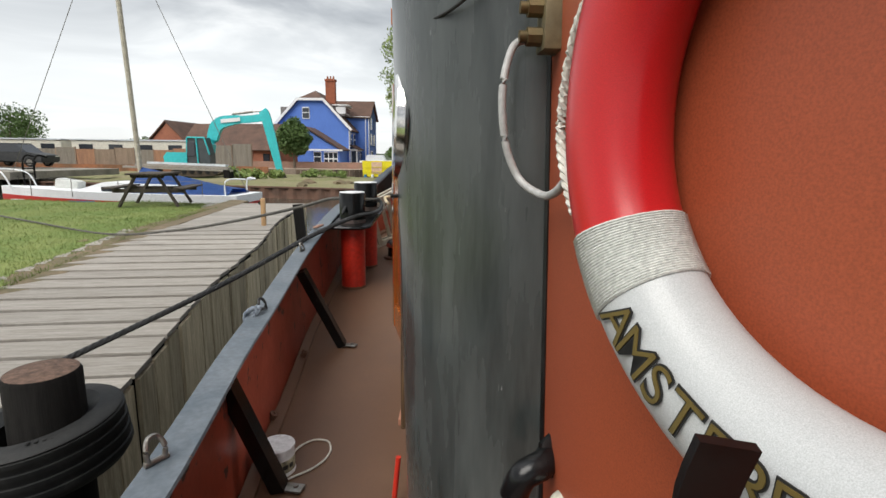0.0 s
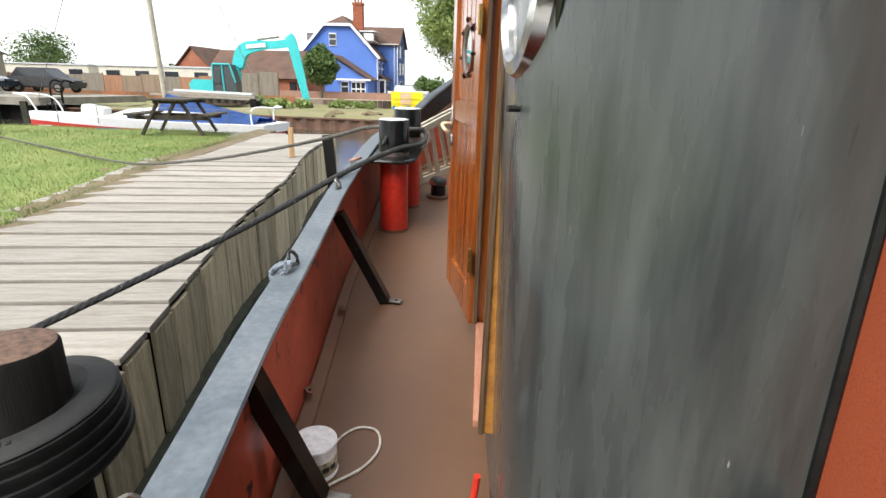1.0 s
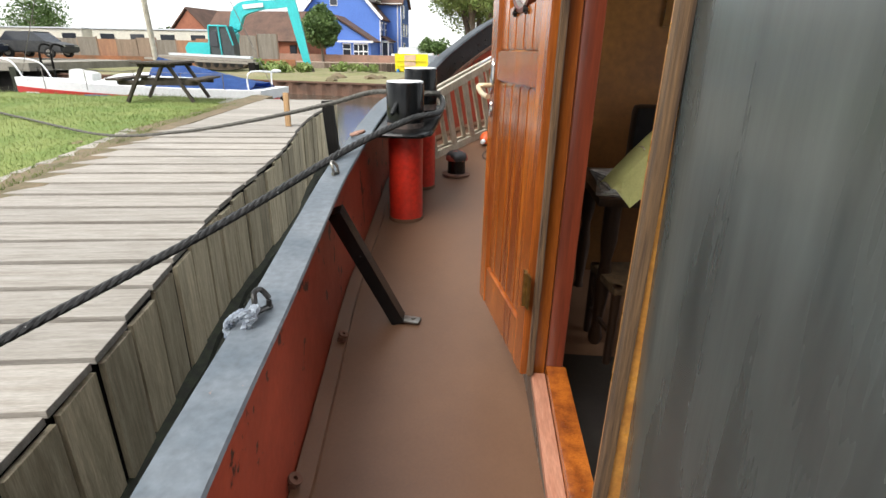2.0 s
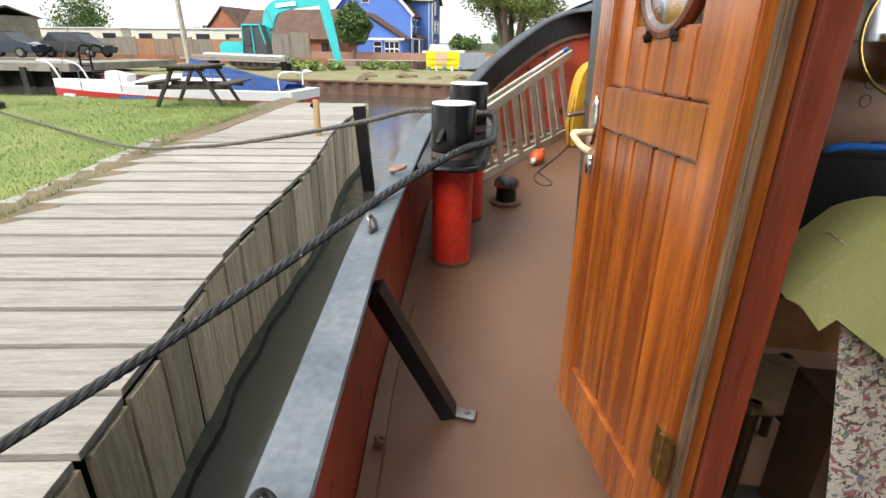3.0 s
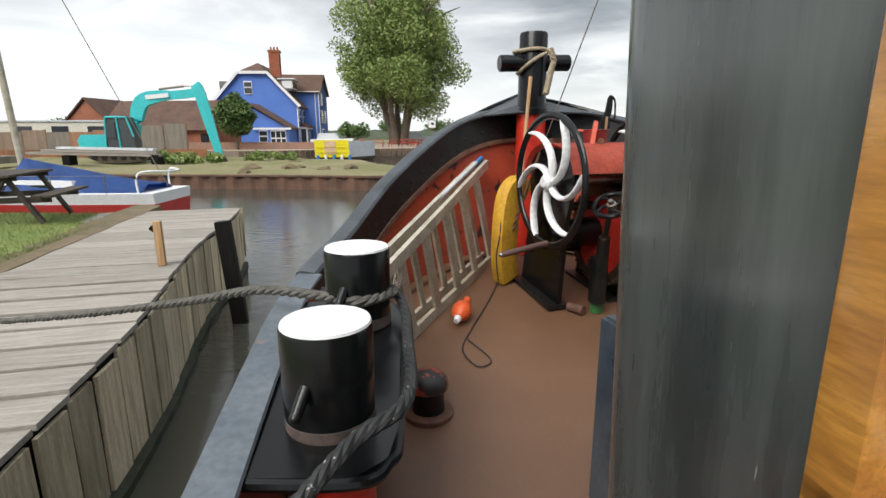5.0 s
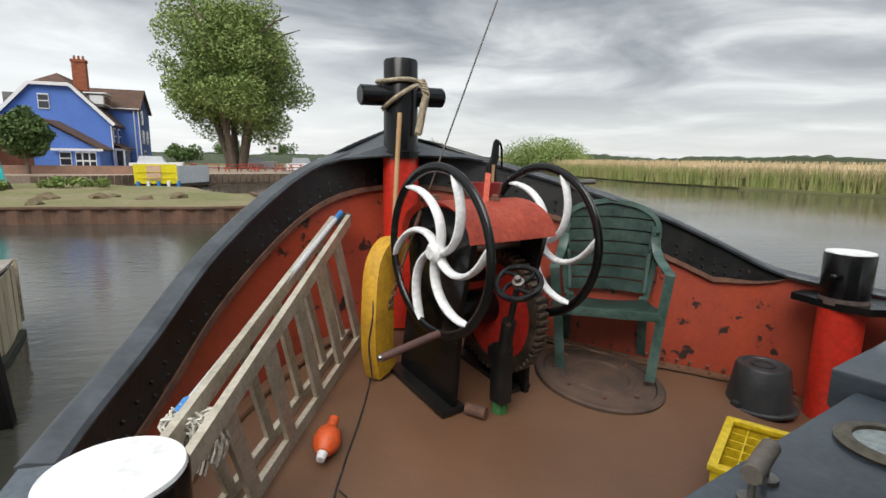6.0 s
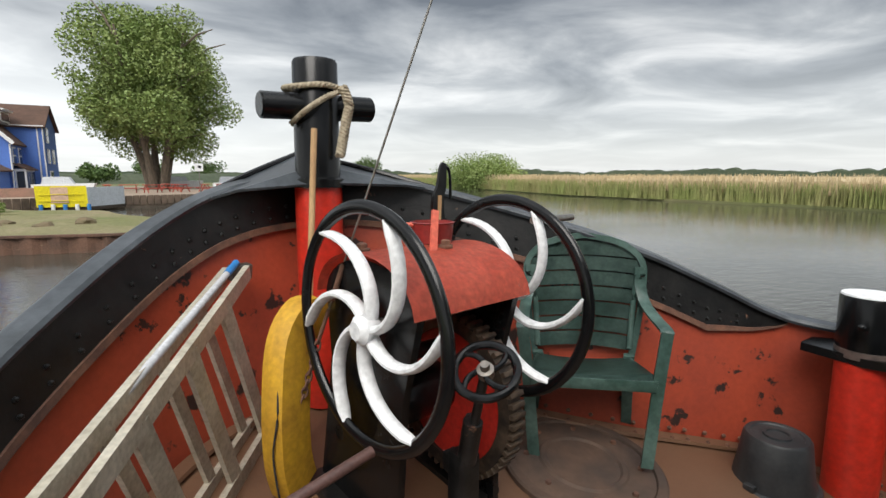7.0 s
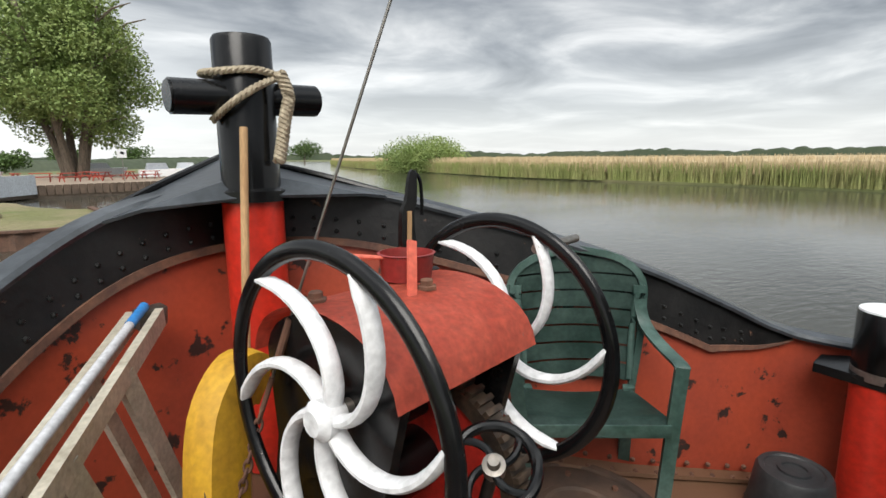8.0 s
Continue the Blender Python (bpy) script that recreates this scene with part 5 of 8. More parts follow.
# ---- mushroom vent, float, crate, cord ----
vent = thing("mushroom_vent", (0.09, 4.05, D(4.05)), "small black mushroom vent with flaking red top", "vent")
bm = BM(); lathe(bm, [(0.075, 0.010), (0.07, 0.12), (0.072, 0.125)], 30); part("stem", bm, BLACK, vent)
bm = BM(); lathe(bm, [(0.115, -0.01), (0.115, 0.010), (0.11, 0.013), (0.074, 0.016)], 30); part("base_flange", bm, RUST, vent, "rusty base flange")
bm = BM(); lathe(bm, [(0.07, 0.118), (0.088, 0.12), (0.092, 0.135), (0.085, 0.165), (0.06, 0.19), (0.025, 0.2), (0, 0.203)], 30); part("hood", bm, mat("flaking_hood", (0.02, 0.02, 0.02), 0.5, 0, (0.06, 0.045, 0.04), 8, 0.8, 40, 0.3, (0.34, 0.075, 0.05), 14, 0.53), vent)
flo = thing("float", (0.33, 4.88, D(4.88)), "orange plastic marker float with a white tip on the deck", "float")
bm = BM(); lathe(bm, [(0, -0.075), (0.03, -0.07), (0.055, -0.035), (0.06, 0.0), (0.05, 0.04), (0.025, 0.065), (0.022, 0.12), (0, 0.125)], 24, pose(0, 0, 0.07, -72, 0, -25)); part("bulb", bm, ORANGE, flo)
bm = BM(); lathe(bm, [(0.0, -0.11), (0.018, -0.105), (0.024, -0.065), (0.024, -0.06)], 16, pose(0, 0, 0.07, -72, 0, -25)); part("tip", bm, WHITE, flo, "white plastic tip")
lash = thing("thin_cord", (0.4, 4.8, D(4.8) + 0.006), "thin black cord lying loose on the deck", "cord")
bm = BM(); tube(bm, [(-0.06, -0.15, -0.015), (0.04, -0.36, -0.045), (-0.04, -0.42, -0.05), (-0.10, -0.25, -0.03), (-0.02, -0.02, 0.0), (0.1, 0.25, 0.035), (0.22, 0.55, 0.075), (0.27, 0.72, 0.10)], 0.004, 60, 6); part("cord", bm, ROPE_DARK, lash)


def crate(x, y, z, turn):
    t = thing("bottle_crate", (x, y, z), "yellow plastic bottle crate with a grid on the deck", "crate", turn=turn)
    for k, (c, s) in enumerate((((0, -0.13, 0.12), (0.36, 0.012, 0.24)), ((0, 0.13, 0.12), (0.36, 0.012, 0.24)), ((-0.18, 0, 0.12), (0.012, 0.26, 0.24)), ((0.18, 0, 0.12), (0.012, 0.26, 0.24)))):
        bm = BM(); box(bm, c, s, bevel=0.004); part("side", bm, YELLOW_PLASTIC, t)
    bm = BM()
    box(bm, (0, -0.13, 0.235), (0.385, 0.03, 0.02), bevel=0.004); box(bm, (0, 0.13, 0.235), (0.385, 0.03, 0.02), bevel=0.004)
    box(bm, (-0.18, 0, 0.235), (0.03, 0.24, 0.019), bevel=0.004); box(bm, (0.18, 0, 0.235), (0.03, 0.24, 0.019), bevel=0.004)
    part("rim", bm, YELLOW_PLASTIC, t)
    for i in range(5):
        bm = BM(); box(bm, (-0.12 + 0.06 * i, 0, 0.19), (0.005, 0.25, 0.06)); part("divider", bm, YELLOW_PLASTIC, t)
    for i in range(3):
        bm = BM(); box(bm, (0, -0.065 + 0.065 * i, 0.19), (0.35, 0.005, 0.058)); part("divider", bm, YELLOW_PLASTIC, t)
    return t


crate(1.87, 4.06, DX(1.87, 4.06), 32).scale = (1.2, 1.1, 1.2)

# ---- companion hatch in front of the wheelhouse ----
comp = thing("companion_hatch", (1.2, 3.4, D(3.4)), "dark blue painted hatch box with bronze ringed portlights", "hatch", turn=12.5)
HT = 0.555 - D(3.4)
bm = BM()
slab(bm, [(-0.50, -0.20), (0.72, -0.42), (0.78, 0.255), (-0.50, 0.255)], 0.0, HT)
bmesh.ops.bevel(bm, geom=[e for e in bm.edges if all(v.co.z > HT - 0.02 for v in e.verts)], offset=0.012, segments=2, affect="EDGES")
part("box", bm, HATCH_BLUE, comp)
bm = BM(); box(bm, (1.15, 0.02, HT - 0.02), (0.72, 0.62, 0.14), bevel=0.012); box(bm, (1.15, 0.02, HT / 2), (0.70, 0.6, HT - 0.1)); part("side_locker", bm, HATCH_BLUE, comp)
BRONZE = mat("dull_bronze", (0.22, 0.19, 0.14), 0.45, 0.7, (0.14, 0.12, 0.09), 14, 0.8, 60, 0.2)
FROST = mat("frosted_portlight", (0.42, 0.47, 0.46), 0.25, 0, None, 9, 0.4, 40, 0.05)
for px_, py_ in ((-0.16, 0.03), (0.44, 0.06)):
    bm = BM(); lathe(bm, [(0.085, HT), (0.125, HT), (0.13, HT + 0.01), (0.11, HT + 0.02), (0.09, HT + 0.018), (0.085, HT)], 40, Matrix.Translation((px_, py_, 0))); pr = part("portlight_ring", bm, BRONZE, comp, "dull bronze ring")
    bm = BM(); lathe(bm, [(0, HT + 0.008), (0.087, HT + 0.008), (0.087, HT + 0.003), (0, HT + 0.003)], 40, Matrix.Translation((px_, py_, 0))); part("glass", bm, FROST, pr, "cloudy green-grey glass")
bm = BM(); rod(bm, (-0.125, 0.155, HT + 0.075), (0.03, 0.185, HT + 0.075), 0.022, seg=16); hd = part("handle", bm, mat("weathered_grip", (0.20, 0.17, 0.14), 0.6, 0, (0.12, 0.1, 0.08), 9, 0.8, 60, 0.2), comp, "worn brown bar handle")
for q in ((-0.10, 0.16), (0.01, 0.18)):
    bm = BM(); rod(bm, (*q, HT), (*q, HT + 0.07), 0.008, seg=10); lathe(bm, [(0, HT + 0.012), (0.028, HT + 0.01), (0.03, HT)], 18, Matrix.Translation((*q, 0))); part("stud", bm, STEEL, hd)

# ---- wire stay ----
stay = thing("wire_stay", (1.1, 5.6, 1.1), "thin steel wire stay running up from the bow", "wire")
bm = BM(); rod(bm, (-0.265, -0.272, -0.25), (1.171, -1.596, 4.9), 0.0042, seg=6); part("wire", bm, STEEL, stay)
bm = BM(); rod(bm, (-0.252, -0.284, -0.205), (-0.216, -0.317, -0.07), 0.011, seg=8); rod(bm, (-0.262, -0.275, -0.24), (-0.29, -0.25, -0.34), 0.008, seg=8); part("bottle_screw", bm, RUST, stay)
c0, c1 = Vector((-0.29, -0.25, -0.34)), Vector((-0.36, -0.20, -0.62))
for k in range(9):
    cm = Matrix.Translation(c0 + (c1 - c0) * (k + 0.5) / 9) @ (c1 - c0).to_track_quat("Z", "Y").to_matrix().to_4x4() @ Matrix.Rotation(radians(90 * (k % 2)), 4, "Z")
    bm = BM(); sweep(bm, [cm @ Vector((0.011 * math.cos(t_), 0, 0.022 * math.sin(t_))) for t_ in [2 * math.pi * i / 14 for i in range(14)]], disc(0.0045, 6), closed=True, up=tuple(cm.to_3x3() @ Vector((0, 1, 0)))); part("chain_link", bm, RUST, stay)


# ---- wheelhouse door, frame, window ----
door = thing("door_1", (0.485, 1.345, 0), "open varnished teak cabin door with round portlight", "door", kind="structure", turn=0)
UD = Vector((-0.235, 0.972, 0)).normalized()
ND = Vector((-0.972, -0.235, 0)).normalized()
DW, DZ0, DZ1, DT = 0.615, -0.125, 1.47, 0.045


def leaf(bm, u0, u1, z0, z1, t0, t1, bevel=0.004):
    """A block of the door: across, up, and through it (0 is the middle plane)."""
    m = Matrix.Identity(4)
    for i, v in enumerate((UD, ND, Vector((0, 0, 1)))):
        m[0][i], m[1][i], m[2][i] = v
    vs = bmesh.ops.create_cube(bm, size=1.0, matrix=m @ Matrix.Translation(((u0 + u1) / 2, (t0 + t1) / 2, (z0 + z1) / 2)) @ Matrix.Diagonal((u1 - u0, t1 - t0, z1 - z0, 1)))["verts"]
    if bevel:
        bmesh.ops.bevel(bm, geom=list({e for v in vs for e in v.link_edges}), offset=bevel, segments=2, affect="EDGES")


H2 = DT / 2
for u0, u1 in ((0, 0.085), (DW - 0.085, DW)):
    bm = BM(); leaf(bm, u0, u1, DZ0, DZ1, -H2, H2); part("stile", bm, VARNISH, door)
for z0, z1 in ((DZ0, 0.04), (0.775, 0.875), (DZ1 - 0.12, DZ1)):
    bm = BM(); leaf(bm, 0.086, DW - 0.086, z0, z1, -H2 + 0.003, H2 - 0.003); part("rail", bm, VARNISH, door)
pw = (DW - 0.172) / 5
PU, PZ, PR = 0.305, 1.10, 0.112
for k in range(5):
    u0 = 0.086 + k * pw
    bm = BM(); leaf(bm, u0 + 0.001, u0 + pw - 0.001, 0.042, 0.773, -0.008, 0.009, 0.005); part("panel_board", bm, VARNISH, door)
    # upper boards stop above and below the portlight
    inner = [abs(u0 + 0.001 - PU), abs(u0 + pw - PU)]
    near = 0.0 if u0 < PU < u0 + pw else min(inner)
    h = math.sqrt(max(PR ** 2 - near ** 2, 0)) * 0.9 if near < PR else 0.0
    for z0, z1 in (((0.877, PZ - h), (PZ + h, DZ1 - 0.122)) if h else ((0.877, DZ1 - 0.122),)):
        bm = BM(); leaf(bm, u0 + 0.001, u0 + pw - 0.001, z0, z1, -0.008, 0.009, 0.005); part("panel_board", bm, VARNISH, door)
md = Matrix.Translation(UD * PU + Vector((0, 0, PZ))) @ Matrix(((UD.x, 0, ND.x, 0), (UD.y, 0, ND.y, 0), (0, 1, 0, 0), (0, 0, 0, 1)))
bm = BM(); lathe(bm, [(0.100, -0.022), (0.100, 0.012), (0.105, 0.016), (0.116, 0.014), (0.120, 0.004), (0.120, -0.01), (0.100, -0.022)], 48, md); ring = part("portlight_ring", bm, VARNISH_DARK, door, "dark worn ring")
bm = BM(); lathe(bm, [(0, 0.004), (0.102, 0.004), (0.102, -0.004), (0, -0.004)], 48, md); gl = part("glass", bm, THICK_GLASS, ring, "clear round glass"); gl.visible_shadow = False
bm = BM(); lathe(bm, [(0.090, 0.005), (0.100, 0.012), (0.102, 0.004)], 48, md); part("bead", bm, STEEL, ring)
for k in range(7):
    a = radians(-14 - 360 / 7 * k)
    q, q2 = (md @ Vector((0.125 * math.cos(a), 0.125 * math.sin(a), z_)) for z_ in (0.008, 0.022))
    bm = BM(); rod(bm, q, q2, 0.009, 0.006, 8); rod(bm, md @ Vector((0.112 * math.cos(a), 0.112 * math.sin(a), 0.016)), md @ Vector((0.136 * math.cos(a), 0.136 * math.sin(a), 0.014)), 0.005, seg=6); part("bolt", bm, TIMBER_DARK, ring)
pl = UD * 0.565 + ND * (H2 + 0.003)
bm = BM()
lathe(bm, [(0, 0.006), (0.016, 0.005), (0.018, 0), (0, 0)], 16, Matrix.Translation(pl + Vector((0, 0, 0.785))) @ md.to_3x3().to_4x4() @ Matrix.Diagonal((1, 3.6, 1, 1)))
hp = part("lock_plate", bm, CHROME, door, "worn chrome lock plate")
bm = BM(); lathe(bm, [(0, 0.006), (0.014, 0.005), (0.016, 0), (0, 0)], 16, Matrix.Translation(pl + Vector((0, 0, 0.67))) @ md.to_3x3().to_4x4() @ Matrix.Diagonal((1, 1.9, 1, 1))); part("keyhole_plate", bm, CHROME, hp)
bm = BM()
q = pl + Vector((0, 0, 0.755))
tube(bm, [q, q + ND * 0.035, q + ND * 0.05 + UD * 0.008 + Vector((0, 0, -0.005)), q + ND * 0.048 + UD * -0.05 + Vector((0, 0, -0.025)), q + ND * 0.04 - UD * 0.105 + Vector((0, 0, -0.032))], 0.009, 26, 10)
part("door_handle", bm, mat("ivory_handle", (0.62, 0.5, 0.32), 0.3, 0.3, (0.5, 0.42, 0.3), 14, 0.6, 50, 0.05), hp, "curved pale brass lever handle")
for hz in (0.19, 1.19):
    bm = BM()
    for s in (-0.017, 0.017):
        leaf(bm, s - 0.014, s + 0.014, hz - 0.055, hz + 0.055, H2 + 0.001, H2 + 0.006, 0.0)
    rod(bm, ND * (H2 + 0.008) + Vector((0, 0, hz - 0.055)), ND * (H2 + 0.008) + Vector((0, 0, hz + 0.055)), 0.007, seg=10)
    part("hinge", bm, BRASS, door, "old brass hinge")
bm = BM(); leaf(bm, -0.026, -0.006, DZ0 + 0.01, DZ1, -H2 + 0.008, 0.004, 0.003); part("worn_edge", bm, WORN_EDGE, door, "weathered bare wood edge")

frame_d = thing("trim_door_frame", (0.5, 1.0, 0), "varnished teak and mahogany door frame with worn sill", "door frame", kind="structure")


def fb(name, x0, x1, y0, y1, z0, z1, material, label="", bev=0.004):
    bm = BM(); box(bm, ((x0 + x1) / 2 - 0.5, (y0 + y1) / 2 - 1.0, (z0 + z1) / 2), (x1 - x0, y1 - y0, z1 - z0), bevel=bev); return part(name, bm, material, frame_d, label)


fb("jamb_face", 0.475, 0.545, 1.36, 1.44, -0.13, 1.5, VARNISH)
fb("jamb", 0.546, 0.60, 1.345, 1.44, -0.13, 1.5, VARNISH_DARK, "dark red mahogany jamb")
fb("aft_jamb", 0.525, 0.61, 0.555, 0.60, -0.13, 1.5, VARNISH_LIGHT, "pale worn pine jamb")
fb("aft_edge", 0.517, 0.535, 0.545, 0.57, -0.13, 1.5, WORN_EDGE)
fb("sill", 0.500, 0.545, 0.60, 1.345, -0.145, -0.115, mat("worn_pink_sill", (0.40, 0.19, 0.12), 0.6, 0, (0.30, 0.12, 0.07), 6, 0.8, 40, 0.2, stretch=(6, 1, 6)), "worn pinkish wooden sill")
fb("sill_step", 0.546, 0.61, 0.60, 1.345, -0.16, -0.085, VARNISH, "varnished sill step")
fb("head", 0.48, 0.60, 0.56, 1.44, 1.5, 1.56, VARNISH)

win = thing("window_1", (XW(2.1) - 0.03, 2.1, 1.09), "square wheelhouse window in a yellow varnished pine frame", "window", kind="structure", turn=2.8)
WY0, WY1, WZ0, WZ1 = -0.36, 0.30, -0.325, 0.40
bars = (("frame_bottom", 0, (WY0 + WY1) / 2, WZ0 + 0.0275, 0.10, WY1 - WY0, 0.055), ("frame_top", 0, (WY0 + WY1) / 2, WZ1 - 0.0275, 0.10, WY1 - WY0, 0.055),
        ("frame_side", 0, WY0 + 0.0275, 0.0, 0.10, 0.055, WZ1 - WZ0 - 0.112), ("frame_side", 0, WY1 - 0.0275, 0.0, 0.10, 0.055, WZ1 - WZ0 - 0.112))
for nm, x, y, z, sx, sy, sz in bars:
    bm = BM(); box(bm, (x + 0.01, y, z), (sx, sy, sz), bevel=0.006); part(nm, bm, VARNISH_LIGHT, win)
SASH = mat("pale_green_sash", (0.50, 0.58, 0.52), 0.5, 0, None, 8, 0.4, 50, 0.05)
for nm, y, z, sy, sz in (("sash_bottom", -0.03, WZ0 + 0.07, 0.536, 0.016), ("sash_side", WY1 - 0.064, 0.05, 0.016, 0.60), ("sash_side", WY0 + 0.064, 0.05, 0.016, 0.60)):
    bm = BM(); box(bm, (0.035, y, z), (0.02, sy, sz), bevel=0.003); part(nm, bm, SASH, win, "pale green inner sash")
bm = BM(); box(bm, (0.03, -0.03, 0.04), (0.004, 0.56, 0.66)); pane = part("pane", bm, THICK_GLASS, win, "clear reflecting glass"); pane.visible_shadow = False
for y, z in ((0.20, WZ0 + 0.02), (WY1 - 0.025, 0.18)):
    bm = BM(); lathe(bm, [(0, 0.008), (0.006, 0.007), (0.008, 0), (0, 0)], 10, pose(-0.042, y, z, 0, -90, 0)); part("screw", bm, STEEL, win)

# ---- round porthole of the aft corner ----
pth = thing("porthole", (0.578, 0.19, 1.12), "round chromed porthole standing open on the dark wall", "porthole")
mp_ = pose(0.0, 0, 0, 0, -88, 8) @ Matrix.Scale(1.15, 4)
bm = BM(); lathe(bm, [(0.115, 0.0), (0.15, 0.0), (0.155, 0.015), (0.145, 0.035), (0.125, 0.04), (0.115, 0.03), (0.115, 0.0)], 48, mp_); part("ring", bm, CHROME, pth, "polished metal ring")
bm = BM(); lathe(bm, [(0, 0.02), (0.116, 0.02), (0.116, 0.014), (0, 0.014)], 48, mp_); part("glass", bm, PANE, pth, "dark glass")
bm = BM(); lathe(bm, [(0.15, -0.012), (0.17, -0.01), (0.172, 0.008), (0.15, 0.012)], 48, mp_); part("flange", bm, BLACK, pth)
for zz in (-0.225,):
    bm = BM(); rod(bm, (0.0, -0.03, zz), (-0.05, -0.05, zz), 0.006, seg=8); part("dog_bolt", bm, BLACK_WORN, pth)

# ---- lifebuoy, junction box, cables, deck lamp ----
buoy = thing("lifebuoy", (1.081, -1.055, 1.083), "red and white lifebuoy with lettering hung on the red wall", "lifebuoy")
buoy.scale = (1.2, 1.2, 1.2)
PH = radians(21)
HB, NB = Vector((math.sin(PH), -math.cos(PH), 0)), Vector((-math.cos(PH), -math.sin(PH), 0))


def buoy_pt(a, b, k=1.0):
    """a round the ring (0 is aft), b round its section (0 faces out)."""
    r = 0.304 + 0.062 * k * math.sin(b)
    return (HB * math.cos(a) + Vector((0, 0, 1)) * math.sin(a)) * r + NB * 0.058 * k * math.cos(b)


def ring_piece(a0, a1, k, name, material, label):
    bm = BM()
    n = max(int(abs(a1 - a0) / 4), 6)
    rows = [[bm.verts.new(buoy_pt(radians(a0 + (a1 - a0) * i / n), 2 * math.pi * j / 24, k)) for j in range(24)] for i in range(n + 1)]
    for a, b in zip(rows, rows[1:]):
        for j in range(24):
            bm.faces.new((a[j], a[(j + 1) % 24], b[(j + 1) % 24], b[j]))
    bm.faces.new(rows[0]); bm.faces.new(list(reversed(rows[-1])))
    return part(name, bm, material, buoy, label)


BUOY_RED = mat("lifebuoy_red", (0.48, 0.008, 0.011), 0.32, 0, (0.45, 0.008, 0.011), 2, 0.4, 900, 0.01, coat=0.2)
BUOY_WHITE = mat("lifebuoy_white", (0.47, 0.485, 0.49), 0.4, 0, (0.44, 0.455, 0.455), 2, 0.4, 900, 0.01, coat=0.1)
ring_piece(214, 332, 1.0, "white_segment", BUOY_WHITE, "white painted ring segment")
ring_piece(32, 140, 1.0, "white_segment", BUOY_WHITE, "white painted ring segment")
ring_piece(140, 214, 0.998, "red_segment", BUOY_RED, "glossy red ring segment")
ring_piece(-28, 32, 0.998, "red_segment", BUOY_RED, "glossy red ring segment")
for a in (32, 140, 214, 332):
    g = ring_piece(a - 8, a + 8, 1.03, "canvas_band", CANVAS, "white canvas lashing band")
    for k in range(26):
        aa = radians(a - 7.6 + 15.2 * k / 25)
        bm = BM()
        sweep(bm, [buoy_pt(aa, 2 * math.pi * j / 22, 1.036) for j in range(22)], disc(0.0015, 4), closed=True, up=tuple((HB * -math.sin(aa) + Vector((0, 0, 1)) * math.cos(aa))))
        part("lashing_turn", bm, CANVAS, g)
bm = BM()
laid_rope(bm, [buoy_pt(radians(150), 1.57, 1.2), buoy_pt(radians(165), 1.7, 2.2), buoy_pt(radians(182), 1.7, 2.4), buoy_pt(radians(196), 1.65, 1.8), buoy_pt(radians(203), 1.57, 1.15)], 0.008, 60, 3, 0.045)
part("grab_line", bm, CORD_WHITE, buoy, "white twisted grab line")
word = "AMSTERDAM"
LB = -0.06
for k, ch in enumerate(word):
    ang = 226.5 + 6.9 * k
    for off, material, sc in ((0.0, INK_BLACK, 1.0), (0.0015, INK, 0.93)):
        cu = bpy.data.curves.new("letter", "FONT")
        cu.body, cu.size, cu.align_x, cu.align_y, cu.extrude, cu.offset = ch, 0.060, "CENTER", "CENTER", 0.0006, 0.0014 if not off else -0.0006
        lo = bpy.data.objects.new("letter", cu)
        me = bpy.data.meshes.new_from_object(lo)
        bpy.data.objects.remove(lo)
        me.materials.append(material)
        ob = new("letter", me)
        ob.parent = buoy
        a = radians(ang)
        c = buoy_pt(a, LB, 1.0)
        rad = (HB * math.cos(a) + Vector((0, 0, 1)) * math.sin(a))
        nrm = (NB * math.cos(LB) + rad * math.sin(LB)).normalized()
        upv = (-rad + nrm * nrm.dot(rad)).normalized()
        rgt = upv.cross(nrm)
        m = Matrix.Identity(4)
        for i, v in enumerate((rgt, upv, nrm)):
            m[0][i], m[1][i], m[2][i] = v
        m.translation = c + nrm * (0.0015 + off)
        ob.matrix_basis = m

GLAND = mat("dull_gland_brass", (0.17, 0.125, 0.055), 0.45, 0.6, (0.09, 0.07, 0.035), 14, 0.8, 60, 0.2)
jb = thing("junction_box", (0.935, -0.287, 1.30), "small metal cable junction box on the cabin corner", "junction box", turn=4)
bm = BM(); box(bm, (0, 0, 0), (0.062, 0.075, 0.115), bevel=0.004); part("body", bm, BOX_METAL, jb)
for zz in (0.03, -0.028):
    bm = BM(); rod(bm, (-0.03, -0.005, zz), (-0.062, -0.005, zz), 0.020, seg=8); rod(bm, (-0.06, -0.005, zz), (-0.078, -0.005, zz), 0.013, seg=12); part("cable_gland", bm, GLAND, jb, "dull brass cable gland")
cab = thing("grey_cable", (0.9, -0.28, 1.2), "grey electric cable hanging in a loop from the junction box", "cable")
bm = BM(); tube(bm, [(-0.02, 0.012, 0.072), (-0.055, -0.01, 0.05), (-0.075, -0.03, -0.04), (-0.065, -0.03, -0.15), (-0.035, -0.04, -0.225), (0.0, -0.09, -0.255), (0.015, -0.18, -0.25), (0.03, -0.29, -0.20), (0.06, -0.42, -0.12)], 0.0085, 60, 12); part("cable", bm, GREY_CABLE, cab)
cab2 = thing("black_wire", (0.62, 0.0, 1.45), "thin black wire hanging along the dark cabin wall", "cable")
bm = BM(); tube(bm, [(-0.06, 0.25, 0.35), (-0.06, 0.15, 0.02), (0.02, -0.05, -0.085), (0.12, -0.19, -0.075), (0.22, -0.25, 0.02), (0.29, -0.27, 0.12)], 0.0045, 50, 8); part("wire", bm, INK_BLACK, cab2)
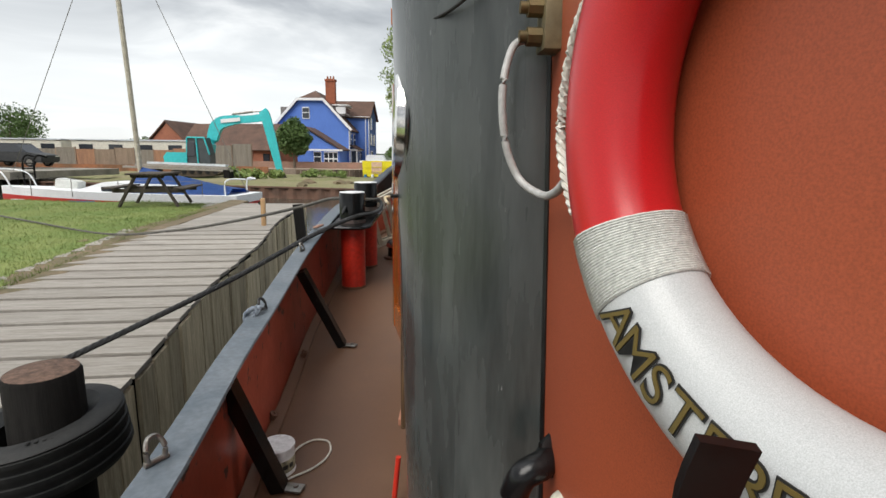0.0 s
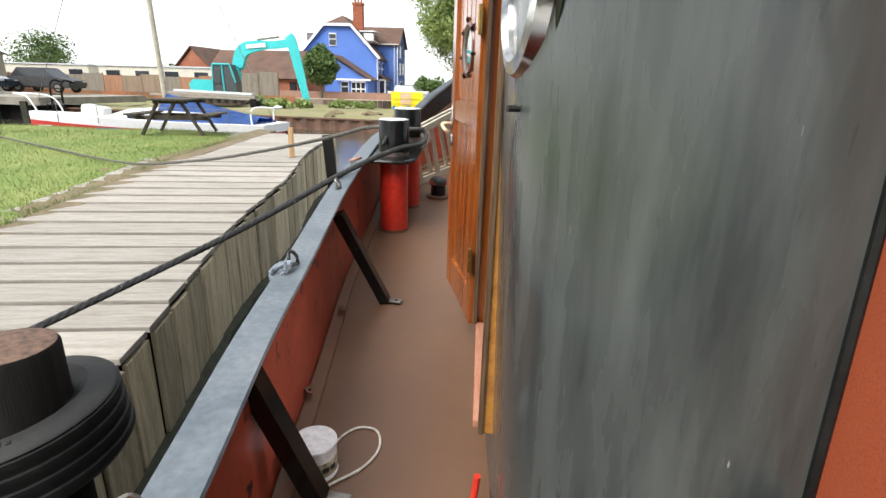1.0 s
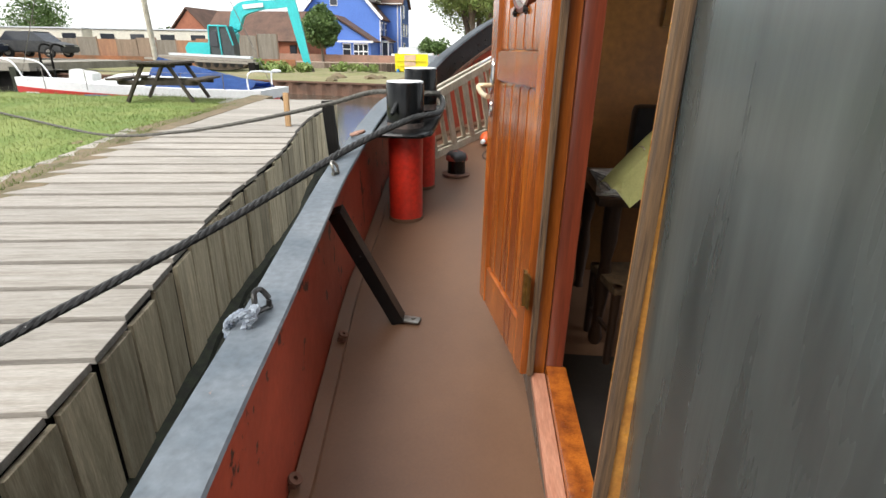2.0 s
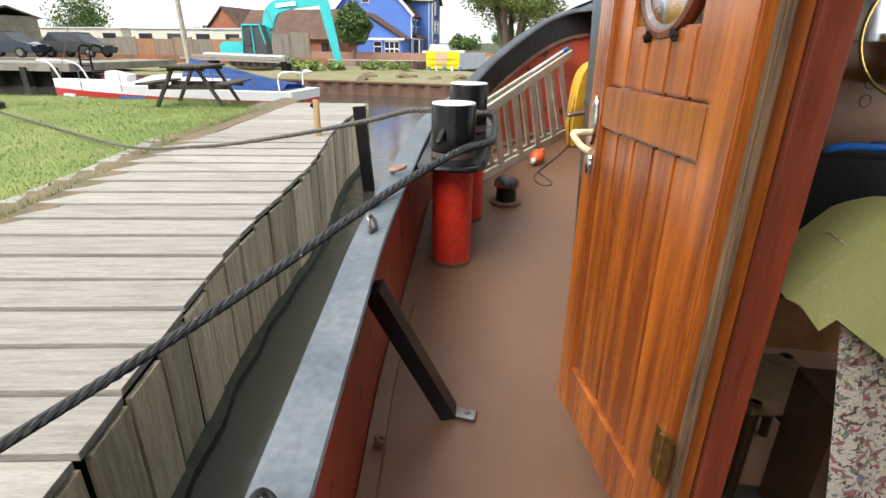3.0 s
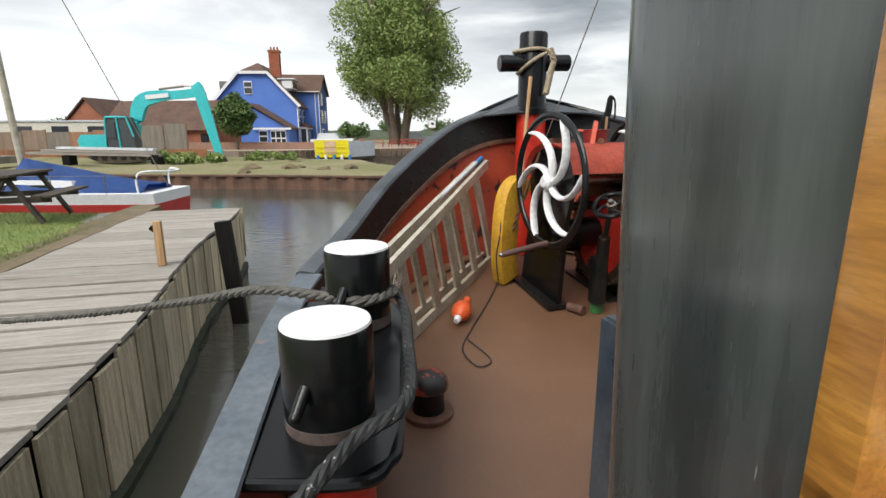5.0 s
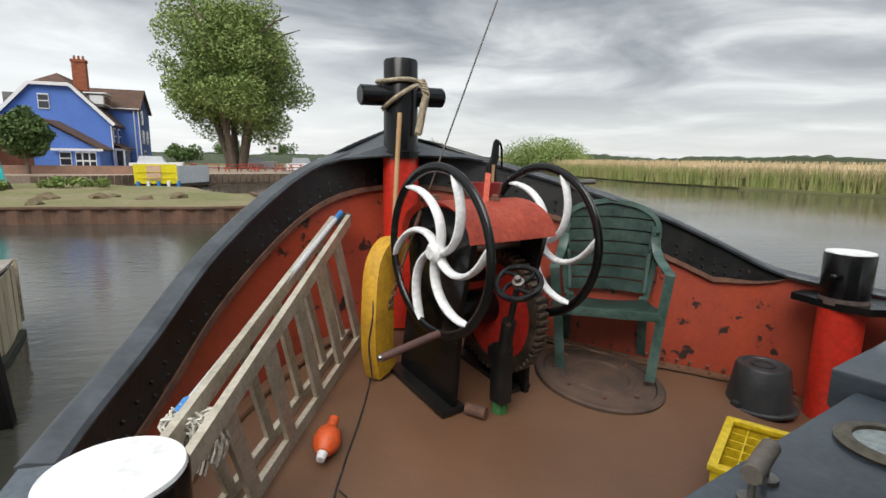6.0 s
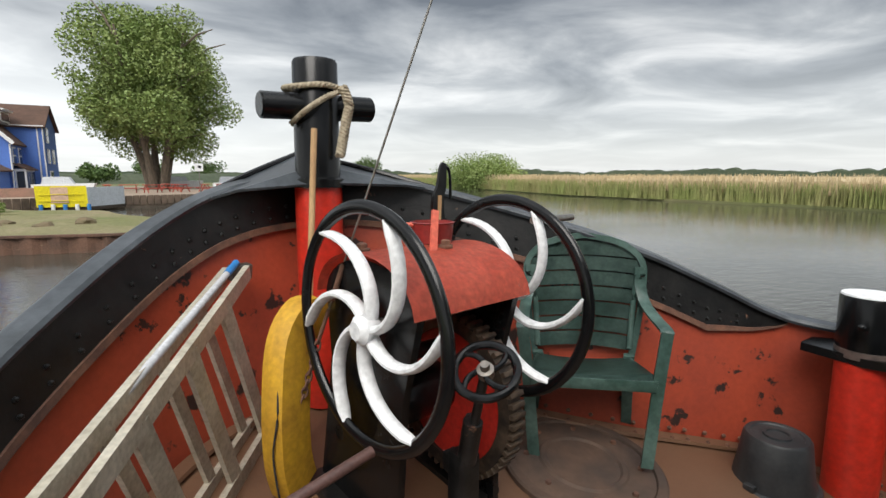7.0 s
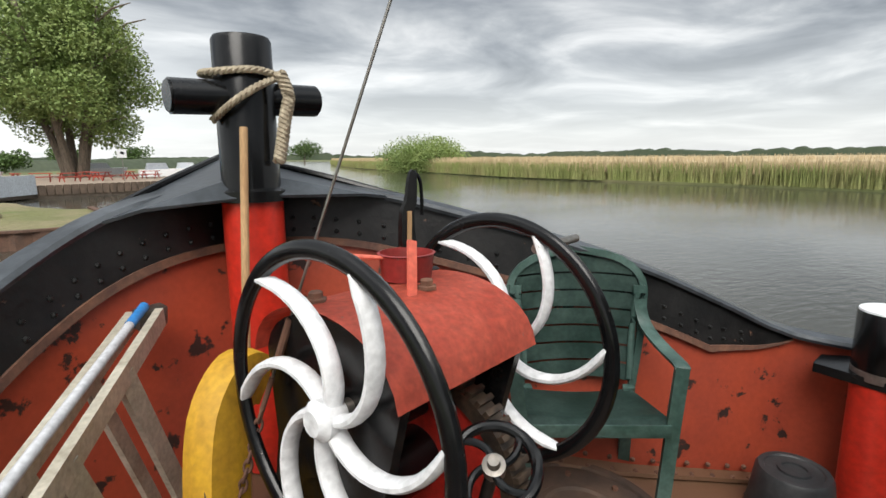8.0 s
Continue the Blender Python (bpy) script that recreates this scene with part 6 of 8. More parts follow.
lamp = thing("deck_lamp", (0.93, -0.30, 0.28), "black deck lamp elbow with a cloudy lens on the red wall", "lamp")
bm = BM(); tube(bm, [(0.06, 0.03, 0.02), (0.02, -0.04, 0.02), (-0.03, -0.06, 0.0), (-0.05, -0.05, -0.06)], 0.034, 24, 16); lathe(bm, [(0, 0.0), (0.052, 0.0), (0.056, 0.02), (0.04, 0.03), (0, 0.03)], 8, pose(0.05, 0.0, 0.02, 70, 0, 30)); part("elbow", bm, BLACK, lamp)
bm = BM(); lathe(bm, [(0.045, -0.02), (0.05, 0.0), (0.045, 0.02), (0.03, 0.026), (0, 0.03)], 24, pose(0.07, -0.13, -0.02, -10, -20, 0)); part("lens", bm, LENS, lamp, "cloudy lamp lens")
bm = BM(); lathe(bm, [(0.055, -0.06), (0.058, 0.005), (0.046, 0.012)], 24, pose(0.07, -0.13, -0.02, -10, -20, 0)); part("bezel", bm, BLACK, lamp)
hk = thing("black_hook", (0.995, -1.135, 0.782), "black metal bracket holding the lifebuoy", "bracket")
hk.scale = (1.2, 1.2, 1.2)
bm = BM(); sweep(bm, smooth_path([(0.20, 0.12, -0.27), (0.05, 0.08, -0.2), (-0.03, 0.05, -0.12), (-0.055, 0.05, -0.04), (-0.05, 0.04, 0.02)], 18), [(-0.02, -0.004), (0.02, -0.004), (0.02, 0.004), (-0.02, 0.004)], up=(0, 1, 0)); part("bracket", bm, BLACK, hk)

# ---- small things on the side deck ----
can = thing("paint_tin", (-0.055, 0.64, D(0.6)), "white tin with a label and lid standing on the deck", "tin")
bm = BM(); lathe(bm, [(0, 0), (0.078, 0), (0.08, 0.006), (0.076, 0.012), (0.076, 0.118), (0.08, 0.124), (0.078, 0.13), (0.07, 0.126), (0, 0.126)], 36); part("body", bm, WHITE, can)
bm = BM(); lathe(bm, [(0.0768, 0.018), (0.0775, 0.02), (0.0775, 0.075), (0.0768, 0.077)], 36); lb = part("paper_label", bm, mat("label_paper", (0.55, 0.52, 0.36), 0.7, 0, (0.12, 0.10, 0.06), 30, 0.9, 50, 0.05), can, "yellowed label")
for k in range(3):
    bm = BM()
    a = radians(-70 + 24 * k)
    box(bm, (0.0782 * math.cos(a), 0.0782 * math.sin(a), 0.048), (0.001, 0.024, 0.02), (0, 0, math.degrees(a)))
    part("print_bar", bm, INK_BLACK, lb, "dark printed bar")
cord = thing("white_cord_loop", (-0.06, 0.68, D(0.7) + 0.006), "loop of white cord beside the tin on the deck", "cord")
bm = BM(); tube(bm, [(0.05, -0.02, 0.0), (0.04, 0.11, 0.0), (0.10, 0.20, 0.0), (0.18, 0.19, 0.0), (0.21, 0.09, 0.0), (0.17, -0.02, 0.0), (0.07, -0.12, 0.0), (0.03, -0.17, 0.0)], 0.005, 70, 8); part("cord", bm, CORD_WHITE, cord)
ext = thing("red_rod_end", (0.50, 0.42, D(0.4)), "red painted rod standing against the cabin wall", "rod")
bm = BM(); rod(bm, (0, 0, 0), (0.02, 0, 0.22), 0.011, seg=12); part("rod", bm, RED_BRIGHT, ext)


def shackle(x, y, z, turn, material, name, label, size=1.0, pale=False):
    t = thing(name, (x, y, z), label, "shackle", turn=turn)
    bm = BM(); tube(bm, [(-0.028 * size, 0, 0), (-0.034 * size, 0, 0.05 * size), (-0.018 * size, 0.012, 0.09 * size), (0.018 * size, 0.015, 0.09 * size), (0.034 * size, 0, 0.05 * size), (0.028 * size, 0, 0)], 0.0075, 26, 8); part("bow", bm, material, t)
    bm = BM(); rod(bm, (-0.045 * size, 0, 0.006), (0.045 * size, 0, 0.006), 0.008, seg=8); part("pin", bm, material, t)
    if pale:
        bm = BM(); laid_rope(bm, [(-0.05, -0.03, 0.01), (-0.07, -0.02, 0.03), (-0.09, 0.02, -0.01), (-0.085, 0.0, -0.06), (-0.06, -0.03, 0.015), (-0.02, 0.0, 0.02)], 0.013, 60, 3, 0.04); part("rope_end", bm, mat("pale_frayed_rope", (0.30, 0.34, 0.38), 0.9, 0, (0.08, 0.10, 0.14), 25, 0.9, 90, 0.6), t, "pale frayed rope")
    return t


shackle(-0.24, 1.03, 0.235, 60, BLACK_WORN, "rail_shackle", "black shackle with frayed pale rope on the rail", 0.6, True)
shackle(-0.375, 2.19, 0.325, 75, STEEL, "rail_shackle", "grey iron eye standing on the rail", 0.6)
shackle(-0.075, -0.2, 0.185, 60, STEEL, "rail_shackle", "grey iron eye standing on the rail", 0.75)
sh = thing("rusty_ring", (-0.415, 2.80, 0.41), "rusty pinkish ring lying on the rail", "ring")
bm = BM(); sweep(bm, [Vector((0.036 * math.cos(2 * math.pi * i / 24), 0.036 * math.sin(2 * math.pi * i / 24), 0.014 + 0.01 * math.cos(2 * math.pi * i / 24))) for i in range(24)], disc(0.010, 8), closed=True); part("ring", bm, mat("rusty_pink_iron", (0.34, 0.20, 0.15), 0.8, 0, (0.2, 0.11, 0.08), 20, 0.8, 60, 0.3), sh)
for q in ((-0.24, 1.05), (-0.30, 1.83)):
    e_ = thing("deck_eye", (q[0] + 0.025, q[1], D(q[1])), "small iron eye at the foot of the bulwark", "eye")
    bm = BM(); lathe(bm, [(0.008, -0.006), (0.022, -0.006), (0.022, 0.006), (0.008, 0.006), (0.008, -0.006)], 16, pose(0, 0, 0.05, 0, 30, 0)); box(bm, (-0.01, 0, 0.02), (0.03, 0.03, 0.04)); part("eye", bm, RUST, e_)

# ---- mooring ropes ----
r1 = thing("mooring_rope", (-0.1, 3.0, 0.5), "black braided mooring rope from the bollards to the jetty", "rope")
O = Vector((-0.1, 3.0, 0.5))
path = [(-2.25, -0.72, -0.45), (-1.577, 0.47, -0.17), (-0.85, 1.71, 0.14), (-0.40, 2.47, 0.385), (-0.14, 2.93, 0.49), (0.0, 3.11, 0.51), (0.005, 3.5, 0.50), (-0.005, 3.72, 0.525), (-0.04, 3.86, 0.55), (-0.11, 3.93, 0.565), (-0.22, 3.93, 0.57), (-0.31, 3.82, 0.57)]
bm = BM(); laid_rope(bm, [Vector(p) - O for p in path], 0.018, 420, 4, 0.16, 6); part("rope", bm, ROPE_DARK, r1)
r2 = thing("mooring_rope", (-0.3, 4.0, 0.6), "grey mooring rope from the second bollard to the bank", "rope")
O = Vector((-0.3, 4.0, 0.6))
path = [(-0.04, 3.78, 0.58), (-0.15, 3.655, 0.585), (-0.30, 3.74, 0.58), (-0.57, 3.88, 0.565), (-0.95, 4.09, 0.455), (-1.8, 4.54, 0.245), (-2.9, 5.12, 0.02), (-4.4, 5.92, -0.18), (-6.4, 6.98, -0.165), (-8.2, 7.94, -0.13), (-9.25, 8.5, -0.10)]
bm = BM(); laid_rope(bm, [Vector(p) - O for p in path], 0.019, 360, 3, 0.12, 6); part("rope", bm, ROPE_GREY, r2)

# ---- jetty posts, tyre, picnic table ----
def tyre(t, R, r, w, z, tilt=(0, 0, 0)):
    m = pose(0, 0, z, *tilt)
    bm = BM()
    prof = [(R - 2 * r, -w * 0.36), (R - r * 1.2, -w * 0.5), (R - r * 0.35, -w * 0.47), (R - r * 0.05, -w * 0.36)]
    for k in range(4):
        a = -w * 0.30 + k * w * 0.2
        prof += [(R, a - w * 0.03), (R, a + w * 0.06), (R - 0.008, a + w * 0.07), (R - 0.008, a + w * 0.12)]
    prof += [(R - r * 0.05, w * 0.40), (R - r * 0.35, w * 0.47), (R - r * 1.2, w * 0.5), (R - 2 * r, w * 0.36), (R - 2 * r + 0.02, 0.0), (R - 2 * r, -w * 0.36)]
    lathe(bm, prof, 64, m)
    return part("tyre", bm, RUBBER, t, "worn black rubber tyre")


stump = thing("mooring_post", (-0.90, 0.42, WATER_Z), "tarred round timber mooring post ringed by a tyre", "post")
bm = BM(); lathe(bm, [(0.14, 0), (0.133, 0.145 - WATER_Z), (0.125, 0.16 - WATER_Z)], 28); part("post", bm, TIMBER_DARK, stump)
bm = BM()
lathe(bm, [(0.126, 0.159 - WATER_Z), (0.09, 0.163 - WATER_Z), (0, 0.165 - WATER_Z)], 28); part("cut_top", bm, TIMBER_END, stump, "sawn brown post top")
ty = thing("tyre_fender", (-0.92, 0.42, -0.13), "old car tyre fender slung round the mooring post", "tyre")
tw = tyre(ty, 0.295, 0.07, 0.24, -0.02, (4, -6, 0))
for k in range(4):
    # raised size marking on the sidewall
    bm = BM(); a = radians(-62 + 6 * k); box(bm, (0.235 * math.cos(a), 0.235 * math.sin(a), 0.101), (0.022, 0.012, 0.004), (4, -6, math.degrees(a)), 0.001); part("moulded_mark", bm, RUBBER, tw)
tg = thing("tyre_fender", (-9.4, 8.55, J(8) + 0.08), "old tyre lying on the grass round a short post", "tyre")
tyre(tg, 0.42, 0.10, 0.18, 0.0)
bm = BM(); rod(bm, (0, 0, -0.1), (0, 0, 0.30), 0.10, seg=18); part("short_post", bm, TIMBER_DARK, tg)
mp2 = thing("mooring_pile", (-2.33, 8.5, WATER_Z), "black square timber pile beside the jetty", "post", turn=10)
bm = BM(); sweep(bm, [(0.12, 0, -0.3), (-0.32 + 0.3, 0.1, 0.05 - WATER_Z)], [(-0.09, -0.09), (0.09, -0.09), (0.09, 0.09), (-0.09, 0.09)], up=(0, 1, 0)); part("timber", bm, TIMBER_DARK, mp2)
wp = thing("wooden_post", (-2.63, 7.45, J(7.4)), "new pale square wooden post on the jetty", "post", turn=10)
bm = BM(); box(bm, (0, 0, 0.24), (0.075, 0.075, 0.48), bevel=0.006); part("post", bm, TIMBER_NEW, wp)
bm = BM(); box(bm, (-0.05, 0, 0.40), (0.06, 0.05, 0.05), (0, 40, 0), 0.01); part("dark_block", bm, TIMBER_DARK, wp)


def picnic_table(x, y, z, turn):
    t = thing("picnic_table", (x, y, z), "dark weathered wooden picnic table with attached benches on grass", "picnic table", turn=turn)
    for k in range(5):
        bm = BM(); box(bm, (0, -0.30 + 0.15 * k, 0.74), (1.55, 0.14, 0.04), bevel=0.006); part("top_plank", bm, TABLE_WOOD, t)
    for s in (-1, 1):
        for k in range(2):
            bm = BM(); box(bm, (0, s * (0.66 + 0.14 * k), 0.43), (1.55, 0.13, 0.04), bevel=0.006); part("bench_plank", bm, TABLE_WOOD, t)
    for e in (-0.55, 0.55):
        for s in (-1, 1):
            bm = BM(); sweep(bm, [(e, s * 0.22, 0.72), (e, s * 0.62, 0.0)], [(-0.025, -0.05), (0.025, -0.05), (0.025, 0.05), (-0.025, 0.05)], up=(1, 0, 0)); part("leg", bm, TABLE_WOOD, t)
        bm = BM(); box(bm, (e + 0.05, 0, 0.36), (0.04, 1.5, 0.09), bevel=0.005); part("cross_rail", bm, TABLE_WOOD, t)
        bm = BM(); box(bm, (e + 0.05, 0, 0.69), (0.04, 0.7, 0.07), bevel=0.005); part("top_rail", bm, TABLE_WOOD, t)


picnic_table(-6.35, 10.55, J(8) + 0.03, 103)

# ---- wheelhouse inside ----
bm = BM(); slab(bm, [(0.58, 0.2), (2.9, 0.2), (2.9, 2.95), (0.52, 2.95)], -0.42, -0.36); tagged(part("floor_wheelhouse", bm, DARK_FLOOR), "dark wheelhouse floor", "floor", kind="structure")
for nm, c, s, lab in (("wall_inner_fore", (1.7, 2.62, 0.8), (2.4, 0.03, 2.4), "polished brown wood panelled bulkhead"), ("wall_inner_starboard", (2.9, 1.4, 0.0), (0.04, 2.9, 0.8), "brown wood panelled side wall"), ("wall_starboard_upper", (2.9, 1.4, 1.75), (0.04, 2.9, 0.5), "brown wood panel above the side windows"), ("wall_starboard_post", (2.9, 0.35, 0.95), (0.04, 0.7, 1.1), "brown wood panel beside the side windows"), ("wall_starboard_fore", (2.9, 2.6, 0.95), (0.04, 0.5, 1.1), "brown wood panel beside the side windows"), ("wall_inner_aft", (1.75, 0.25, 0.8), (2.3, 0.03, 2.4), "brown wood panelled aft wall")):
    bm = BM(); box(bm, c, s); tagged(part(nm, bm, PANEL_WOOD), lab, "wall", kind="structure")
# unseen area lamp added in the starboard gap to brighten the wheelhouse
fill_in = new("wheelhouse_fill", bpy.data.lights.new("wheelhouse_fill", "AREA"))
fill_in.data.shape, fill_in.data.size, fill_in.data.size_y, fill_in.data.energy, fill_in.data.color = "RECTANGLE", 1.6, 1.0, 18.0, (0.96, 0.97, 1.0)
fill_in.matrix_world = look((2.86, 1.5, 0.95), (1.2, 1.7, 0.5))
desk = thing("chart_table", (1.25, 2.2, -0.36), "dark wooden table against the bulkhead", "table")
bm = BM(); box(bm, (0, 0, 0.68), (0.95, 0.6, 0.035), bevel=0.006); part("tabletop", bm, DARK_WOOD, desk)
for x in (-0.40, 0.40):
    for y in (-0.24, 0.24):
        bm = BM(); lathe(bm, [(0.02, 0), (0.032, 0.04), (0.02, 0.10), (0.035, 0.3), (0.022, 0.42), (0.035, 0.5), (0.035, 0.66)], 14, Matrix.Translation((x, y, 0))); part("leg", bm, DARK_WOOD, desk)
for k in range(5):
    pp = thing("magazine", (0.90 + 0.01 * k, 2.06 + 0.02 * k, 0.338 + 0.009 * k), "loose printed magazine on the dark table", "magazine", "magazines on the table", turn=8 * k - 12)
    bm = BM(); box(bm, (0, 0, 0.004), (0.21, 0.28, 0.008)); part("paper", bm, PAPER, pp)
bag = thing("black_case", (1.20, 2.22, 0.338), "black leather hard case on the table", "case", turn=-6)
bm = BM(); box(bm, (0, 0, 0.165), (0.50, 0.15, 0.33), bevel=0.03); part("body", bm, BLACK_BAG, bag)
bm = BM(); tube(bm, [(-0.09, 0, 0.30), (-0.08, 0, 0.345), (0.08, 0, 0.345), (0.09, 0, 0.30)], 0.012, 20); part("handle", bm, BLUE_CASE, bag, "blue carrying handle")
bm = BM(); box(bm, (0.17, -0.075, 0.17), (0.11, 0.02, 0.2), bevel=0.01); part("pocket", bm, mat("grey_pocket", (0.12, 0.13, 0.14), 0.5, 0, None, 8, 0.5, 50, 0.1), bag, "grey pocket")
bc = thing("blue_case", (1.58, 2.36, 0.338), "bright blue plastic tool case on the table", "case", turn=-6)
bm = BM(); box(bm, (0, 0, 0.17), (0.48, 0.14, 0.34), bevel=0.02); part("body", bm, BLUE_CASE, bc)
bm = BM(); tube(bm, [(-0.14, 0, 0.33), (-0.11, 0, 0.43), (0.05, 0, 0.43), (0.08, 0, 0.33)], 0.017, 20); part("handle", bm, BLUE_CASE, bc)
cs = thing("covered_chair", (1.15, 1.70, -0.36), "chair draped in floral fabric with a green cloth over it", "chair", turn=0)


def draped(name, u0, u1, low, top, material, label, back, fold, front):
    """A cloth hung over the chair's back: low and top edges as functions of the place across it."""
    bm = BM()
    rows = []
    for i in range(41):
        u = u0 + (u1 - u0) * i / 40
        row = []
        for j in range(25):
            v = j / 24
            if v < 0.78:
                f = v / 0.78
                z = low(u) + (top(u) - low(u)) * f
                y = front - 0.05 * (1 - f) + fold * math.sin(u * 31 + f * 2.5) * (1 - f * 0.7)
            else:
                f = (v - 0.78) / 0.22
                z = top(u) + 0.012 * math.sin(f * 3.14) - 0.05 * f * f
                y = front + back * f
            x = u + (0.19 * (top(u) - z) * max(0.0, 1 - (u - u0) / 0.5) if material is FLORAL else 0.0)
            row.append(bm.verts.new((x, y, z)))
        rows.append(row)
    for a, b in zip(rows, rows[1:]):
        for j in range(24):
            bm.faces.new((a[j], a[j + 1], b[j + 1], b[j]))
    bmesh.ops.solidify(bm, geom=bm.faces[:], thickness=0.005)
    return part(name, bm, material, cs, label)


def cloth_top(u):
    if u < -0.24:
        return 1.05 - 1.05 * (-0.24 - u) - 0.9 * (-0.24 - u) ** 2
    return 1.05 - 0.62 * (u + 0.24) + 0.1 * (u + 0.24) ** 2 - 0.012 * math.sin(u * 20)


draped("floral_cover", -0.335, 0.62, lambda u: 0.02, lambda u: 0.95 - 0.62 * max(0.0, u + 0.2), FLORAL, "cream fabric with small pink flowers", 0.16, 0.014, -0.135)
draped("green_cloth", -0.425, 0.66, lambda u: (0.78 - 0.69 * (u + 0.305)) if u > -0.355 else 0.76 + 1.1 * (-0.355 - u), cloth_top, GREEN_CLOTH, "olive green cloth", 0.22, 0.006, -0.155)
bm = BM(); slab(bm, [(-0.20, -0.10), (0.62, -0.10), (0.62, 0.10), (-0.20, 0.10)], 0.04, 0.5); part("chair_frame", bm, DARK_WOOD, cs)
st = thing("rush_stool", (0.98, 1.95, -0.36), "low dark wooden stool with a rush seat", "stool", turn=10)
bm = BM(); box(bm, (0, 0, 0.34), (0.30, 0.28, 0.04), bevel=0.015); part("seat", bm, RUSH, st)
for x in (-0.13, 0.13):
    for y in (-0.12, 0.12):
        bm = BM(); rod(bm, (x, y, 0), (x, y, 0.36), 0.016, 0.02, 12); part("leg", bm, DARK_WOOD, st)
for x in (-0.13, 0.13):
    bm = BM(); rod(bm, (x, -0.12, 0.14), (x, 0.12, 0.14), 0.011, seg=8); part("stretcher", bm, DARK_WOOD, st)
ol = thing("oil_lamp", (1.48, 2.52, 0.845), "polished brass oil lamp hung on the panelled bulkhead", "lamp")
bm = BM(); lathe(bm, [(0, 0), (0.07, 0.005), (0.105, 0.03), (0.105, 0.07), (0.055, 0.09), (0.028, 0.09), (0.028, 0.12), (0.045, 0.125), (0.045, 0.16), (0.02, 0.165)], 30); part("reservoir", bm, BRASS, ol)
bm = BM(); lathe(bm, [(0.03, 0.16), (0.042, 0.20), (0.04, 0.24), (0.026, 0.30), (0.024, 0.38)], 24); part("chimney_glass", bm, GLASS, ol, "glass lamp chimney")
bm = BM(); sweep(bm, [Vector((0.225 * math.cos(2 * math.pi * i / 40), -0.02, 0.19 + 0.225 * math.sin(2 * math.pi * i / 40))) for i in range(40)], disc(0.006, 8), closed=True, up=(0, 1, 0)); part("hoop", bm, BRASS, ol, "brass hoop")
bm = BM(); box(bm, (0, 0.06, 0.12), (0.04, 0.09, 0.04), bevel=0.006); part("wall_arm", bm, BRASS, ol)
pm = thing("wall_mirror", (1.29, 2.598, 1.125), "small silvered mirror on the wood panelling", "mirror")
bm = BM(); box(bm, (0, 0, 0), (0.34, 0.012, 0.26), bevel=0.004); part("mirror_glass", bm, MIRROR, pm)
sp = thing("eyeglasses", (1.33, 2.50, 0.83), "pair of reading glasses hung on a cord", "glasses")
bm = BM()
for q in (-0.02, 0.025):
    sweep(bm, [Vector((0.018 * math.cos(2 * math.pi * i / 20), 0, q * 1.4 + 0.022 * math.sin(2 * math.pi * i / 20))) for i in range(20)], disc(0.002, 5), closed=True, up=(0, 1, 0))
rod(bm, (0, 0, 0.05), (0.03, 0.0, 0.12), 0.002, seg=5)
part("rims", bm, INK_BLACK, sp)


# ---- far things: foliage ----
def leaf_cloud(name, clumps, count, size, material, parent=None, seed=1, flat=1.0):
    """Many small leaf faces in clumps of (centre, radii)."""
    rnd = random.Random(seed)
    verts, faces = [], []
    vol = [r[0] * r[1] * r[2] for _, r in clumps]
    tot = sum(vol)
    for (c, r), v in zip(clumps, vol):
        for _ in range(int(count * v / tot)):
            d = Vector((rnd.gauss(0, 1), rnd.gauss(0, 1), rnd.gauss(0, 1))).normalized()
            k = rnd.random() ** 0.4
            p = Vector(c) + Vector((d.x * r[0], d.y * r[1], d.z * r[2])) * k
            a = Vector((rnd.gauss(0, 1), rnd.gauss(0, 1), rnd.gauss(0, 0.7))).normalized()
            b = a.cross(Vector((rnd.gauss(0, 1), rnd.gauss(0, 1), rnd.gauss(0, 1)))).normalized()
            s = size * (0.6 + 0.8 * rnd.random())
            i = len(verts)
            verts += [p - a * s * 0.5, p + b * s * 0.32, p + a * s * 0.5, p - b * s * 0.32]
            faces.append((i, i + 1, i + 2, i + 3))
    me = bpy.data.meshes.new(name)
    me.from_pydata([tuple(v) for v in verts], [], faces)
    me.materials.append(material)
    ob = new(name, me)
    if parent:
        ob.parent = parent
    return ob


def clumps_in(rnd, n, c, r, cr):
    out = []
    for _ in range(n):
        d = Vector((rnd.gauss(0, 1), rnd.gauss(0, 1), rnd.gauss(0, 1))).normalized() * (0.45 + 0.55 * rnd.random())
        k = cr * (0.6 + 0.7 * rnd.random())
        out.append(((c[0] + d.x * r[0], c[1] + d.y * r[1], c[2] + d.z * r[2]), (k, k, k * 0.75)))
    return out


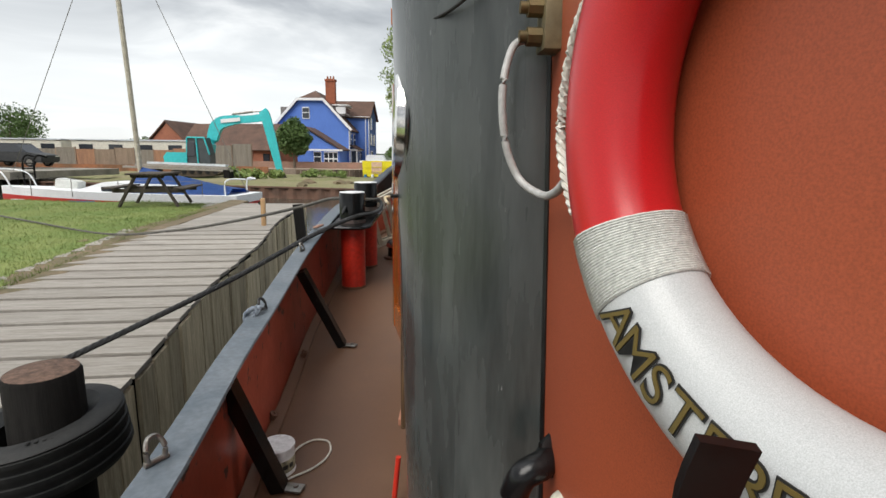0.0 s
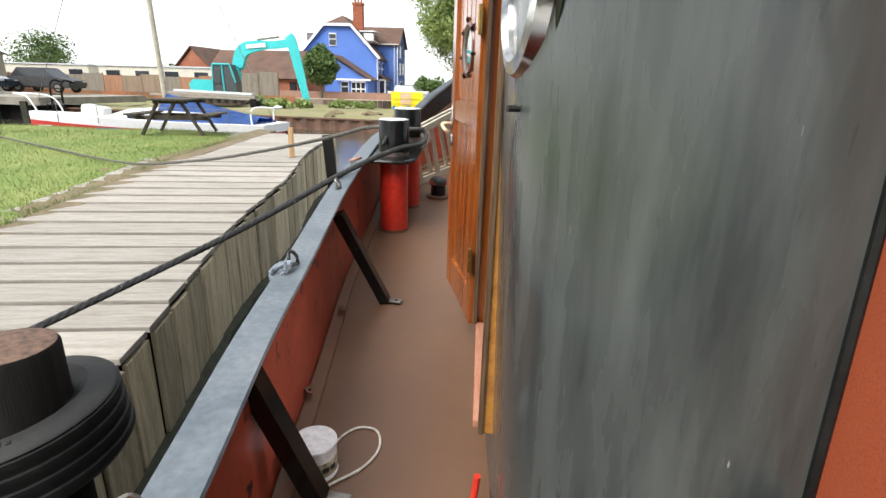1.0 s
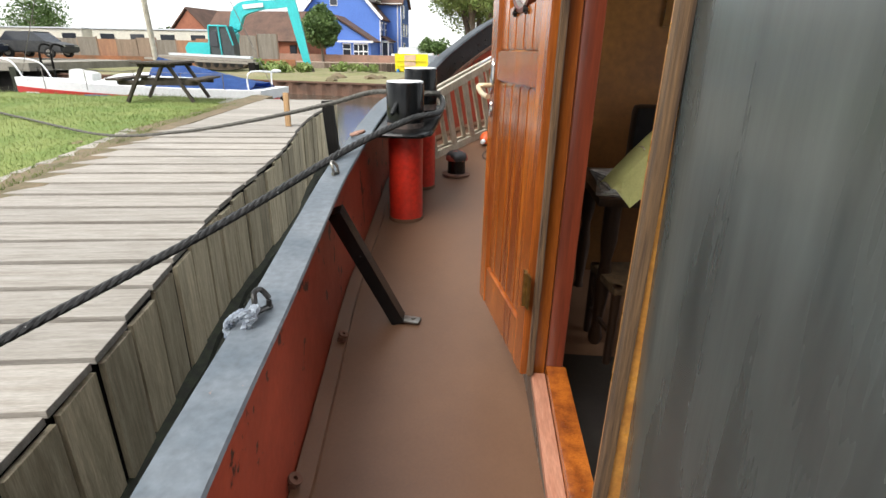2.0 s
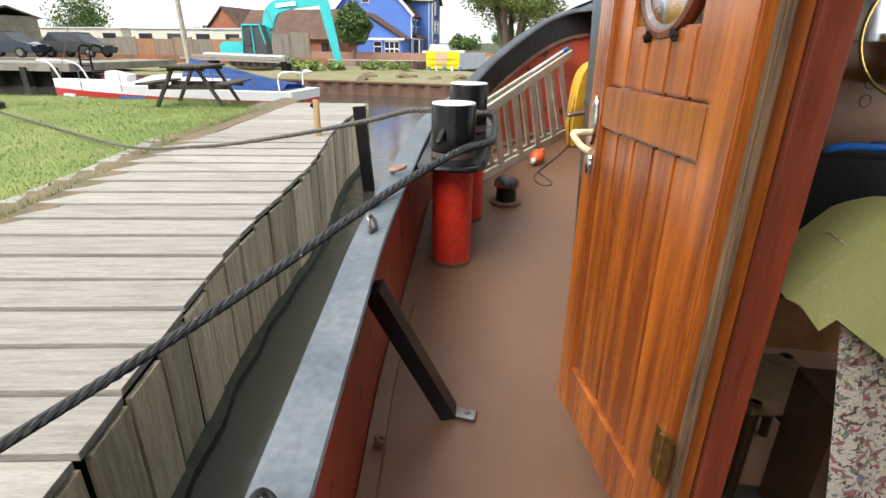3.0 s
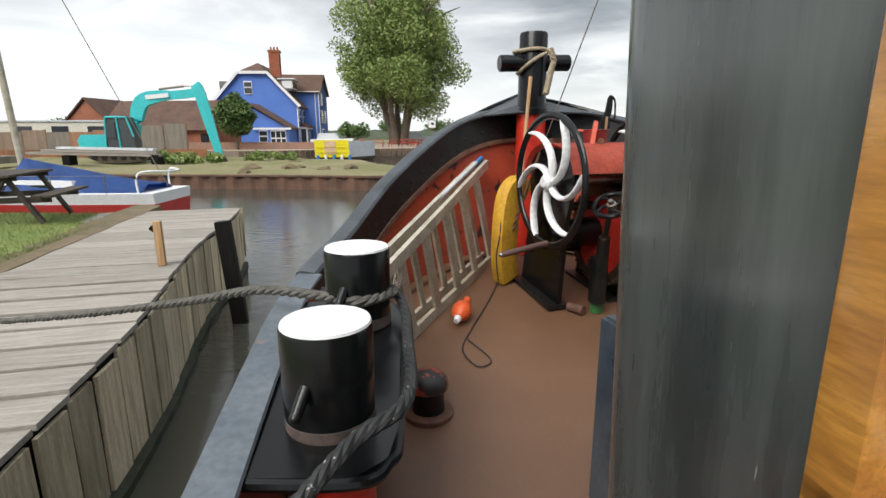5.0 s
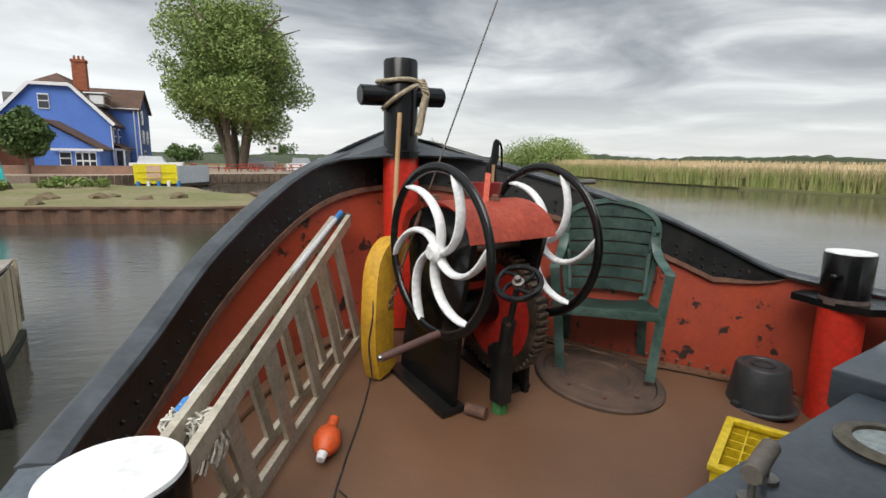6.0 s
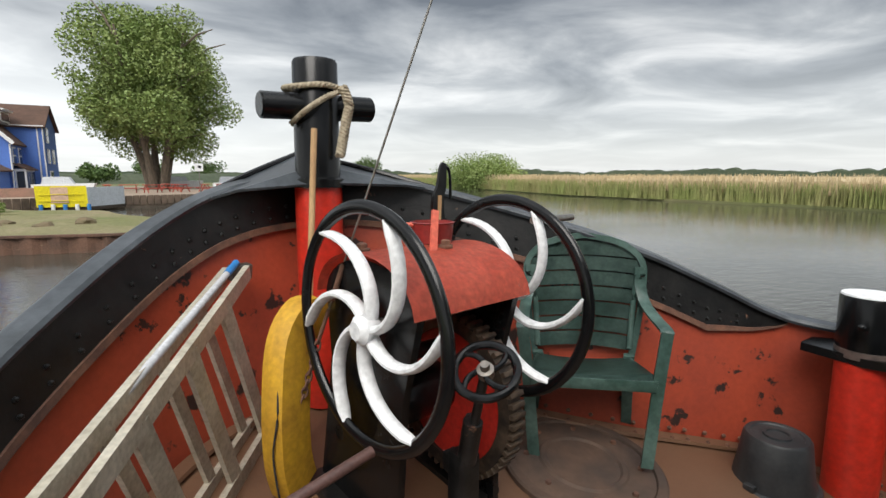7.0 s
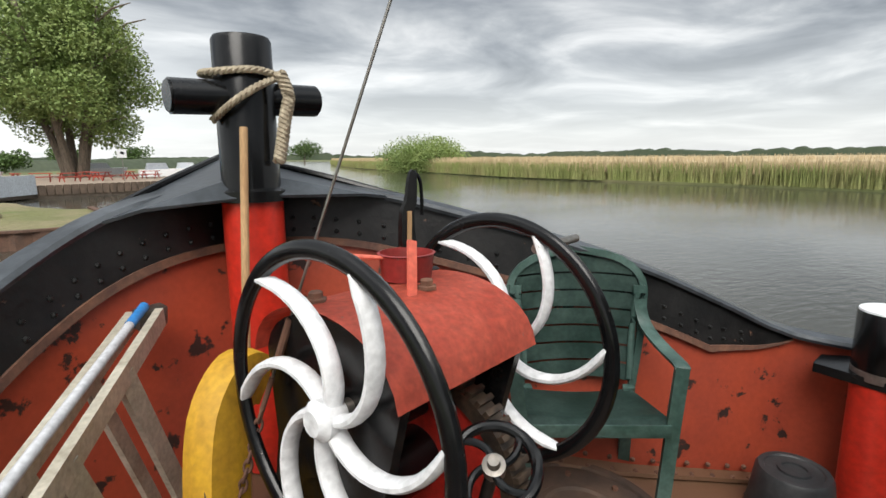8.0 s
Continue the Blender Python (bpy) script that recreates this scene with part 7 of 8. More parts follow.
def tree(name, x, y, z, h, w, label, seed, leaves, size, trunks=1, low=0.2, material=None, cr=0.16):
    t = thing(name, (x, y, z), label, "tree")
    rnd = random.Random(seed)
    bm = BM()
    for k in range(trunks):
        a = 2 * math.pi * k / max(trunks, 1) + 0.4
        b0 = Vector((math.cos(a), math.sin(a), 0)) * (0.06 * h if trunks > 1 else 0) * 0.6
        lean = Vector((math.cos(a), math.sin(a), 0)) * (w * 0.22 if trunks > 1 else 0.02 * h)
        r0 = h * (0.021 if trunks > 1 else 0.03)
        pts = smooth_path([b0, b0 + lean * 0.25 + Vector((0, 0, h * 0.2)), b0 + lean * 0.7 + Vector((0, 0, h * 0.45)), b0 + lean * 1.2 + Vector((0, 0, h * 0.8))], 12)
        sweep(bm, pts, disc(r0, 8), scales=[1.1 - 0.85 * i / 11 for i in range(12)])
        for q in range(4):
            f = pts[4 + q * 2]
            d = Vector((rnd.gauss(0, 1), rnd.gauss(0, 1), 0.8)).normalized() * w * 0.25
            sweep(bm, [f, f + d * 0.5 + Vector((0, 0, 0.02 * h)), f + d], disc(r0 * 0.35, 6), scales=[1, 0.7, 0.3])
    part("trunk", bm, BARK, t)
    c = (0, 0, h * (low + 1) / 2)
    r = (w / 2 * 0.86, w / 2 * 0.86, h * (1 - low) / 2 * 0.9)
    cl = clumps_in(rnd, 70 if leaves > 6000 else 22, c, r, w * cr) + [(c, (r[0] * 0.72, r[1] * 0.72, r[2] * 0.72))]
    leaf_cloud("crown", cl, leaves, size, material or LEAF, t, seed)
    return t


tree("poplar_tree", -1.0, 73, -0.4, 21.5, 18.0, "large many-stemmed poplar tree in full leaf by the quay", 4, 95000, 0.31, 5, 0.10)
bush = thing("laurel_bush", (-16.0, 52.3, -0.5), "dense dark green bush beside the blue house", "bush")
bm = BM(); rod(bm, (0, 0, 0), (0, 0, 2.5), 0.15, 0.1, 8); part("trunk", bm, BARK, bush)
leaf_cloud("crown", clumps_in(random.Random(8), 26, (0, 0, 3.2), (1.75, 1.75, 1.75), 0.7) + [((0, 0, 3.2), (1.75, 1.75, 1.9))], 9000, 0.26, LEAF_DARK, bush, 8)
for x, y, h, w, sd in ((-92, 105, 11, 15, 12), (-104, 118, 8, 14, 13), (-72, 118, 5, 9, 14), (12, 190, 6, 10, 15), (57, 165, 8, 11, 16), (-4, 150, 5, 9, 22), (-12, 120, 4, 7, 23)):
    tree("field_tree", x, y, -0.6, h, w, "distant round leafy tree in the fields", sd, 2600, 0.5, 1, 0.25, LEAF_DARK, 0.2)
tree("willow_bush", 54.5, 88, -1.1, 4.6, 18, "wide green willow bush at the edge of the reeds", 17, 34000, 0.30, 1, 0.0, LEAF, 0.2)
weeds = thing("nettle_patch", (-14, 33, -0.8), "green weeds growing on the yard bank", "weeds")
leaf_cloud("leaves", clumps_in(random.Random(9), 10, (0, 3, 0.4), (2.4, 1.5, 0.2), 0.5) + clumps_in(random.Random(10), 8, (4, 8, 0.3), (2.0, 1.5, 0.2), 0.4), 2600, 0.2, LEAF, weeds, 9)


def reeds():
    rnd = random.Random(21)
    pts = [Vector((x, y, 0)) for x, y in REEDS]
    seg = [(a, b, (b - a).length) for a, b in zip(pts, pts[1:])]
    for name, n, h0, h1, dep, material, label, low in (("green_reeds", 26000, 1.3, 2.0, 4.0, REED_GREEN, "tall green reeds along the far river bank", 0.0), ("dry_reeds", 26000, 2.0, 2.75, 26.0, REED_DRY, "pale dry reed heads behind the green reeds", 0.9)):
        verts, faces = [], []
        wt = [l / (1 + abs(a.y) * 0.012) for a, b, l in seg]
        for _ in range(n):
            k = rnd.choices(range(len(seg)), wt)[0]
            a, b, l = seg[k]
            d = (b - a) / l
            p = a + d * l * rnd.random() + Vector((d.y, -d.x, 0)) * (dep * rnd.random() ** 2 + (0.6 if low else 0.0) + 0.5 * noise.noise(a * 0.1))
            h = h0 + (h1 - h0) * rnd.random()
            w = 0.05 + 0.06 * rnd.random() + p.y * 0.0004
            an = rnd.random() * 3.14
            dx, dy = math.cos(an) * w, math.sin(an) * w
            lx, ly = rnd.gauss(0, 0.12), rnd.gauss(0, 0.12)
            i = len(verts)
            verts += [(p.x - dx, p.y - dy, -1.15 + low), (p.x + dx, p.y + dy, -1.15 + low), (p.x + lx + dx * 0.5, p.y + ly, -1.15 + h), (p.x + lx - dx * 0.3, p.y + ly, -1.15 + h * 0.985)]
            faces.append((i, i + 1, i + 2, i + 3))
        me = bpy.data.meshes.new(name)
        me.from_pydata(verts, [], faces)
        me.materials.append(material)
        tagged(new(name, me), label, "reeds", kind="stuff")
    # the reed bed behind, as a body with an uneven top
    bm = BM()
    rows = []
    line = smooth_path([(x, y, 0) for x, y in REEDS], 90)
    for i, p in enumerate(line):
        d = (line[min(i + 1, 89)] - line[max(i - 1, 0)]).normalized()
        s = Vector((d.y, -d.x, 0))
        rows.append([bm.verts.new(p + s * o + Vector((0, 0, z + 0.12 * noise.noise(p * 0.4 + Vector((o, 0, 0)))))) for o, z in ((2.2, -1.1), (2.6, 0.85), (12, 1.0), (60, 1.05), (140, 1.1))])
    for a, b in zip(rows, rows[1:]):
        for j in range(4):
            bm.faces.new((a[j], a[j + 1], b[j + 1], b[j]))
    tagged(part("reed_bed", bm, REED_DRY), "pale dry reed bed stretching back from the river", "reeds", kind="stuff")


reeds()


def treeline(name, pts, h, seed, material):
    """Far woods: a long rounded ridge with a ragged top."""
    bm = BM()
    line = smooth_path([(x, y, 0) for x, y in pts], 320)
    rows = []
    for i, p in enumerate(line):
        d = (line[min(i + 1, 319)] - line[max(i - 1, 0)]).normalized()
        s = Vector((d.y, -d.x, 0))
        k = h * (0.55 + 0.5 * noise.noise(Vector((i * 0.045, seed, 0))) + 0.22 * noise.noise(Vector((i * 0.35, seed, 3))) + 0.1 * noise.noise(Vector((i * 1.3, seed, 5))))
        k = max(k, 0.8)
        rows.append([bm.verts.new(p + s * o + Vector((0, 0, z))) for o, z in ((-14, -1), (-10, k * 0.8), (0, k), (12, k * 0.9), (16, -1))])
    for a, b in zip(rows, rows[1:]):
        for j in range(4):
            bm.faces.new((a[j], a[j + 1], b[j + 1], b[j]))
    tagged(part(name, bm, material), "far dark woodland on the horizon", "woods", kind="stuff")


treeline("far_woods", [(-900, 500), (-400, 600), (0, 800), (250, 820)], 9, 1, FAR_WOOD)
treeline("far_woods", [(230, 900), (420, 800), (560, 560), (620, 300), (640, 60), (600, -300)], 15, 2, FAR_WOOD)
treeline("near_hedge", [(-150, 125), (-60, 128), (-10, 150), (30, 190), (45, 260)], 2.6, 3, FAR_WOOD)

# ---- blue house ----
house = thing("blue_house", (-17.5, 66, -0.5), "bright blue rendered house with brown tiled roofs", "house")


def prism(bm, prof, y0, y1):
    """An outline of (x, z) drawn along y."""
    a = [bm.verts.new((x, y0, z)) for x, z in prof]
    b = [bm.verts.new((x, y1, z)) for x, z in prof]
    n = len(a)
    bm.faces.new(a); bm.faces.new(list(reversed(b)))
    for i in range(n):
        bm.faces.new((a[i], b[i], b[(i + 1) % n], a[(i + 1) % n]))


def quad(bm, *p):
    bm.faces.new([bm.verts.new(q) for q in p])


def hp(name, bm, m, parent=None, label="", thick=0.0):
    if thick:
        bmesh.ops.recalc_face_normals(bm, faces=bm.faces[:])
        bmesh.ops.solidify(bm, geom=bm.faces[:], thickness=thick)
    return part(name, bm, m, parent or house, label, smooth=False)


bm = BM(); prism(bm, [(-5.2, 0), (4.55, 0), (4.55, 5.05), (1.2, 8.6), (-1.9, 8.6), (-5.2, 5.05)], 0, 12); hp("wall", bm, BLUE_WALL, label="bright blue rendered gable wall")
bm = BM(); quad(bm, (4.95, -0.3, 4.75), (4.95, 12, 4.75), (-0.35, 12, 10.0), (-0.35, 2.6, 10.0), (1.35, -0.3, 8.65)); hp("roof_slope", bm, TILE, thick=0.18)
bm = BM(); quad(bm, (-5.6, -0.3, 4.75), (-5.6, 12, 4.75), (-0.35, 12, 10.0), (-0.35, 2.6, 10.0), (-2.05, -0.3, 8.65)); hp("roof_slope", bm, TILE, thick=0.18)
bm = BM(); quad(bm, (-2.05, -0.3, 8.65), (1.35, -0.3, 8.65), (-0.35, 2.6, 10.0)); hp("half_hip", bm, TILE, thick=0.15)
for a, b in (((4.95, -0.35, 4.75), (1.35, -0.35, 8.6)), ((1.35, -0.35, 8.6), (-2.05, -0.35, 8.6)), ((-2.05, -0.35, 8.6), (-5.6, -0.35, 4.75))):
    bm = BM(); sweep(bm, [a, b], [(-0.05, -0.16), (0.05, -0.16), (0.05, 0.16), (-0.05, 0.16)], up=(0, 0.01, 1)); hp("bargeboard", bm, WHITE)
bm = BM(); box(bm, (1.5, 3.5, 10.0), (1.25, 0.9, 3.2)); ch = hp("chimney", bm, BRICK_DARK, label="tall brick chimney stack")
bm = BM(); box(bm, (1.5, 3.5, 11.45), (1.4, 1.05, 0.25)); hp("chimney_cap", bm, BRICK_DARK, ch)
for k in range(3):
    bm = BM(); rod(bm, (1.1 + 0.4 * k, 3.5, 11.55), (1.1 + 0.4 * k, 3.5, 12.0), 0.13, 0.1, 10); hp("chimney_pot", bm, BRICK, ch)
# cross wing
bm = BM()
pr_ = [(5.0, 0), (12.0, 0), (12.0, 6.9), (8.5, 9.1), (5.0, 6.9)]
a = [bm.verts.new((0.5, y, z)) for y, z in pr_]
b = [bm.verts.new((6.3, y, z)) for y, z in pr_]
bm.faces.new(a); bm.faces.new(list(reversed(b)))
for i in range(5):
    bm.faces.new((a[i], b[i], b[(i + 1) % 5], a[(i + 1) % 5]))
hp("wing_wall", bm, BLUE_WALL)
bm = BM(); quad(bm, (0.0, 4.6, 6.75), (6.65, 4.6, 6.75), (6.65, 8.5, 9.3), (0.0, 8.5, 9.3)); quad(bm, (0.0, 12.4, 6.75), (6.65, 12.4, 6.75), (6.65, 8.5, 9.3), (0.0, 8.5, 9.3)); hp("wing_roof", bm, TILE, thick=0.15)
bm = BM(); box(bm, (4.0, 4.72, 6.78), (5.0, 0.12, 0.22)); hp("fascia", bm, WHITE)
# lean-to in front
bm = BM(); prism(bm, [(-5.0, 0), (4.3, 0), (4.3, 2.2), (0.2, 4.6), (-2.4, 4.6), (-5.0, 3.2)], -4.5, 0.0); hp("lean_to_wall", bm, BLUE_WALL)
bm = BM(); quad(bm, (4.6, -4.8, 2.1), (4.6, 0, 2.1), (0.1, 0, 4.85), (0.1, -4.8, 4.85)); quad(bm, (-2.5, -4.8, 4.85), (0.1, -4.8, 4.85), (0.1, 0, 4.85), (-2.5, 0, 4.85)); hp("lean_to_roof", bm, TILE, thick=0.14)
bm = BM(); box(bm, (2.6, -4.82, 2.15), (4.2, 0.1, 0.22)); hp("lean_to_fascia", bm, WHITE)


def window(x, y, z, w, h, face="y", bars=1, parent=None):
    s = (w, 0.08, h) if face == "y" else (0.08, w, h)
    bm = BM(); box(bm, (x, y, z), s); f = hp("window", bm, WHITE, parent, "white framed window")
    n = bars + 1
    for i in range(n):
        o = -w / 2 + w / n * (i + 0.5)
        pw_ = w / n - 0.12
        for zz, hh in ((z - h * 0.22, h * 0.42), (z + h * 0.24, h * 0.34)):
            bm = BM()
            if face == "y":
                box(bm, (x + o, y - 0.05, zz), (pw_, 0.02, hh))
            else:
                box(bm, (x + 0.05, y + o, zz), (0.02, pw_, hh))
            hp("pane", bm, PANE, f)


window(-1.0, -0.04, 6.9, 0.95, 1.5, "y", 0)
window(1.55, -4.54, 1.3, 0.95, 1.35, "y", 0)
window(3.2, -4.54, 1.05, 1.7, 1.9, "y", 2)
window(4.6, 1.2, 3.6, 1.0, 1.8, "x", 0)
window(4.6, 3.4, 3.6, 1.0, 1.8, "x", 0)
window(6.35, 7.0, 6.0, 1.1, 1.6, "x", 0)
window(6.35, 7.0, 3.8, 1.1, 1.6, "x", 0)
window(6.35, 9.5, 3.8, 1.1, 1.6, "x", 0)
window(6.35, 7.5, 1.3, 1.4, 1.9, "x", 1)
bm = BM(); box(bm, (5.0, 2.6, 1.2), (0.9, 3.6, 2.4)); bay = hp("bay", bm, WHITE, label="white glazed bay window")
for k in range(4):
    bm = BM(); box(bm, (5.47, 1.2 + 0.9 * k, 1.35), (0.02, 0.7, 1.6)); hp("pane", bm, PANE, bay)
bm = BM(); box(bm, (5.0, 0.78, 1.35), (0.6, 0.02, 1.6)); hp("pane", bm, PANE, bay)
bm = BM(); quad(bm, (4.5, 0.5, 3.0), (5.7, 0.5, 2.35), (5.7, 4.8, 2.35), (4.5, 4.8, 3.0)); hp("bay_roof", bm, TILE, thick=0.12)
# dormers
bm = BM(); box(bm, (2.9, 3.5, 7.4), (1.6, 3.0, 1.3)); dm = hp("dormer", bm, SLATE, label="slate hung dormer")
for k in range(3):
    bm = BM(); box(bm, (3.72, 2.5 + k * 1.0, 7.45), (0.06, 0.85, 1.0)); wd = hp("window", bm, WHITE, dm)
bm = BM(); box(bm, (3.76, 3.5, 7.45), (0.02, 2.6, 0.75)); hp("pane", bm, PANE, dm)
bm = BM(); box(bm, (3.1, 1.96, 7.45), (1.2, 0.06, 0.9)); hp("window", bm, WHITE, dm)
bm = BM(); box(bm, (3.0, 3.5, 8.12), (2.1, 3.4, 0.15)); hp("dormer_roof", bm, WHITE, dm)
bm = BM(); box(bm, (-4.0, 2.5, 7.0), (1.4, 2.5, 1.5)); hp("dormer", bm, SLATE)
for x, y, z0, z1 in ((4.6, -0.08, 0, 4.7), (5.9, 4.9, 0, 6.7), (6.35, 4.9, 0, 6.7)):
    bm = BM(); rod(bm, (x, y, z0), (x, y, z1), 0.07, seg=8); hp("drainpipe", bm, WHITE)

# ---- brick outbuilding ----
outb = thing("brick_outbuilding", (-27.5, 54, -0.6), "low red brick outbuilding with brown tiled roof", "outbuilding", turn=-8)
pr_ = [(0, 0), (6.4, 0), (6.4, 2.2), (3.2, 4.7), (0, 2.2)]
bm = BM()
a = [bm.verts.new((-1.5, y, z)) for y, z in pr_]; b = [bm.verts.new((9.0, y, z)) for y, z in pr_]
bm.faces.new(a); bm.faces.new(list(reversed(b)))
for i in range(5):
    bm.faces.new((a[i], b[i], b[(i + 1) % 5], a[(i + 1) % 5]))
hp("wall", bm, BRICK, outb)
bm = BM(); quad(bm, (-1.7, -0.35, 1.95), (9.2, -0.35, 1.95), (9.2, 3.2, 4.85), (-1.7, 3.2, 4.85)); quad(bm, (-1.7, 6.75, 1.95), (9.2, 6.75, 1.95), (9.2, 3.2, 4.85), (-1.7, 3.2, 4.85)); hp("roof", bm, TILE, outb, thick=0.15)
bm = BM(); prism(bm, [(-6.5, 0), (-0.5, 0), (-0.5, 2.3), (-3.4, 4.9), (-6.5, 2.0)], 0.6, 6); hp("end_gable", bm, BRICK, outb)
bm = BM(); quad(bm, (-0.2, 0.4, 2.05), (-0.2, 6, 2.05), (-3.4, 6, 5.1), (-3.4, 0.4, 5.1)); quad(bm, (-6.9, 0.4, 1.75), (-6.9, 6, 1.75), (-3.4, 6, 5.1), (-3.4, 0.4, 5.1)); hp("end_roof", bm, TILE, outb, thick=0.12)
for x in (3.0, 5.2, 5.9, 8.5):
    bm = BM(); box(bm, (x, -0.03, 1.25), (0.75, 0.08, 0.9)); w_ = hp("window", bm, TIMBER_DARK, outb)
    bm = BM(); box(bm, (x, -0.08, 1.25), (0.6, 0.02, 0.72)); hp("pane", bm, PANE, w_)
bm = BM(); box(bm, (7.0, 3.2, 5.2), (0.5, 0.5, 1.0)); hp("chimney", bm, BRICK, outb)

# ---- fence, caravans, low quay wall ----
fence = thing("panel_fence", (-32, 46.5, -0.6), "long fence of weathered grey and brown panels", "fence")
fm = [mat("fence_panel_a", (0.28, 0.205, 0.15), 0.9, 0, (0.2, 0.15, 0.11), 0.8, 0.9, 8, 0.3, stretch=(5, 1, 0.6)), mat("fence_panel_b", (0.36, 0.19, 0.11), 0.9, 0, (0.26, 0.14, 0.09), 0.8, 0.9, 8, 0.3, stretch=(5, 1, 0.6)), mat("fence_panel_c", (0.24, 0.21, 0.175), 0.9, 0, (0.17, 0.15, 0.125), 0.8, 0.9, 8, 0.3, stretch=(5, 1, 0.6))]
rnd = random.Random(31)
for k in range(16):
    x = -15 + 1.86 * k
    h = 1.55 + 0.15 * (k % 3 == 0) + (0.5 if k > 12 else 0)
    bm = BM(); box(bm, (x, rnd.uniform(-0.03, 0.03), h / 2 + 0.35), (1.8, 0.05, h)); hp("panel", bm, fm[(k * 7 // 3) % 3], fence)
    bm = BM(); box(bm, (x + 0.93, 0, h / 2 + 0.35), (0.09, 0.1, h + 0.12)); hp("post", bm, FENCE, fence)
bm = BM(); box(bm, (0, -0.5, 0.1), (31, 0.12, 0.8)); hp("low_boarding", bm, mat("orange_boards", (0.33, 0.13, 0.06), 0.9, 0, (0.16, 0.09, 0.05), 0.7, 0.9, 8, 0.3), fence, "rusty orange lower boards")
for x, w in ((-44, 11), (-31.5, 12), (-58, 12)):
    cv = thing("static_caravan", (x, 51, -0.5), "long cream static caravan behind the fence", "caravan")
    bm = BM(); box(bm, (0, 0, 1.55), (w, 3, 2.3), bevel=0.12); hp("body", bm, CREAM, cv)
    bm = BM(); box(bm, (0, 0, 2.75), (w + 0.2, 3.2, 0.12)); hp("roof", bm, PALE_BOX, cv)
    for k in range(4):
        bm = BM(); box(bm, (-w / 2 + w * (k + 0.5) / 4, -1.51, 1.9), (1.4, 0.04, 0.8)); hp("window", bm, PANE, cv)
qw = thing("wall_quay_low", (-14, 52.5, -0.4), "low reddish brick wall along the quay", "wall", kind="structure")
bm = BM(); box(bm, (0, 0, 0.35), (16, 0.3, 0.75)); hp("wall_body", bm, mat("pinkish_brick", (0.33, 0.19, 0.14), 0.9, 0, (0.24, 0.16, 0.12), 1.2, 0.9, 12, 0.3), qw)
qe = thing("wall_quay_edge", (-4, 50, -0.9), "timber faced quay edge above the water", "wall", kind="structure")
for (x0, y0), (x1, y1) in (((-14, 46.1), (-9, 48.9)), ((-9, 48.9), (-6, 50.9)), ((-6, 50.9), (0, 52.9)), ((0, 52.9), (7, 54.9)), ((7, 54.9), (12, 56.9))):
    n = int(math.hypot(x1 - x0, y1 - y0) / 0.5)
    bm = BM()
    for i in range(n):
        f = (i + 0.5) / n
        box(bm, (x0 + (x1 - x0) * f + 4, y0 + (y1 - y0) * f - 50 - 0.06, 0.2), (0.42, 0.1, 0.75), (0, 0, math.degrees(math.atan2(y1 - y0, x1 - x0))))
    tagged(hp("edge_piles", bm, mat("quay_piles", (0.17, 0.12, 0.085), 0.9, 0, (0.08, 0.06, 0.045), 1, 0.9, 9, 0.4), qe), kind="stuff")
for k, (x, y) in enumerate(((-3.2, 60), (-1.2, 59), (1.2, 60), (3.4, 61), (-5.0, 61), (0.2, 63), (5.2, 62))):
    rb = thing("red_picnic_bench", (x, y, -0.35), "red painted picnic bench under the tree", "picnic bench", "red benches under the tree", turn=25 * k)
    bm = BM(); box(bm, (0, 0, 0.75), (1.6, 0.7, 0.06)); hp("tabletop", bm, RED_TRIM, rb)
    for s in (-1, 1):
        bm = BM(); box(bm, (0, s * 0.65, 0.44), (1.6, 0.26, 0.05)); hp("bench", bm, RED_TRIM, rb)
        bm = BM(); box(bm, (s * 0.6, 0, 0.36), (0.06, 1.3, 0.08), (0, 0, 0)); box(bm, (s * 0.6, 0.3, 0.37), (0.07, 0.08, 0.78), (28, 0, 0)); box(bm, (s * 0.6, -0.3, 0.37), (0.07, 0.08, 0.78), (-28, 0, 0)); hp("leg_frame", bm, RED_TRIM, rb)
sg = thing("sign_board", (2.8, 58, -0.35), "small white sign board on a thin post", "sign")
bm = BM(); rod(bm, (0, 0, 0), (0, 0, 2.7), 0.04, seg=8); hp("post", bm, STEEL, sg)
bm = BM(); box(bm, (0, -0.05, 2.4), (0.75, 0.04, 0.75)); bd = hp("board", bm, WHITE, sg)
bm = BM(); box(bm, (0.05, -0.08, 2.45), (0.3, 0.02, 0.22), (0, 30, 0)); hp("mark", bm, INK_BLACK, bd)
for k, (x, y, w) in enumerate(((6.5, 66, 4.0), (9.5, 68, 3.4), (-8.5, 62, 4.5), (1.5, 82, 5))):
    mb = thing("moored_cruiser", (x, y, -0.35), "white cabin cruiser far off by the quay", "boat", "far cruisers")
    bm = BM(); prism(bm, [(-w / 2, 0.1), (w / 2, 0.1), (w / 2 + 0.3, 0.9), (-w / 2, 0.8)], -0.8, 0.8); hp("hull", bm, WHITE, mb)
    bm = BM(); prism(bm, [(-w * 0.35, 0.8), (w * 0.2, 0.85), (w * 0.12, 1.5), (-w * 0.3, 1.5)], -0.6, 0.6); hp("cabin", bm, mat("cruiser_cabin", (0.35, 0.38, 0.42), 0.5, 0, None, 1, 0.5, 6, 0.05) if k == 0 else PALE_BOX, mb)

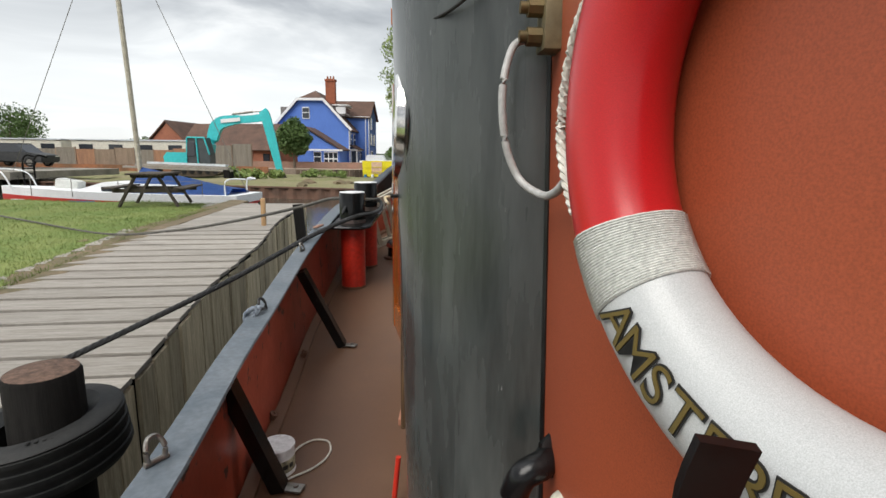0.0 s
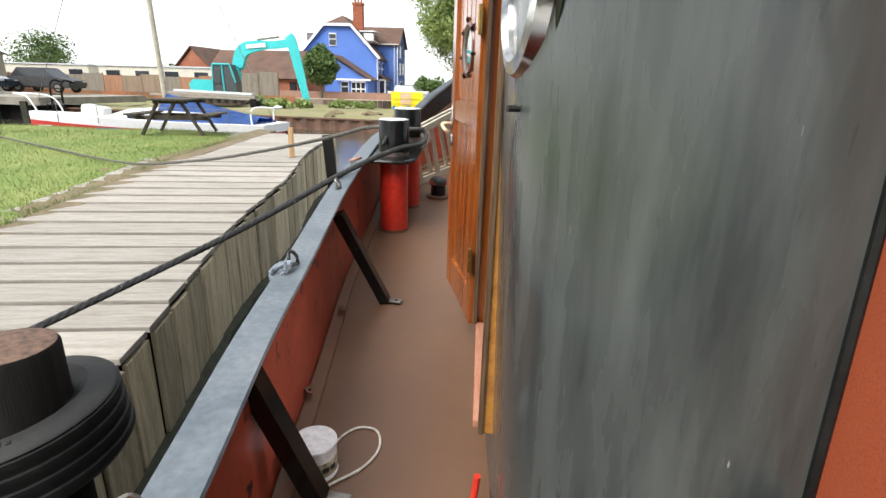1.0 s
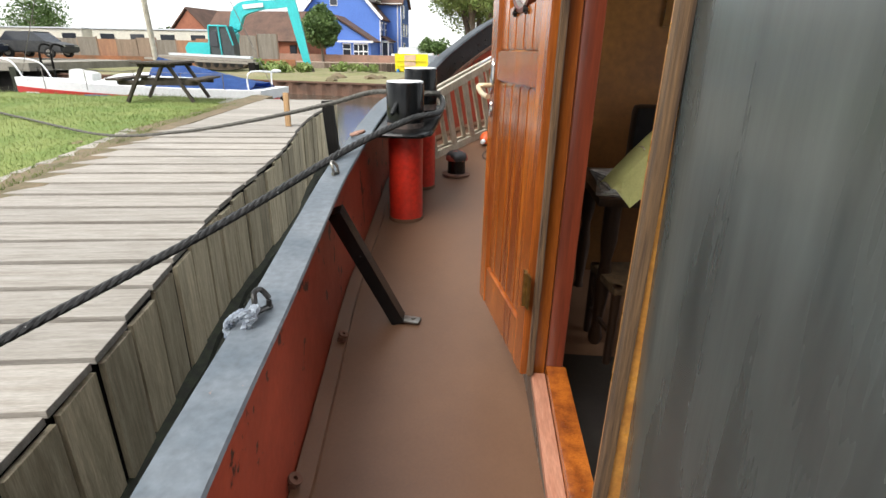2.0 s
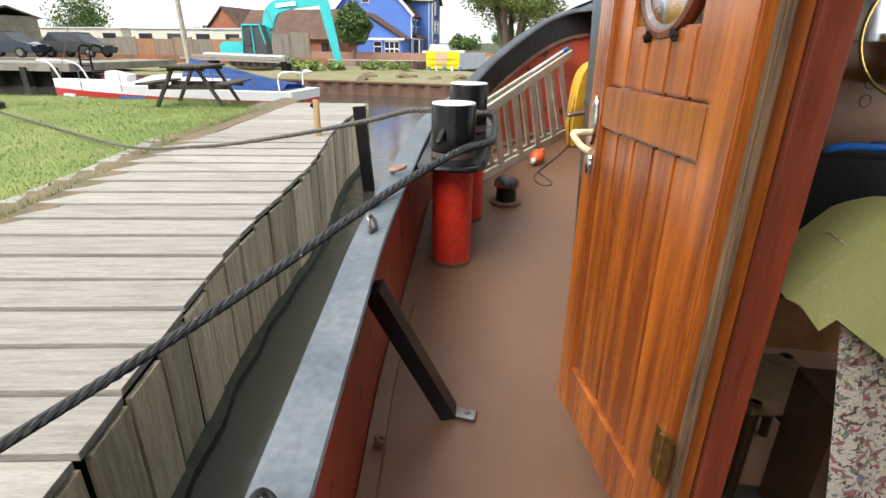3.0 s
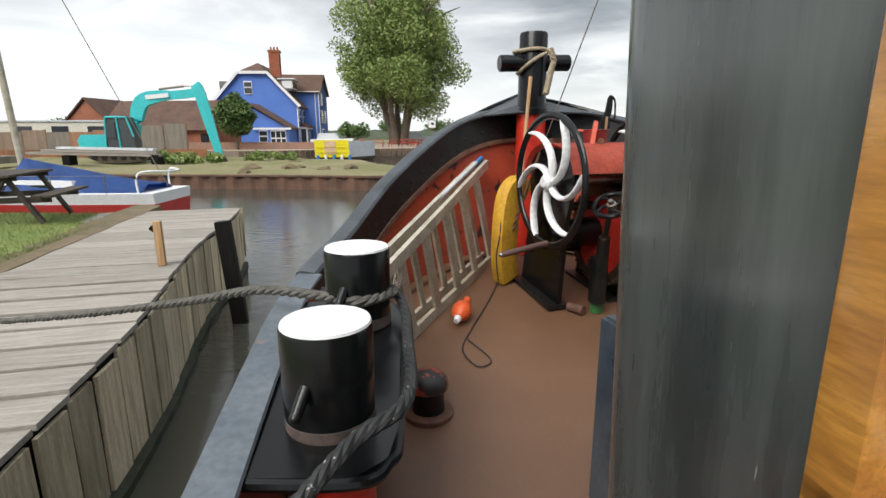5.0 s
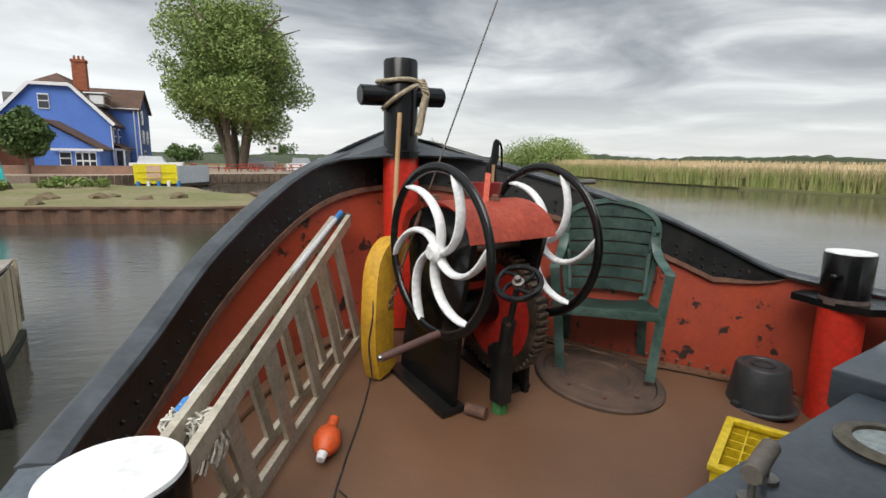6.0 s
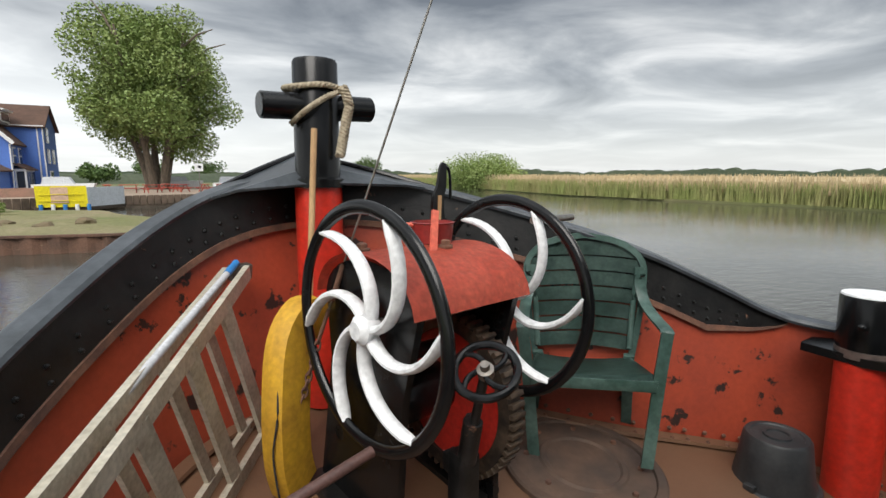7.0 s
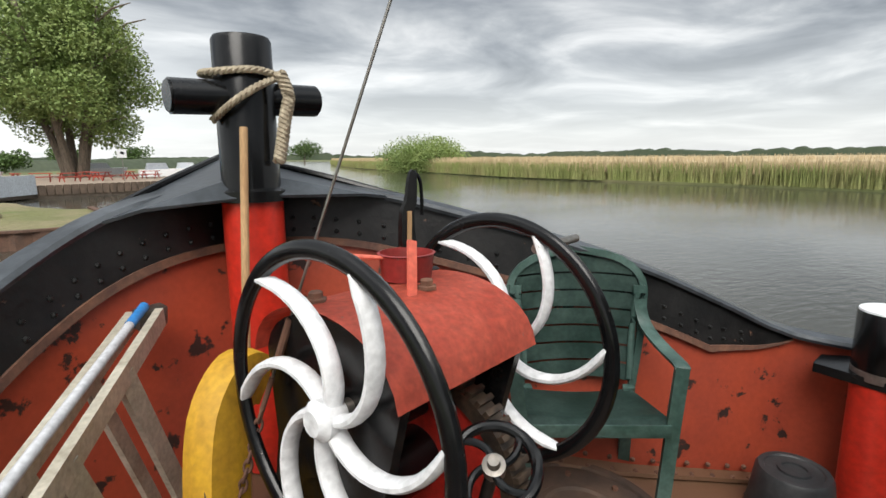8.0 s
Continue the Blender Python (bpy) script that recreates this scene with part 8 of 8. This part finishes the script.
# ---- yellow and white work float ----
wf = thing("work_float", (-6.6, 48.2, WATER_Z), "yellow and pale grey panelled work float on the water", "float", turn=0)
bm = BM(); prism(bm, [(-1.45, 0.35), (1.55, 0.35), (1.5, 1.85), (-1.5, 1.85)], 0, 0.1); yp = hp("yellow_panel", bm, YEL_BOX, wf)
bm = BM(); box(bm, (-0.1, -0.03, 1.2), (1.0, 0.06, 1.1)); hp("peach_board", bm, PEACH, yp)
for z in (0.8, 1.25):
    bm = BM(); rod(bm, (-1.3, -0.08, z), (1.3, -0.08, z), 0.025, seg=6); hp("rail", bm, YEL_BOX, yp)
bm = BM()
vs_ = [(1.55, 0.0), (3.6, 3.4), (3.5, 3.5), (1.45, 0.1)]
slab(bm, vs_, 0.35, 1.75); hp("grey_panel", bm, PALE_BOX, wf)
bm = BM(); slab(bm, [(-1.6, 0.1), (1.6, 0.1), (3.6, 3.5), (0.4, 3.8), (-1.6, 1.5)], 0.1, 0.4); hp("pontoon", bm, TRACK, wf)
for k in range(5):
    bm = BM(); rod(bm, (-1.2 + 0.7 * k, -0.12, 0.1), (-1.2 + 0.7 * k, -0.12, 0.55), 0.13, seg=10); hp("float_tube", bm, WHITE if k % 2 else BLUE_PLASTIC, wf)

# ---- excavator ----
ex = thing("excavator", (-18.8, 38.3, -0.75), "turquoise tracked excavator with its arm reaching down", "excavator")
bm = BM(); prism(bm, [(-2.4, 0.95), (0.4, 0.95), (0.4, 1.55), (-0.2, 1.85), (-2.2, 1.85), (-2.5, 1.5)], -1.1, 1.1); hp("engine_body", bm, TURQ, ex)
bm = BM(); box(bm, (-2.42, 0, 1.35), (0.06, 1.7, 0.6)); hp("rear_grille", bm, TRACK, ex)
bm = BM(); prism(bm, [(-0.7, 1.0), (1.1, 1.0), (1.1, 1.7), (0.75, 2.95), (-0.55, 2.95)], -1.12, -0.2); cb = hp("cab", bm, mat("cab_grey", (0.06, 0.07, 0.075), 0.4, 0, None, 2, 0.5, 12, 0.05), ex, "dark glazed cab")
for (x0, z0), (x1, z1) in (((-0.7, 1.0), (-0.55, 2.95)), ((0.2, 1.0), (0.15, 2.95)), ((1.1, 1.7), (0.75, 2.95)), ((-0.55, 2.95), (0.75, 2.95))):
    bm = BM(); rod(bm, (x0, -1.16, z0), (x1, -1.16, z1), 0.06, seg=6); hp("cab_post", bm, TURQ, cb)
bm = BM(); box(bm, (-0.3, -1.17, 2.1), (0.6, 0.02, 1.0)); hp("cab_window", bm, PANE, cb)
def boxbeam(pts, ws):
    bm = BM()
    sweep(bm, [Vector(p) for p in pts], [(-0.2, -0.5), (0.2, -0.5), (0.2, 0.5), (-0.2, 0.5)], scales=ws, up=(0, 0.02, 1))
    return bm
bx = boxbeam(smooth_path([(0.55, 0.3, 1.5), (0.75, 0.3, 2.9), (1.25, 0.3, 4.0), (2.4, 0.3, 4.35), (3.8, 0.3, 4.45), (5.0, 0.3, 4.62)], 22), [0.55 + 0.35 * math.sin(math.pi * min(i / 15, 1)) for i in range(22)])
bo = hp("boom", bx, TURQ, ex, "turquoise boom")
bm = BM(); box(bm, (2.3, 0.09, 4.33), (1.5, 0.03, 0.28), (0, -6, 0)); hp("boom_decal", bm, WHITE, bo, "white lettering bar")
bm = BM(); rod(bm, (2.4, 0.3, 4.8), (4.0, 0.3, 5.0), 0.09, seg=10); rod(bm, (4.0, 0.3, 5.0), (4.9, 0.3, 5.05), 0.05, seg=8); hp("arm_cylinder", bm, STEEL, bo)
bx = boxbeam(smooth_path([(4.75, 0.3, 5.1), (5.0, 0.3, 4.6), (5.5, 0.3, 2.4), (5.95, 0.3, 0.25)], 16), [0.35 + 0.35 * math.sin(math.pi * (0.25 + i / 22)) for i in range(16)])
st_ = hp("stick", bx, TURQ, ex, "turquoise dipper arm")
bm = BM(); rod(bm, (5.3, 0.3, 3.9), (6.0, 0.3, 1.3), 0.08, seg=8); hp("bucket_cylinder", bm, STEEL, st_)
bm = BM(); prism(bm, [(6.1, 0.4), (6.3, -0.1), (5.5, -0.2), (5.15, 0.1), (5.25, 0.5), (5.7, 0.15)], -0.2, 0.8); hp("bucket", bm, TRACK, ex, "muddy steel bucket")
for y in (-1.2, 0.75):
    bm = BM()
    pr_ = []
    for i in range(28):
        a = 2 * math.pi * i / 28
        pr_.append((1.6 * (1 if math.cos(a) > 0 else -1) * min(1, abs(math.cos(a)) * 1.0) + (0.35 * math.cos(a)), 0.45 + 0.42 * math.sin(a)))
    prism(bm, pr_, y, y + 0.5); tk = hp("track", bm, TRACK, ex, "muddy crawler track")
    for k in range(6):
        bm = BM(); rod(bm, (-1.5 + 0.6 * k, y - 0.03, 0.42), (-1.5 + 0.6 * k, y + 0.05, 0.42), 0.2, seg=14); hp("roller", bm, BLACK_WORN, tk)
pil = thing("timber_stack", (-17.2, 34.5, -0.8), "pale long boards stacked on the yard", "boards", turn=2)
for k in range(3):
    bm = BM(); box(bm, (0.3 * k - 1.5, 0.1 * k, 0.75 + 0.16 * k), (7.5 - k, 0.5, 0.14), (0, 1.5, 0)); hp("board", bm, PALE_BOX if k == 2 else PLANK, pil)
bm = BM(); box(bm, (-3, 0, 0.35), (0.4, 0.8, 0.7)); hp("bearer", bm, TIMBER_DARK, pil)
bm = BM(); box(bm, (2, 0, 0.35), (0.4, 0.8, 0.7)); hp("bearer", bm, TIMBER_DARK, pil)
rb_ = random.Random(77)
for k in range(9):
    rk = thing("rubble_block", (-9 + 6 * rb_.random(), 27 + 5 * rb_.random(), -0.75), "lump of rubble lying on the bank", "rubble", "rubble on the bank", turn=rb_.random() * 90)
    bm = BM(); bmesh.ops.create_icosphere(bm, subdivisions=2, radius=0.25 + 0.2 * rb_.random())
    for v in bm.verts:
        v.co *= 1 + 0.35 * noise.noise(v.co * 4 + Vector((k, 0, 0)))
        v.co.z *= 0.6
    part("lump", bm, EARTH, rk, smooth=False)

# ---- sailing yacht ----
ya = thing("sailing_yacht", (-11.1, 17.2, WATER_Z + 0.05), "white and red sailing yacht moored behind the bank", "yacht", turn=-2)


def hull_loft(bm, z_lo, z_hi, grow=0.0):
    rows = []
    for i in range(25):
        f = i / 24
        x = -5.0 + 9.4 * f
        b = 1.25 * (math.sin(math.pi * min(f * 0.62 + 0.02, 0.5)) ** 0.75) * (1 - 0.25 * max(0, f - 0.6))
        sh = 0.16 * (1 - f) ** 2
        row = []
        for s in (-1, 1):
            for t_ in ((0, 1) if s < 0 else (1, 0)):
                z = z_lo + (z_hi - z_lo) * t_ + sh * t_
                row.append(bm.verts.new((x, s * (b * (0.8 + 0.2 * (z - 0) / 0.9) + grow), z)))
        rows.append(row)
    for a, b in zip(rows, rows[1:]):
        for j in range(4):
            bm.faces.new((a[j], a[(j + 1) % 4], b[(j + 1) % 4], b[j]))
    bm.faces.new(rows[0]); bm.faces.new(list(reversed(rows[-1])))


bm = BM(); hull_loft(bm, -0.3, 0.55, 0.005); part("lower_hull", bm, YACHT_RED, ya, "red painted lower hull")
bm = BM(); hull_loft(bm, 0.55, 0.84); part("topside", bm, WHITE, ya, "white topsides")
bm = BM(); prism(bm, [(-1.8, 0.72), (2.2, 0.72), (2.1, 1.15), (-0.6, 1.22), (-1.5, 0.95)], -0.75, 0.75); cbn = hp("coachroof", bm, WHITE, ya)
for k in range(3):
    bm = BM(); box(bm, (-0.4 + 0.85 * k, -0.765, 0.98), (0.55, 0.02, 0.16)); hp("cabin_window", bm, PANE, cbn)
bm = BM(); sweep(bm, [(0.35, 0, 0.75), (-0.05, 0, 11.0)], disc(0.085, 10), up=(0, 1, 0)); part("mast", bm, ALU, ya, "grey aluminium mast")
bm = BM(); rod(bm, (-4.9, 0, 0.95), (-0.03, 0, 10.5), 0.012, seg=5); part("forestay", bm, STEEL, ya)
bm = BM(); rod(bm, (4.3, 0, 0.9), (-0.03, 0, 10.8), 0.012, seg=5); part("backstay", bm, STEEL, ya)
bm = BM()
rows = []
for i in range(15):
    f = i / 14
    x = 0.4 + 3.6 * f
    rows.append([bm.verts.new((x, yv, zv)) for yv, zv in ((-0.95, 0.85 - 0.05 * f), (-0.5, 1.35 - 0.35 * f + 0.05 * math.sin(i)), (0, 1.75 - 0.75 * f), (0.5, 1.35 - 0.35 * f), (0.95, 0.85 - 0.05 * f))])
for a, b in zip(rows, rows[1:]):
    for j in range(4):
        bm.faces.new((a[j], a[j + 1], b[j + 1], b[j]))
bmesh.ops.solidify(bm, geom=bm.faces[:], thickness=0.02)
part("cover", bm, TARP, ya, "blue tarpaulin over the cockpit")
for nm, pts in (("pulpit", [(-4.2, -0.55, 0.85), (-4.6, -0.5, 1.5), (-5.6, 0, 1.6), (-4.6, 0.5, 1.5), (-4.2, 0.55, 0.85)]), ("pushpit", [(3.9, -0.85, 0.75), (3.95, -0.85, 1.35), (4.5, -0.3, 1.38), (4.5, 0.3, 1.38), (3.95, 0.85, 1.35), (3.9, 0.85, 0.75)])):
    bm = BM(); tube(bm, pts, 0.028, 30, 8); part(nm, bm, WHITE, ya, "white tubular rail")
for x in (-3.0, -1.5, 0.2, 1.8, 3.2):
    bm = BM(); rod(bm, (x, -1.1, 0.72), (x, -1.1, 1.32), 0.014, seg=6); part("stanchion", bm, STEEL, ya)
bm = BM(); rod(bm, (-4.4, -0.6, 1.3), (3.9, -0.95, 1.3), 0.006, seg=5); part("guard_wire", bm, STEEL, ya)
bm = BM(); box(bm, (-2.6, 0.2, 1.0), (0.8, 0.6, 0.5), (0, 10, 10), 0.1); part("wrapped_sail", bm, CANVAS, ya, "bundled white sail")
bm = BM(); box(bm, (-3.2, -0.98, 0.42), (0.5, 0.1, 0.16)); box(bm, (-3.9, -0.72, 0.5), (0.55, 0.08, 0.12), (0, 0, -14)); part("name_bars", bm, WHITE, ya, "white lettering bars")
bm = BM(); box(bm, (-1.0, -1.33, 0.45), (0.9, 0.03, 0.3)); part("blue_patch", bm, TARP, ya)

# ---- left quay, car, sheds ----
lq = thing("wall_left_quay", (-28, 27, -0.2), "old concrete quay with piles above the water", "quay", kind="structure")
bm = BM(); box(bm, (-4, 3, -0.1), (18, 9, 0.4)); hp("deck_slab", bm, CONCRETE, lq)
for k in range(10):
    bm = BM(); box(bm, (-12.5 + 1.85 * k, -1.45, -0.75), (0.35, 0.35, 1.3)); hp("pile", bm, MOSS, lq)
bm = BM(); box(bm, (-4, -1.0, -0.7), (18, 0.1, 1.2)); hp("backing", bm, TIMBER_DARK, lq)
ql = thing("quay_ladder", (-21.6, 25.1, -1.2), "dark metal quay ladder with hoops", "ladder")
for x in (-0.3, 0.3):
    bm = BM(); tube(bm, [(x, 0, 0), (x, 0, 1.6), (x, 0.3, 2.0), (x, 0.9, 1.9)], 0.05, 16, 8); part("rail", bm, TIMBER_DARK, ql)
for k in range(6):
    bm = BM(); rod(bm, (-0.3, 0, 0.2 + 0.28 * k), (0.3, 0, 0.2 + 0.28 * k), 0.03, seg=6); part("rung", bm, TIMBER_DARK, ql)


def car(x, y, z, turn, paint, label):
    t = thing("parked_car", (x, y, z), label, "car", turn=turn)
    bm = BM(); prism(bm, [(-2.1, 0.3), (2.1, 0.3), (2.15, 0.75), (1.2, 0.95), (-1.9, 1.0), (-2.15, 0.8)], -0.85, 0.85)
    bmesh.ops.bevel(bm, geom=bm.edges[:], offset=0.08, segments=2, affect="EDGES"); part("body", bm, paint, t)
    bm = BM(); prism(bm, [(-1.8, 0.97), (1.15, 0.92), (0.45, 1.48), (-1.3, 1.5)], -0.72, 0.72); ch_ = part("cabin", bm, PANE, t, "dark glazed cabin")
    bm = BM(); box(bm, (-0.42, 0, 1.5), (1.75, 1.4, 0.06), bevel=0.02); part("roof", bm, paint, ch_)
    for wx in (-1.3, 1.3):
        for wy in (-0.82, 0.82):
            bm = BM(); rod(bm, (wx, wy - 0.09, 0.31), (wx, wy + 0.09, 0.31), 0.31, seg=20); w_ = part("wheel", bm, RUBBER, t)
            bm = BM(); rod(bm, (wx, wy - 0.1, 0.31), (wx, wy + 0.1, 0.31), 0.19, seg=14); part("rim", bm, STEEL, w_)
    for s in (-0.6, 0.6):
        bm = BM(); box(bm, (2.06, s, 0.68), (0.12, 0.3, 0.12), bevel=0.02); part("headlight", bm, LENS, t)


car(-31.5, 30.5, 0.0, 8, CAR_PAINT, "dark blue estate car parked on the quay")
car(-28.4, 32.5, 0.0, 4, BLACK_PLASTIC, "dark hatchback car parked on the quay")
sh1 = thing("cream_shed", (-39.5, 32.5, 0.0), "cream rendered shed with brick base", "shed", turn=6)
bm = BM(); box(bm, (0, 0, 2.4), (5.5, 4, 4.8)); hp("wall", bm, CREAM, sh1)
bm = BM(); quad(bm, (-3, -2.3, 4.7), (3, -2.3, 4.7), (3, 2.3, 5.3), (-3, 2.3, 5.3)); hp("roof", bm, SLATE, sh1, thick=0.15)
bm = BM(); box(bm, (1.2, -2.02, 0.5), (1.6, 0.08, 0.7)); hp("brick_panel", bm, BRICK, sh1)
sh2 = thing("grey_shed", (-45.5, 43, -0.3), "long grey boarded shed with a low roof", "shed", turn=-30)
bm = BM(); box(bm, (0, 0, 1.6), (9, 4, 3.2)); hp("wall", bm, CONCRETE, sh2)
bm = BM(); quad(bm, (-4.7, -2.3, 3.1), (4.7, -2.3, 3.1), (4.7, 0, 4.0), (-4.7, 0, 4.0)); quad(bm, (-4.7, 2.3, 3.1), (4.7, 2.3, 3.1), (4.7, 0, 4.0), (-4.7, 0, 4.0)); hp("roof", bm, SLATE, sh2, thick=0.12)


# ---- jetty pieces ----
def edge_slope(y):
    return (edge_x(y + 0.02) - edge_x(y - 0.02)) / 0.04


ta = radians(9.8)
rnd = random.Random(11)
y = -1.2
k = 0
while y < 11.7:
    # the plank's ends are cut along the jetty's edge
    sl = edge_slope(y)
    shear = (sl * math.cos(ta) + math.sin(ta)) / (math.cos(ta) - sl * math.sin(ta))
    me = plank_mesh(k, PL_LEN, PL_W, 0.04, "plank", PLANK)
    for v in me.vertices:
        v.co.x += shear * v.co.y
    ob = new("plank", me)
    ob.parent = jetty
    x = edge_x(y) - PL_LEN / 2 * 0.985 + rnd.uniform(-0.008, 0.008)
    z = J(y) - 0.02 - J(2)
    ob.matrix_basis = pose(x, y - PL_LEN / 2 * 0.17, z, rnd.uniform(-0.7, 0.7), rnd.uniform(-0.25, 0.25), 9.8 + rnd.uniform(-0.25, 0.25))
    y += 0.345
    k += 1
boards = [plank_mesh(k + 9, 0.95, 0.300, 0.03, "facing_board", BOARD) for k in range(4)]
y = -1.095
k = 0
while y < 11.7:
    ob = new("facing_board", boards[k % 4])
    ob.parent = jetty
    zc = J(y) - 0.06 - 0.475 - J(2)
    ob.matrix_basis = pose(edge_x(y) - 0.014 + rnd.uniform(-0.012, 0.012), y + 0.02, zc - rnd.uniform(0, 0.025), 0, 0, -math.degrees(math.atan(edge_slope(y))) + rnd.uniform(-1.5, 1.5)) @ pose(0, 0, 0, 0, 90, 0) @ pose(0, 0, 0, 0, 0, rnd.uniform(-0.6, 0.6))
    y += 0.335
    k += 1
# dark strip added behind the boards so their gaps look shaded
bm = BM()
sweep(bm, [(edge_x(y) - 0.06, y, J(y) - J(2) - 0.52) for y in [-1.2 + 0.4 * i for i in range(33)]], [(-0.02, -0.48), (0.02, -0.48), (0.02, 0.46), (-0.02, 0.46)])
part("backing_timber", bm, TIMBER_DARK, jetty, "dark strip behind the boards standing in for shade in their gaps")
bm = BM()
sweep(bm, [(edge_x(y) + 0.035 + 0.02 * math.sin(y * 7.3), y, WATER_Z - J(2) + 0.0) for y in [-1.2 + 0.4 * i for i in range(33)]], [(-0.05, -0.09), (0.05, -0.09), (0.04, 0.06), (-0.05, 0.07)])
part("waling", bm, MOSS, jetty, "wet mossy timber at the waterline")
bm = BM()
yy = 11.72
box(bm, (edge_x(yy) - 1.15, yy + 0.02, J(yy) - J(2) - 0.5), (2.3, 0.04, 0.95), (0, 0, 9.8))
part("end_boards", bm, BOARD, jetty)
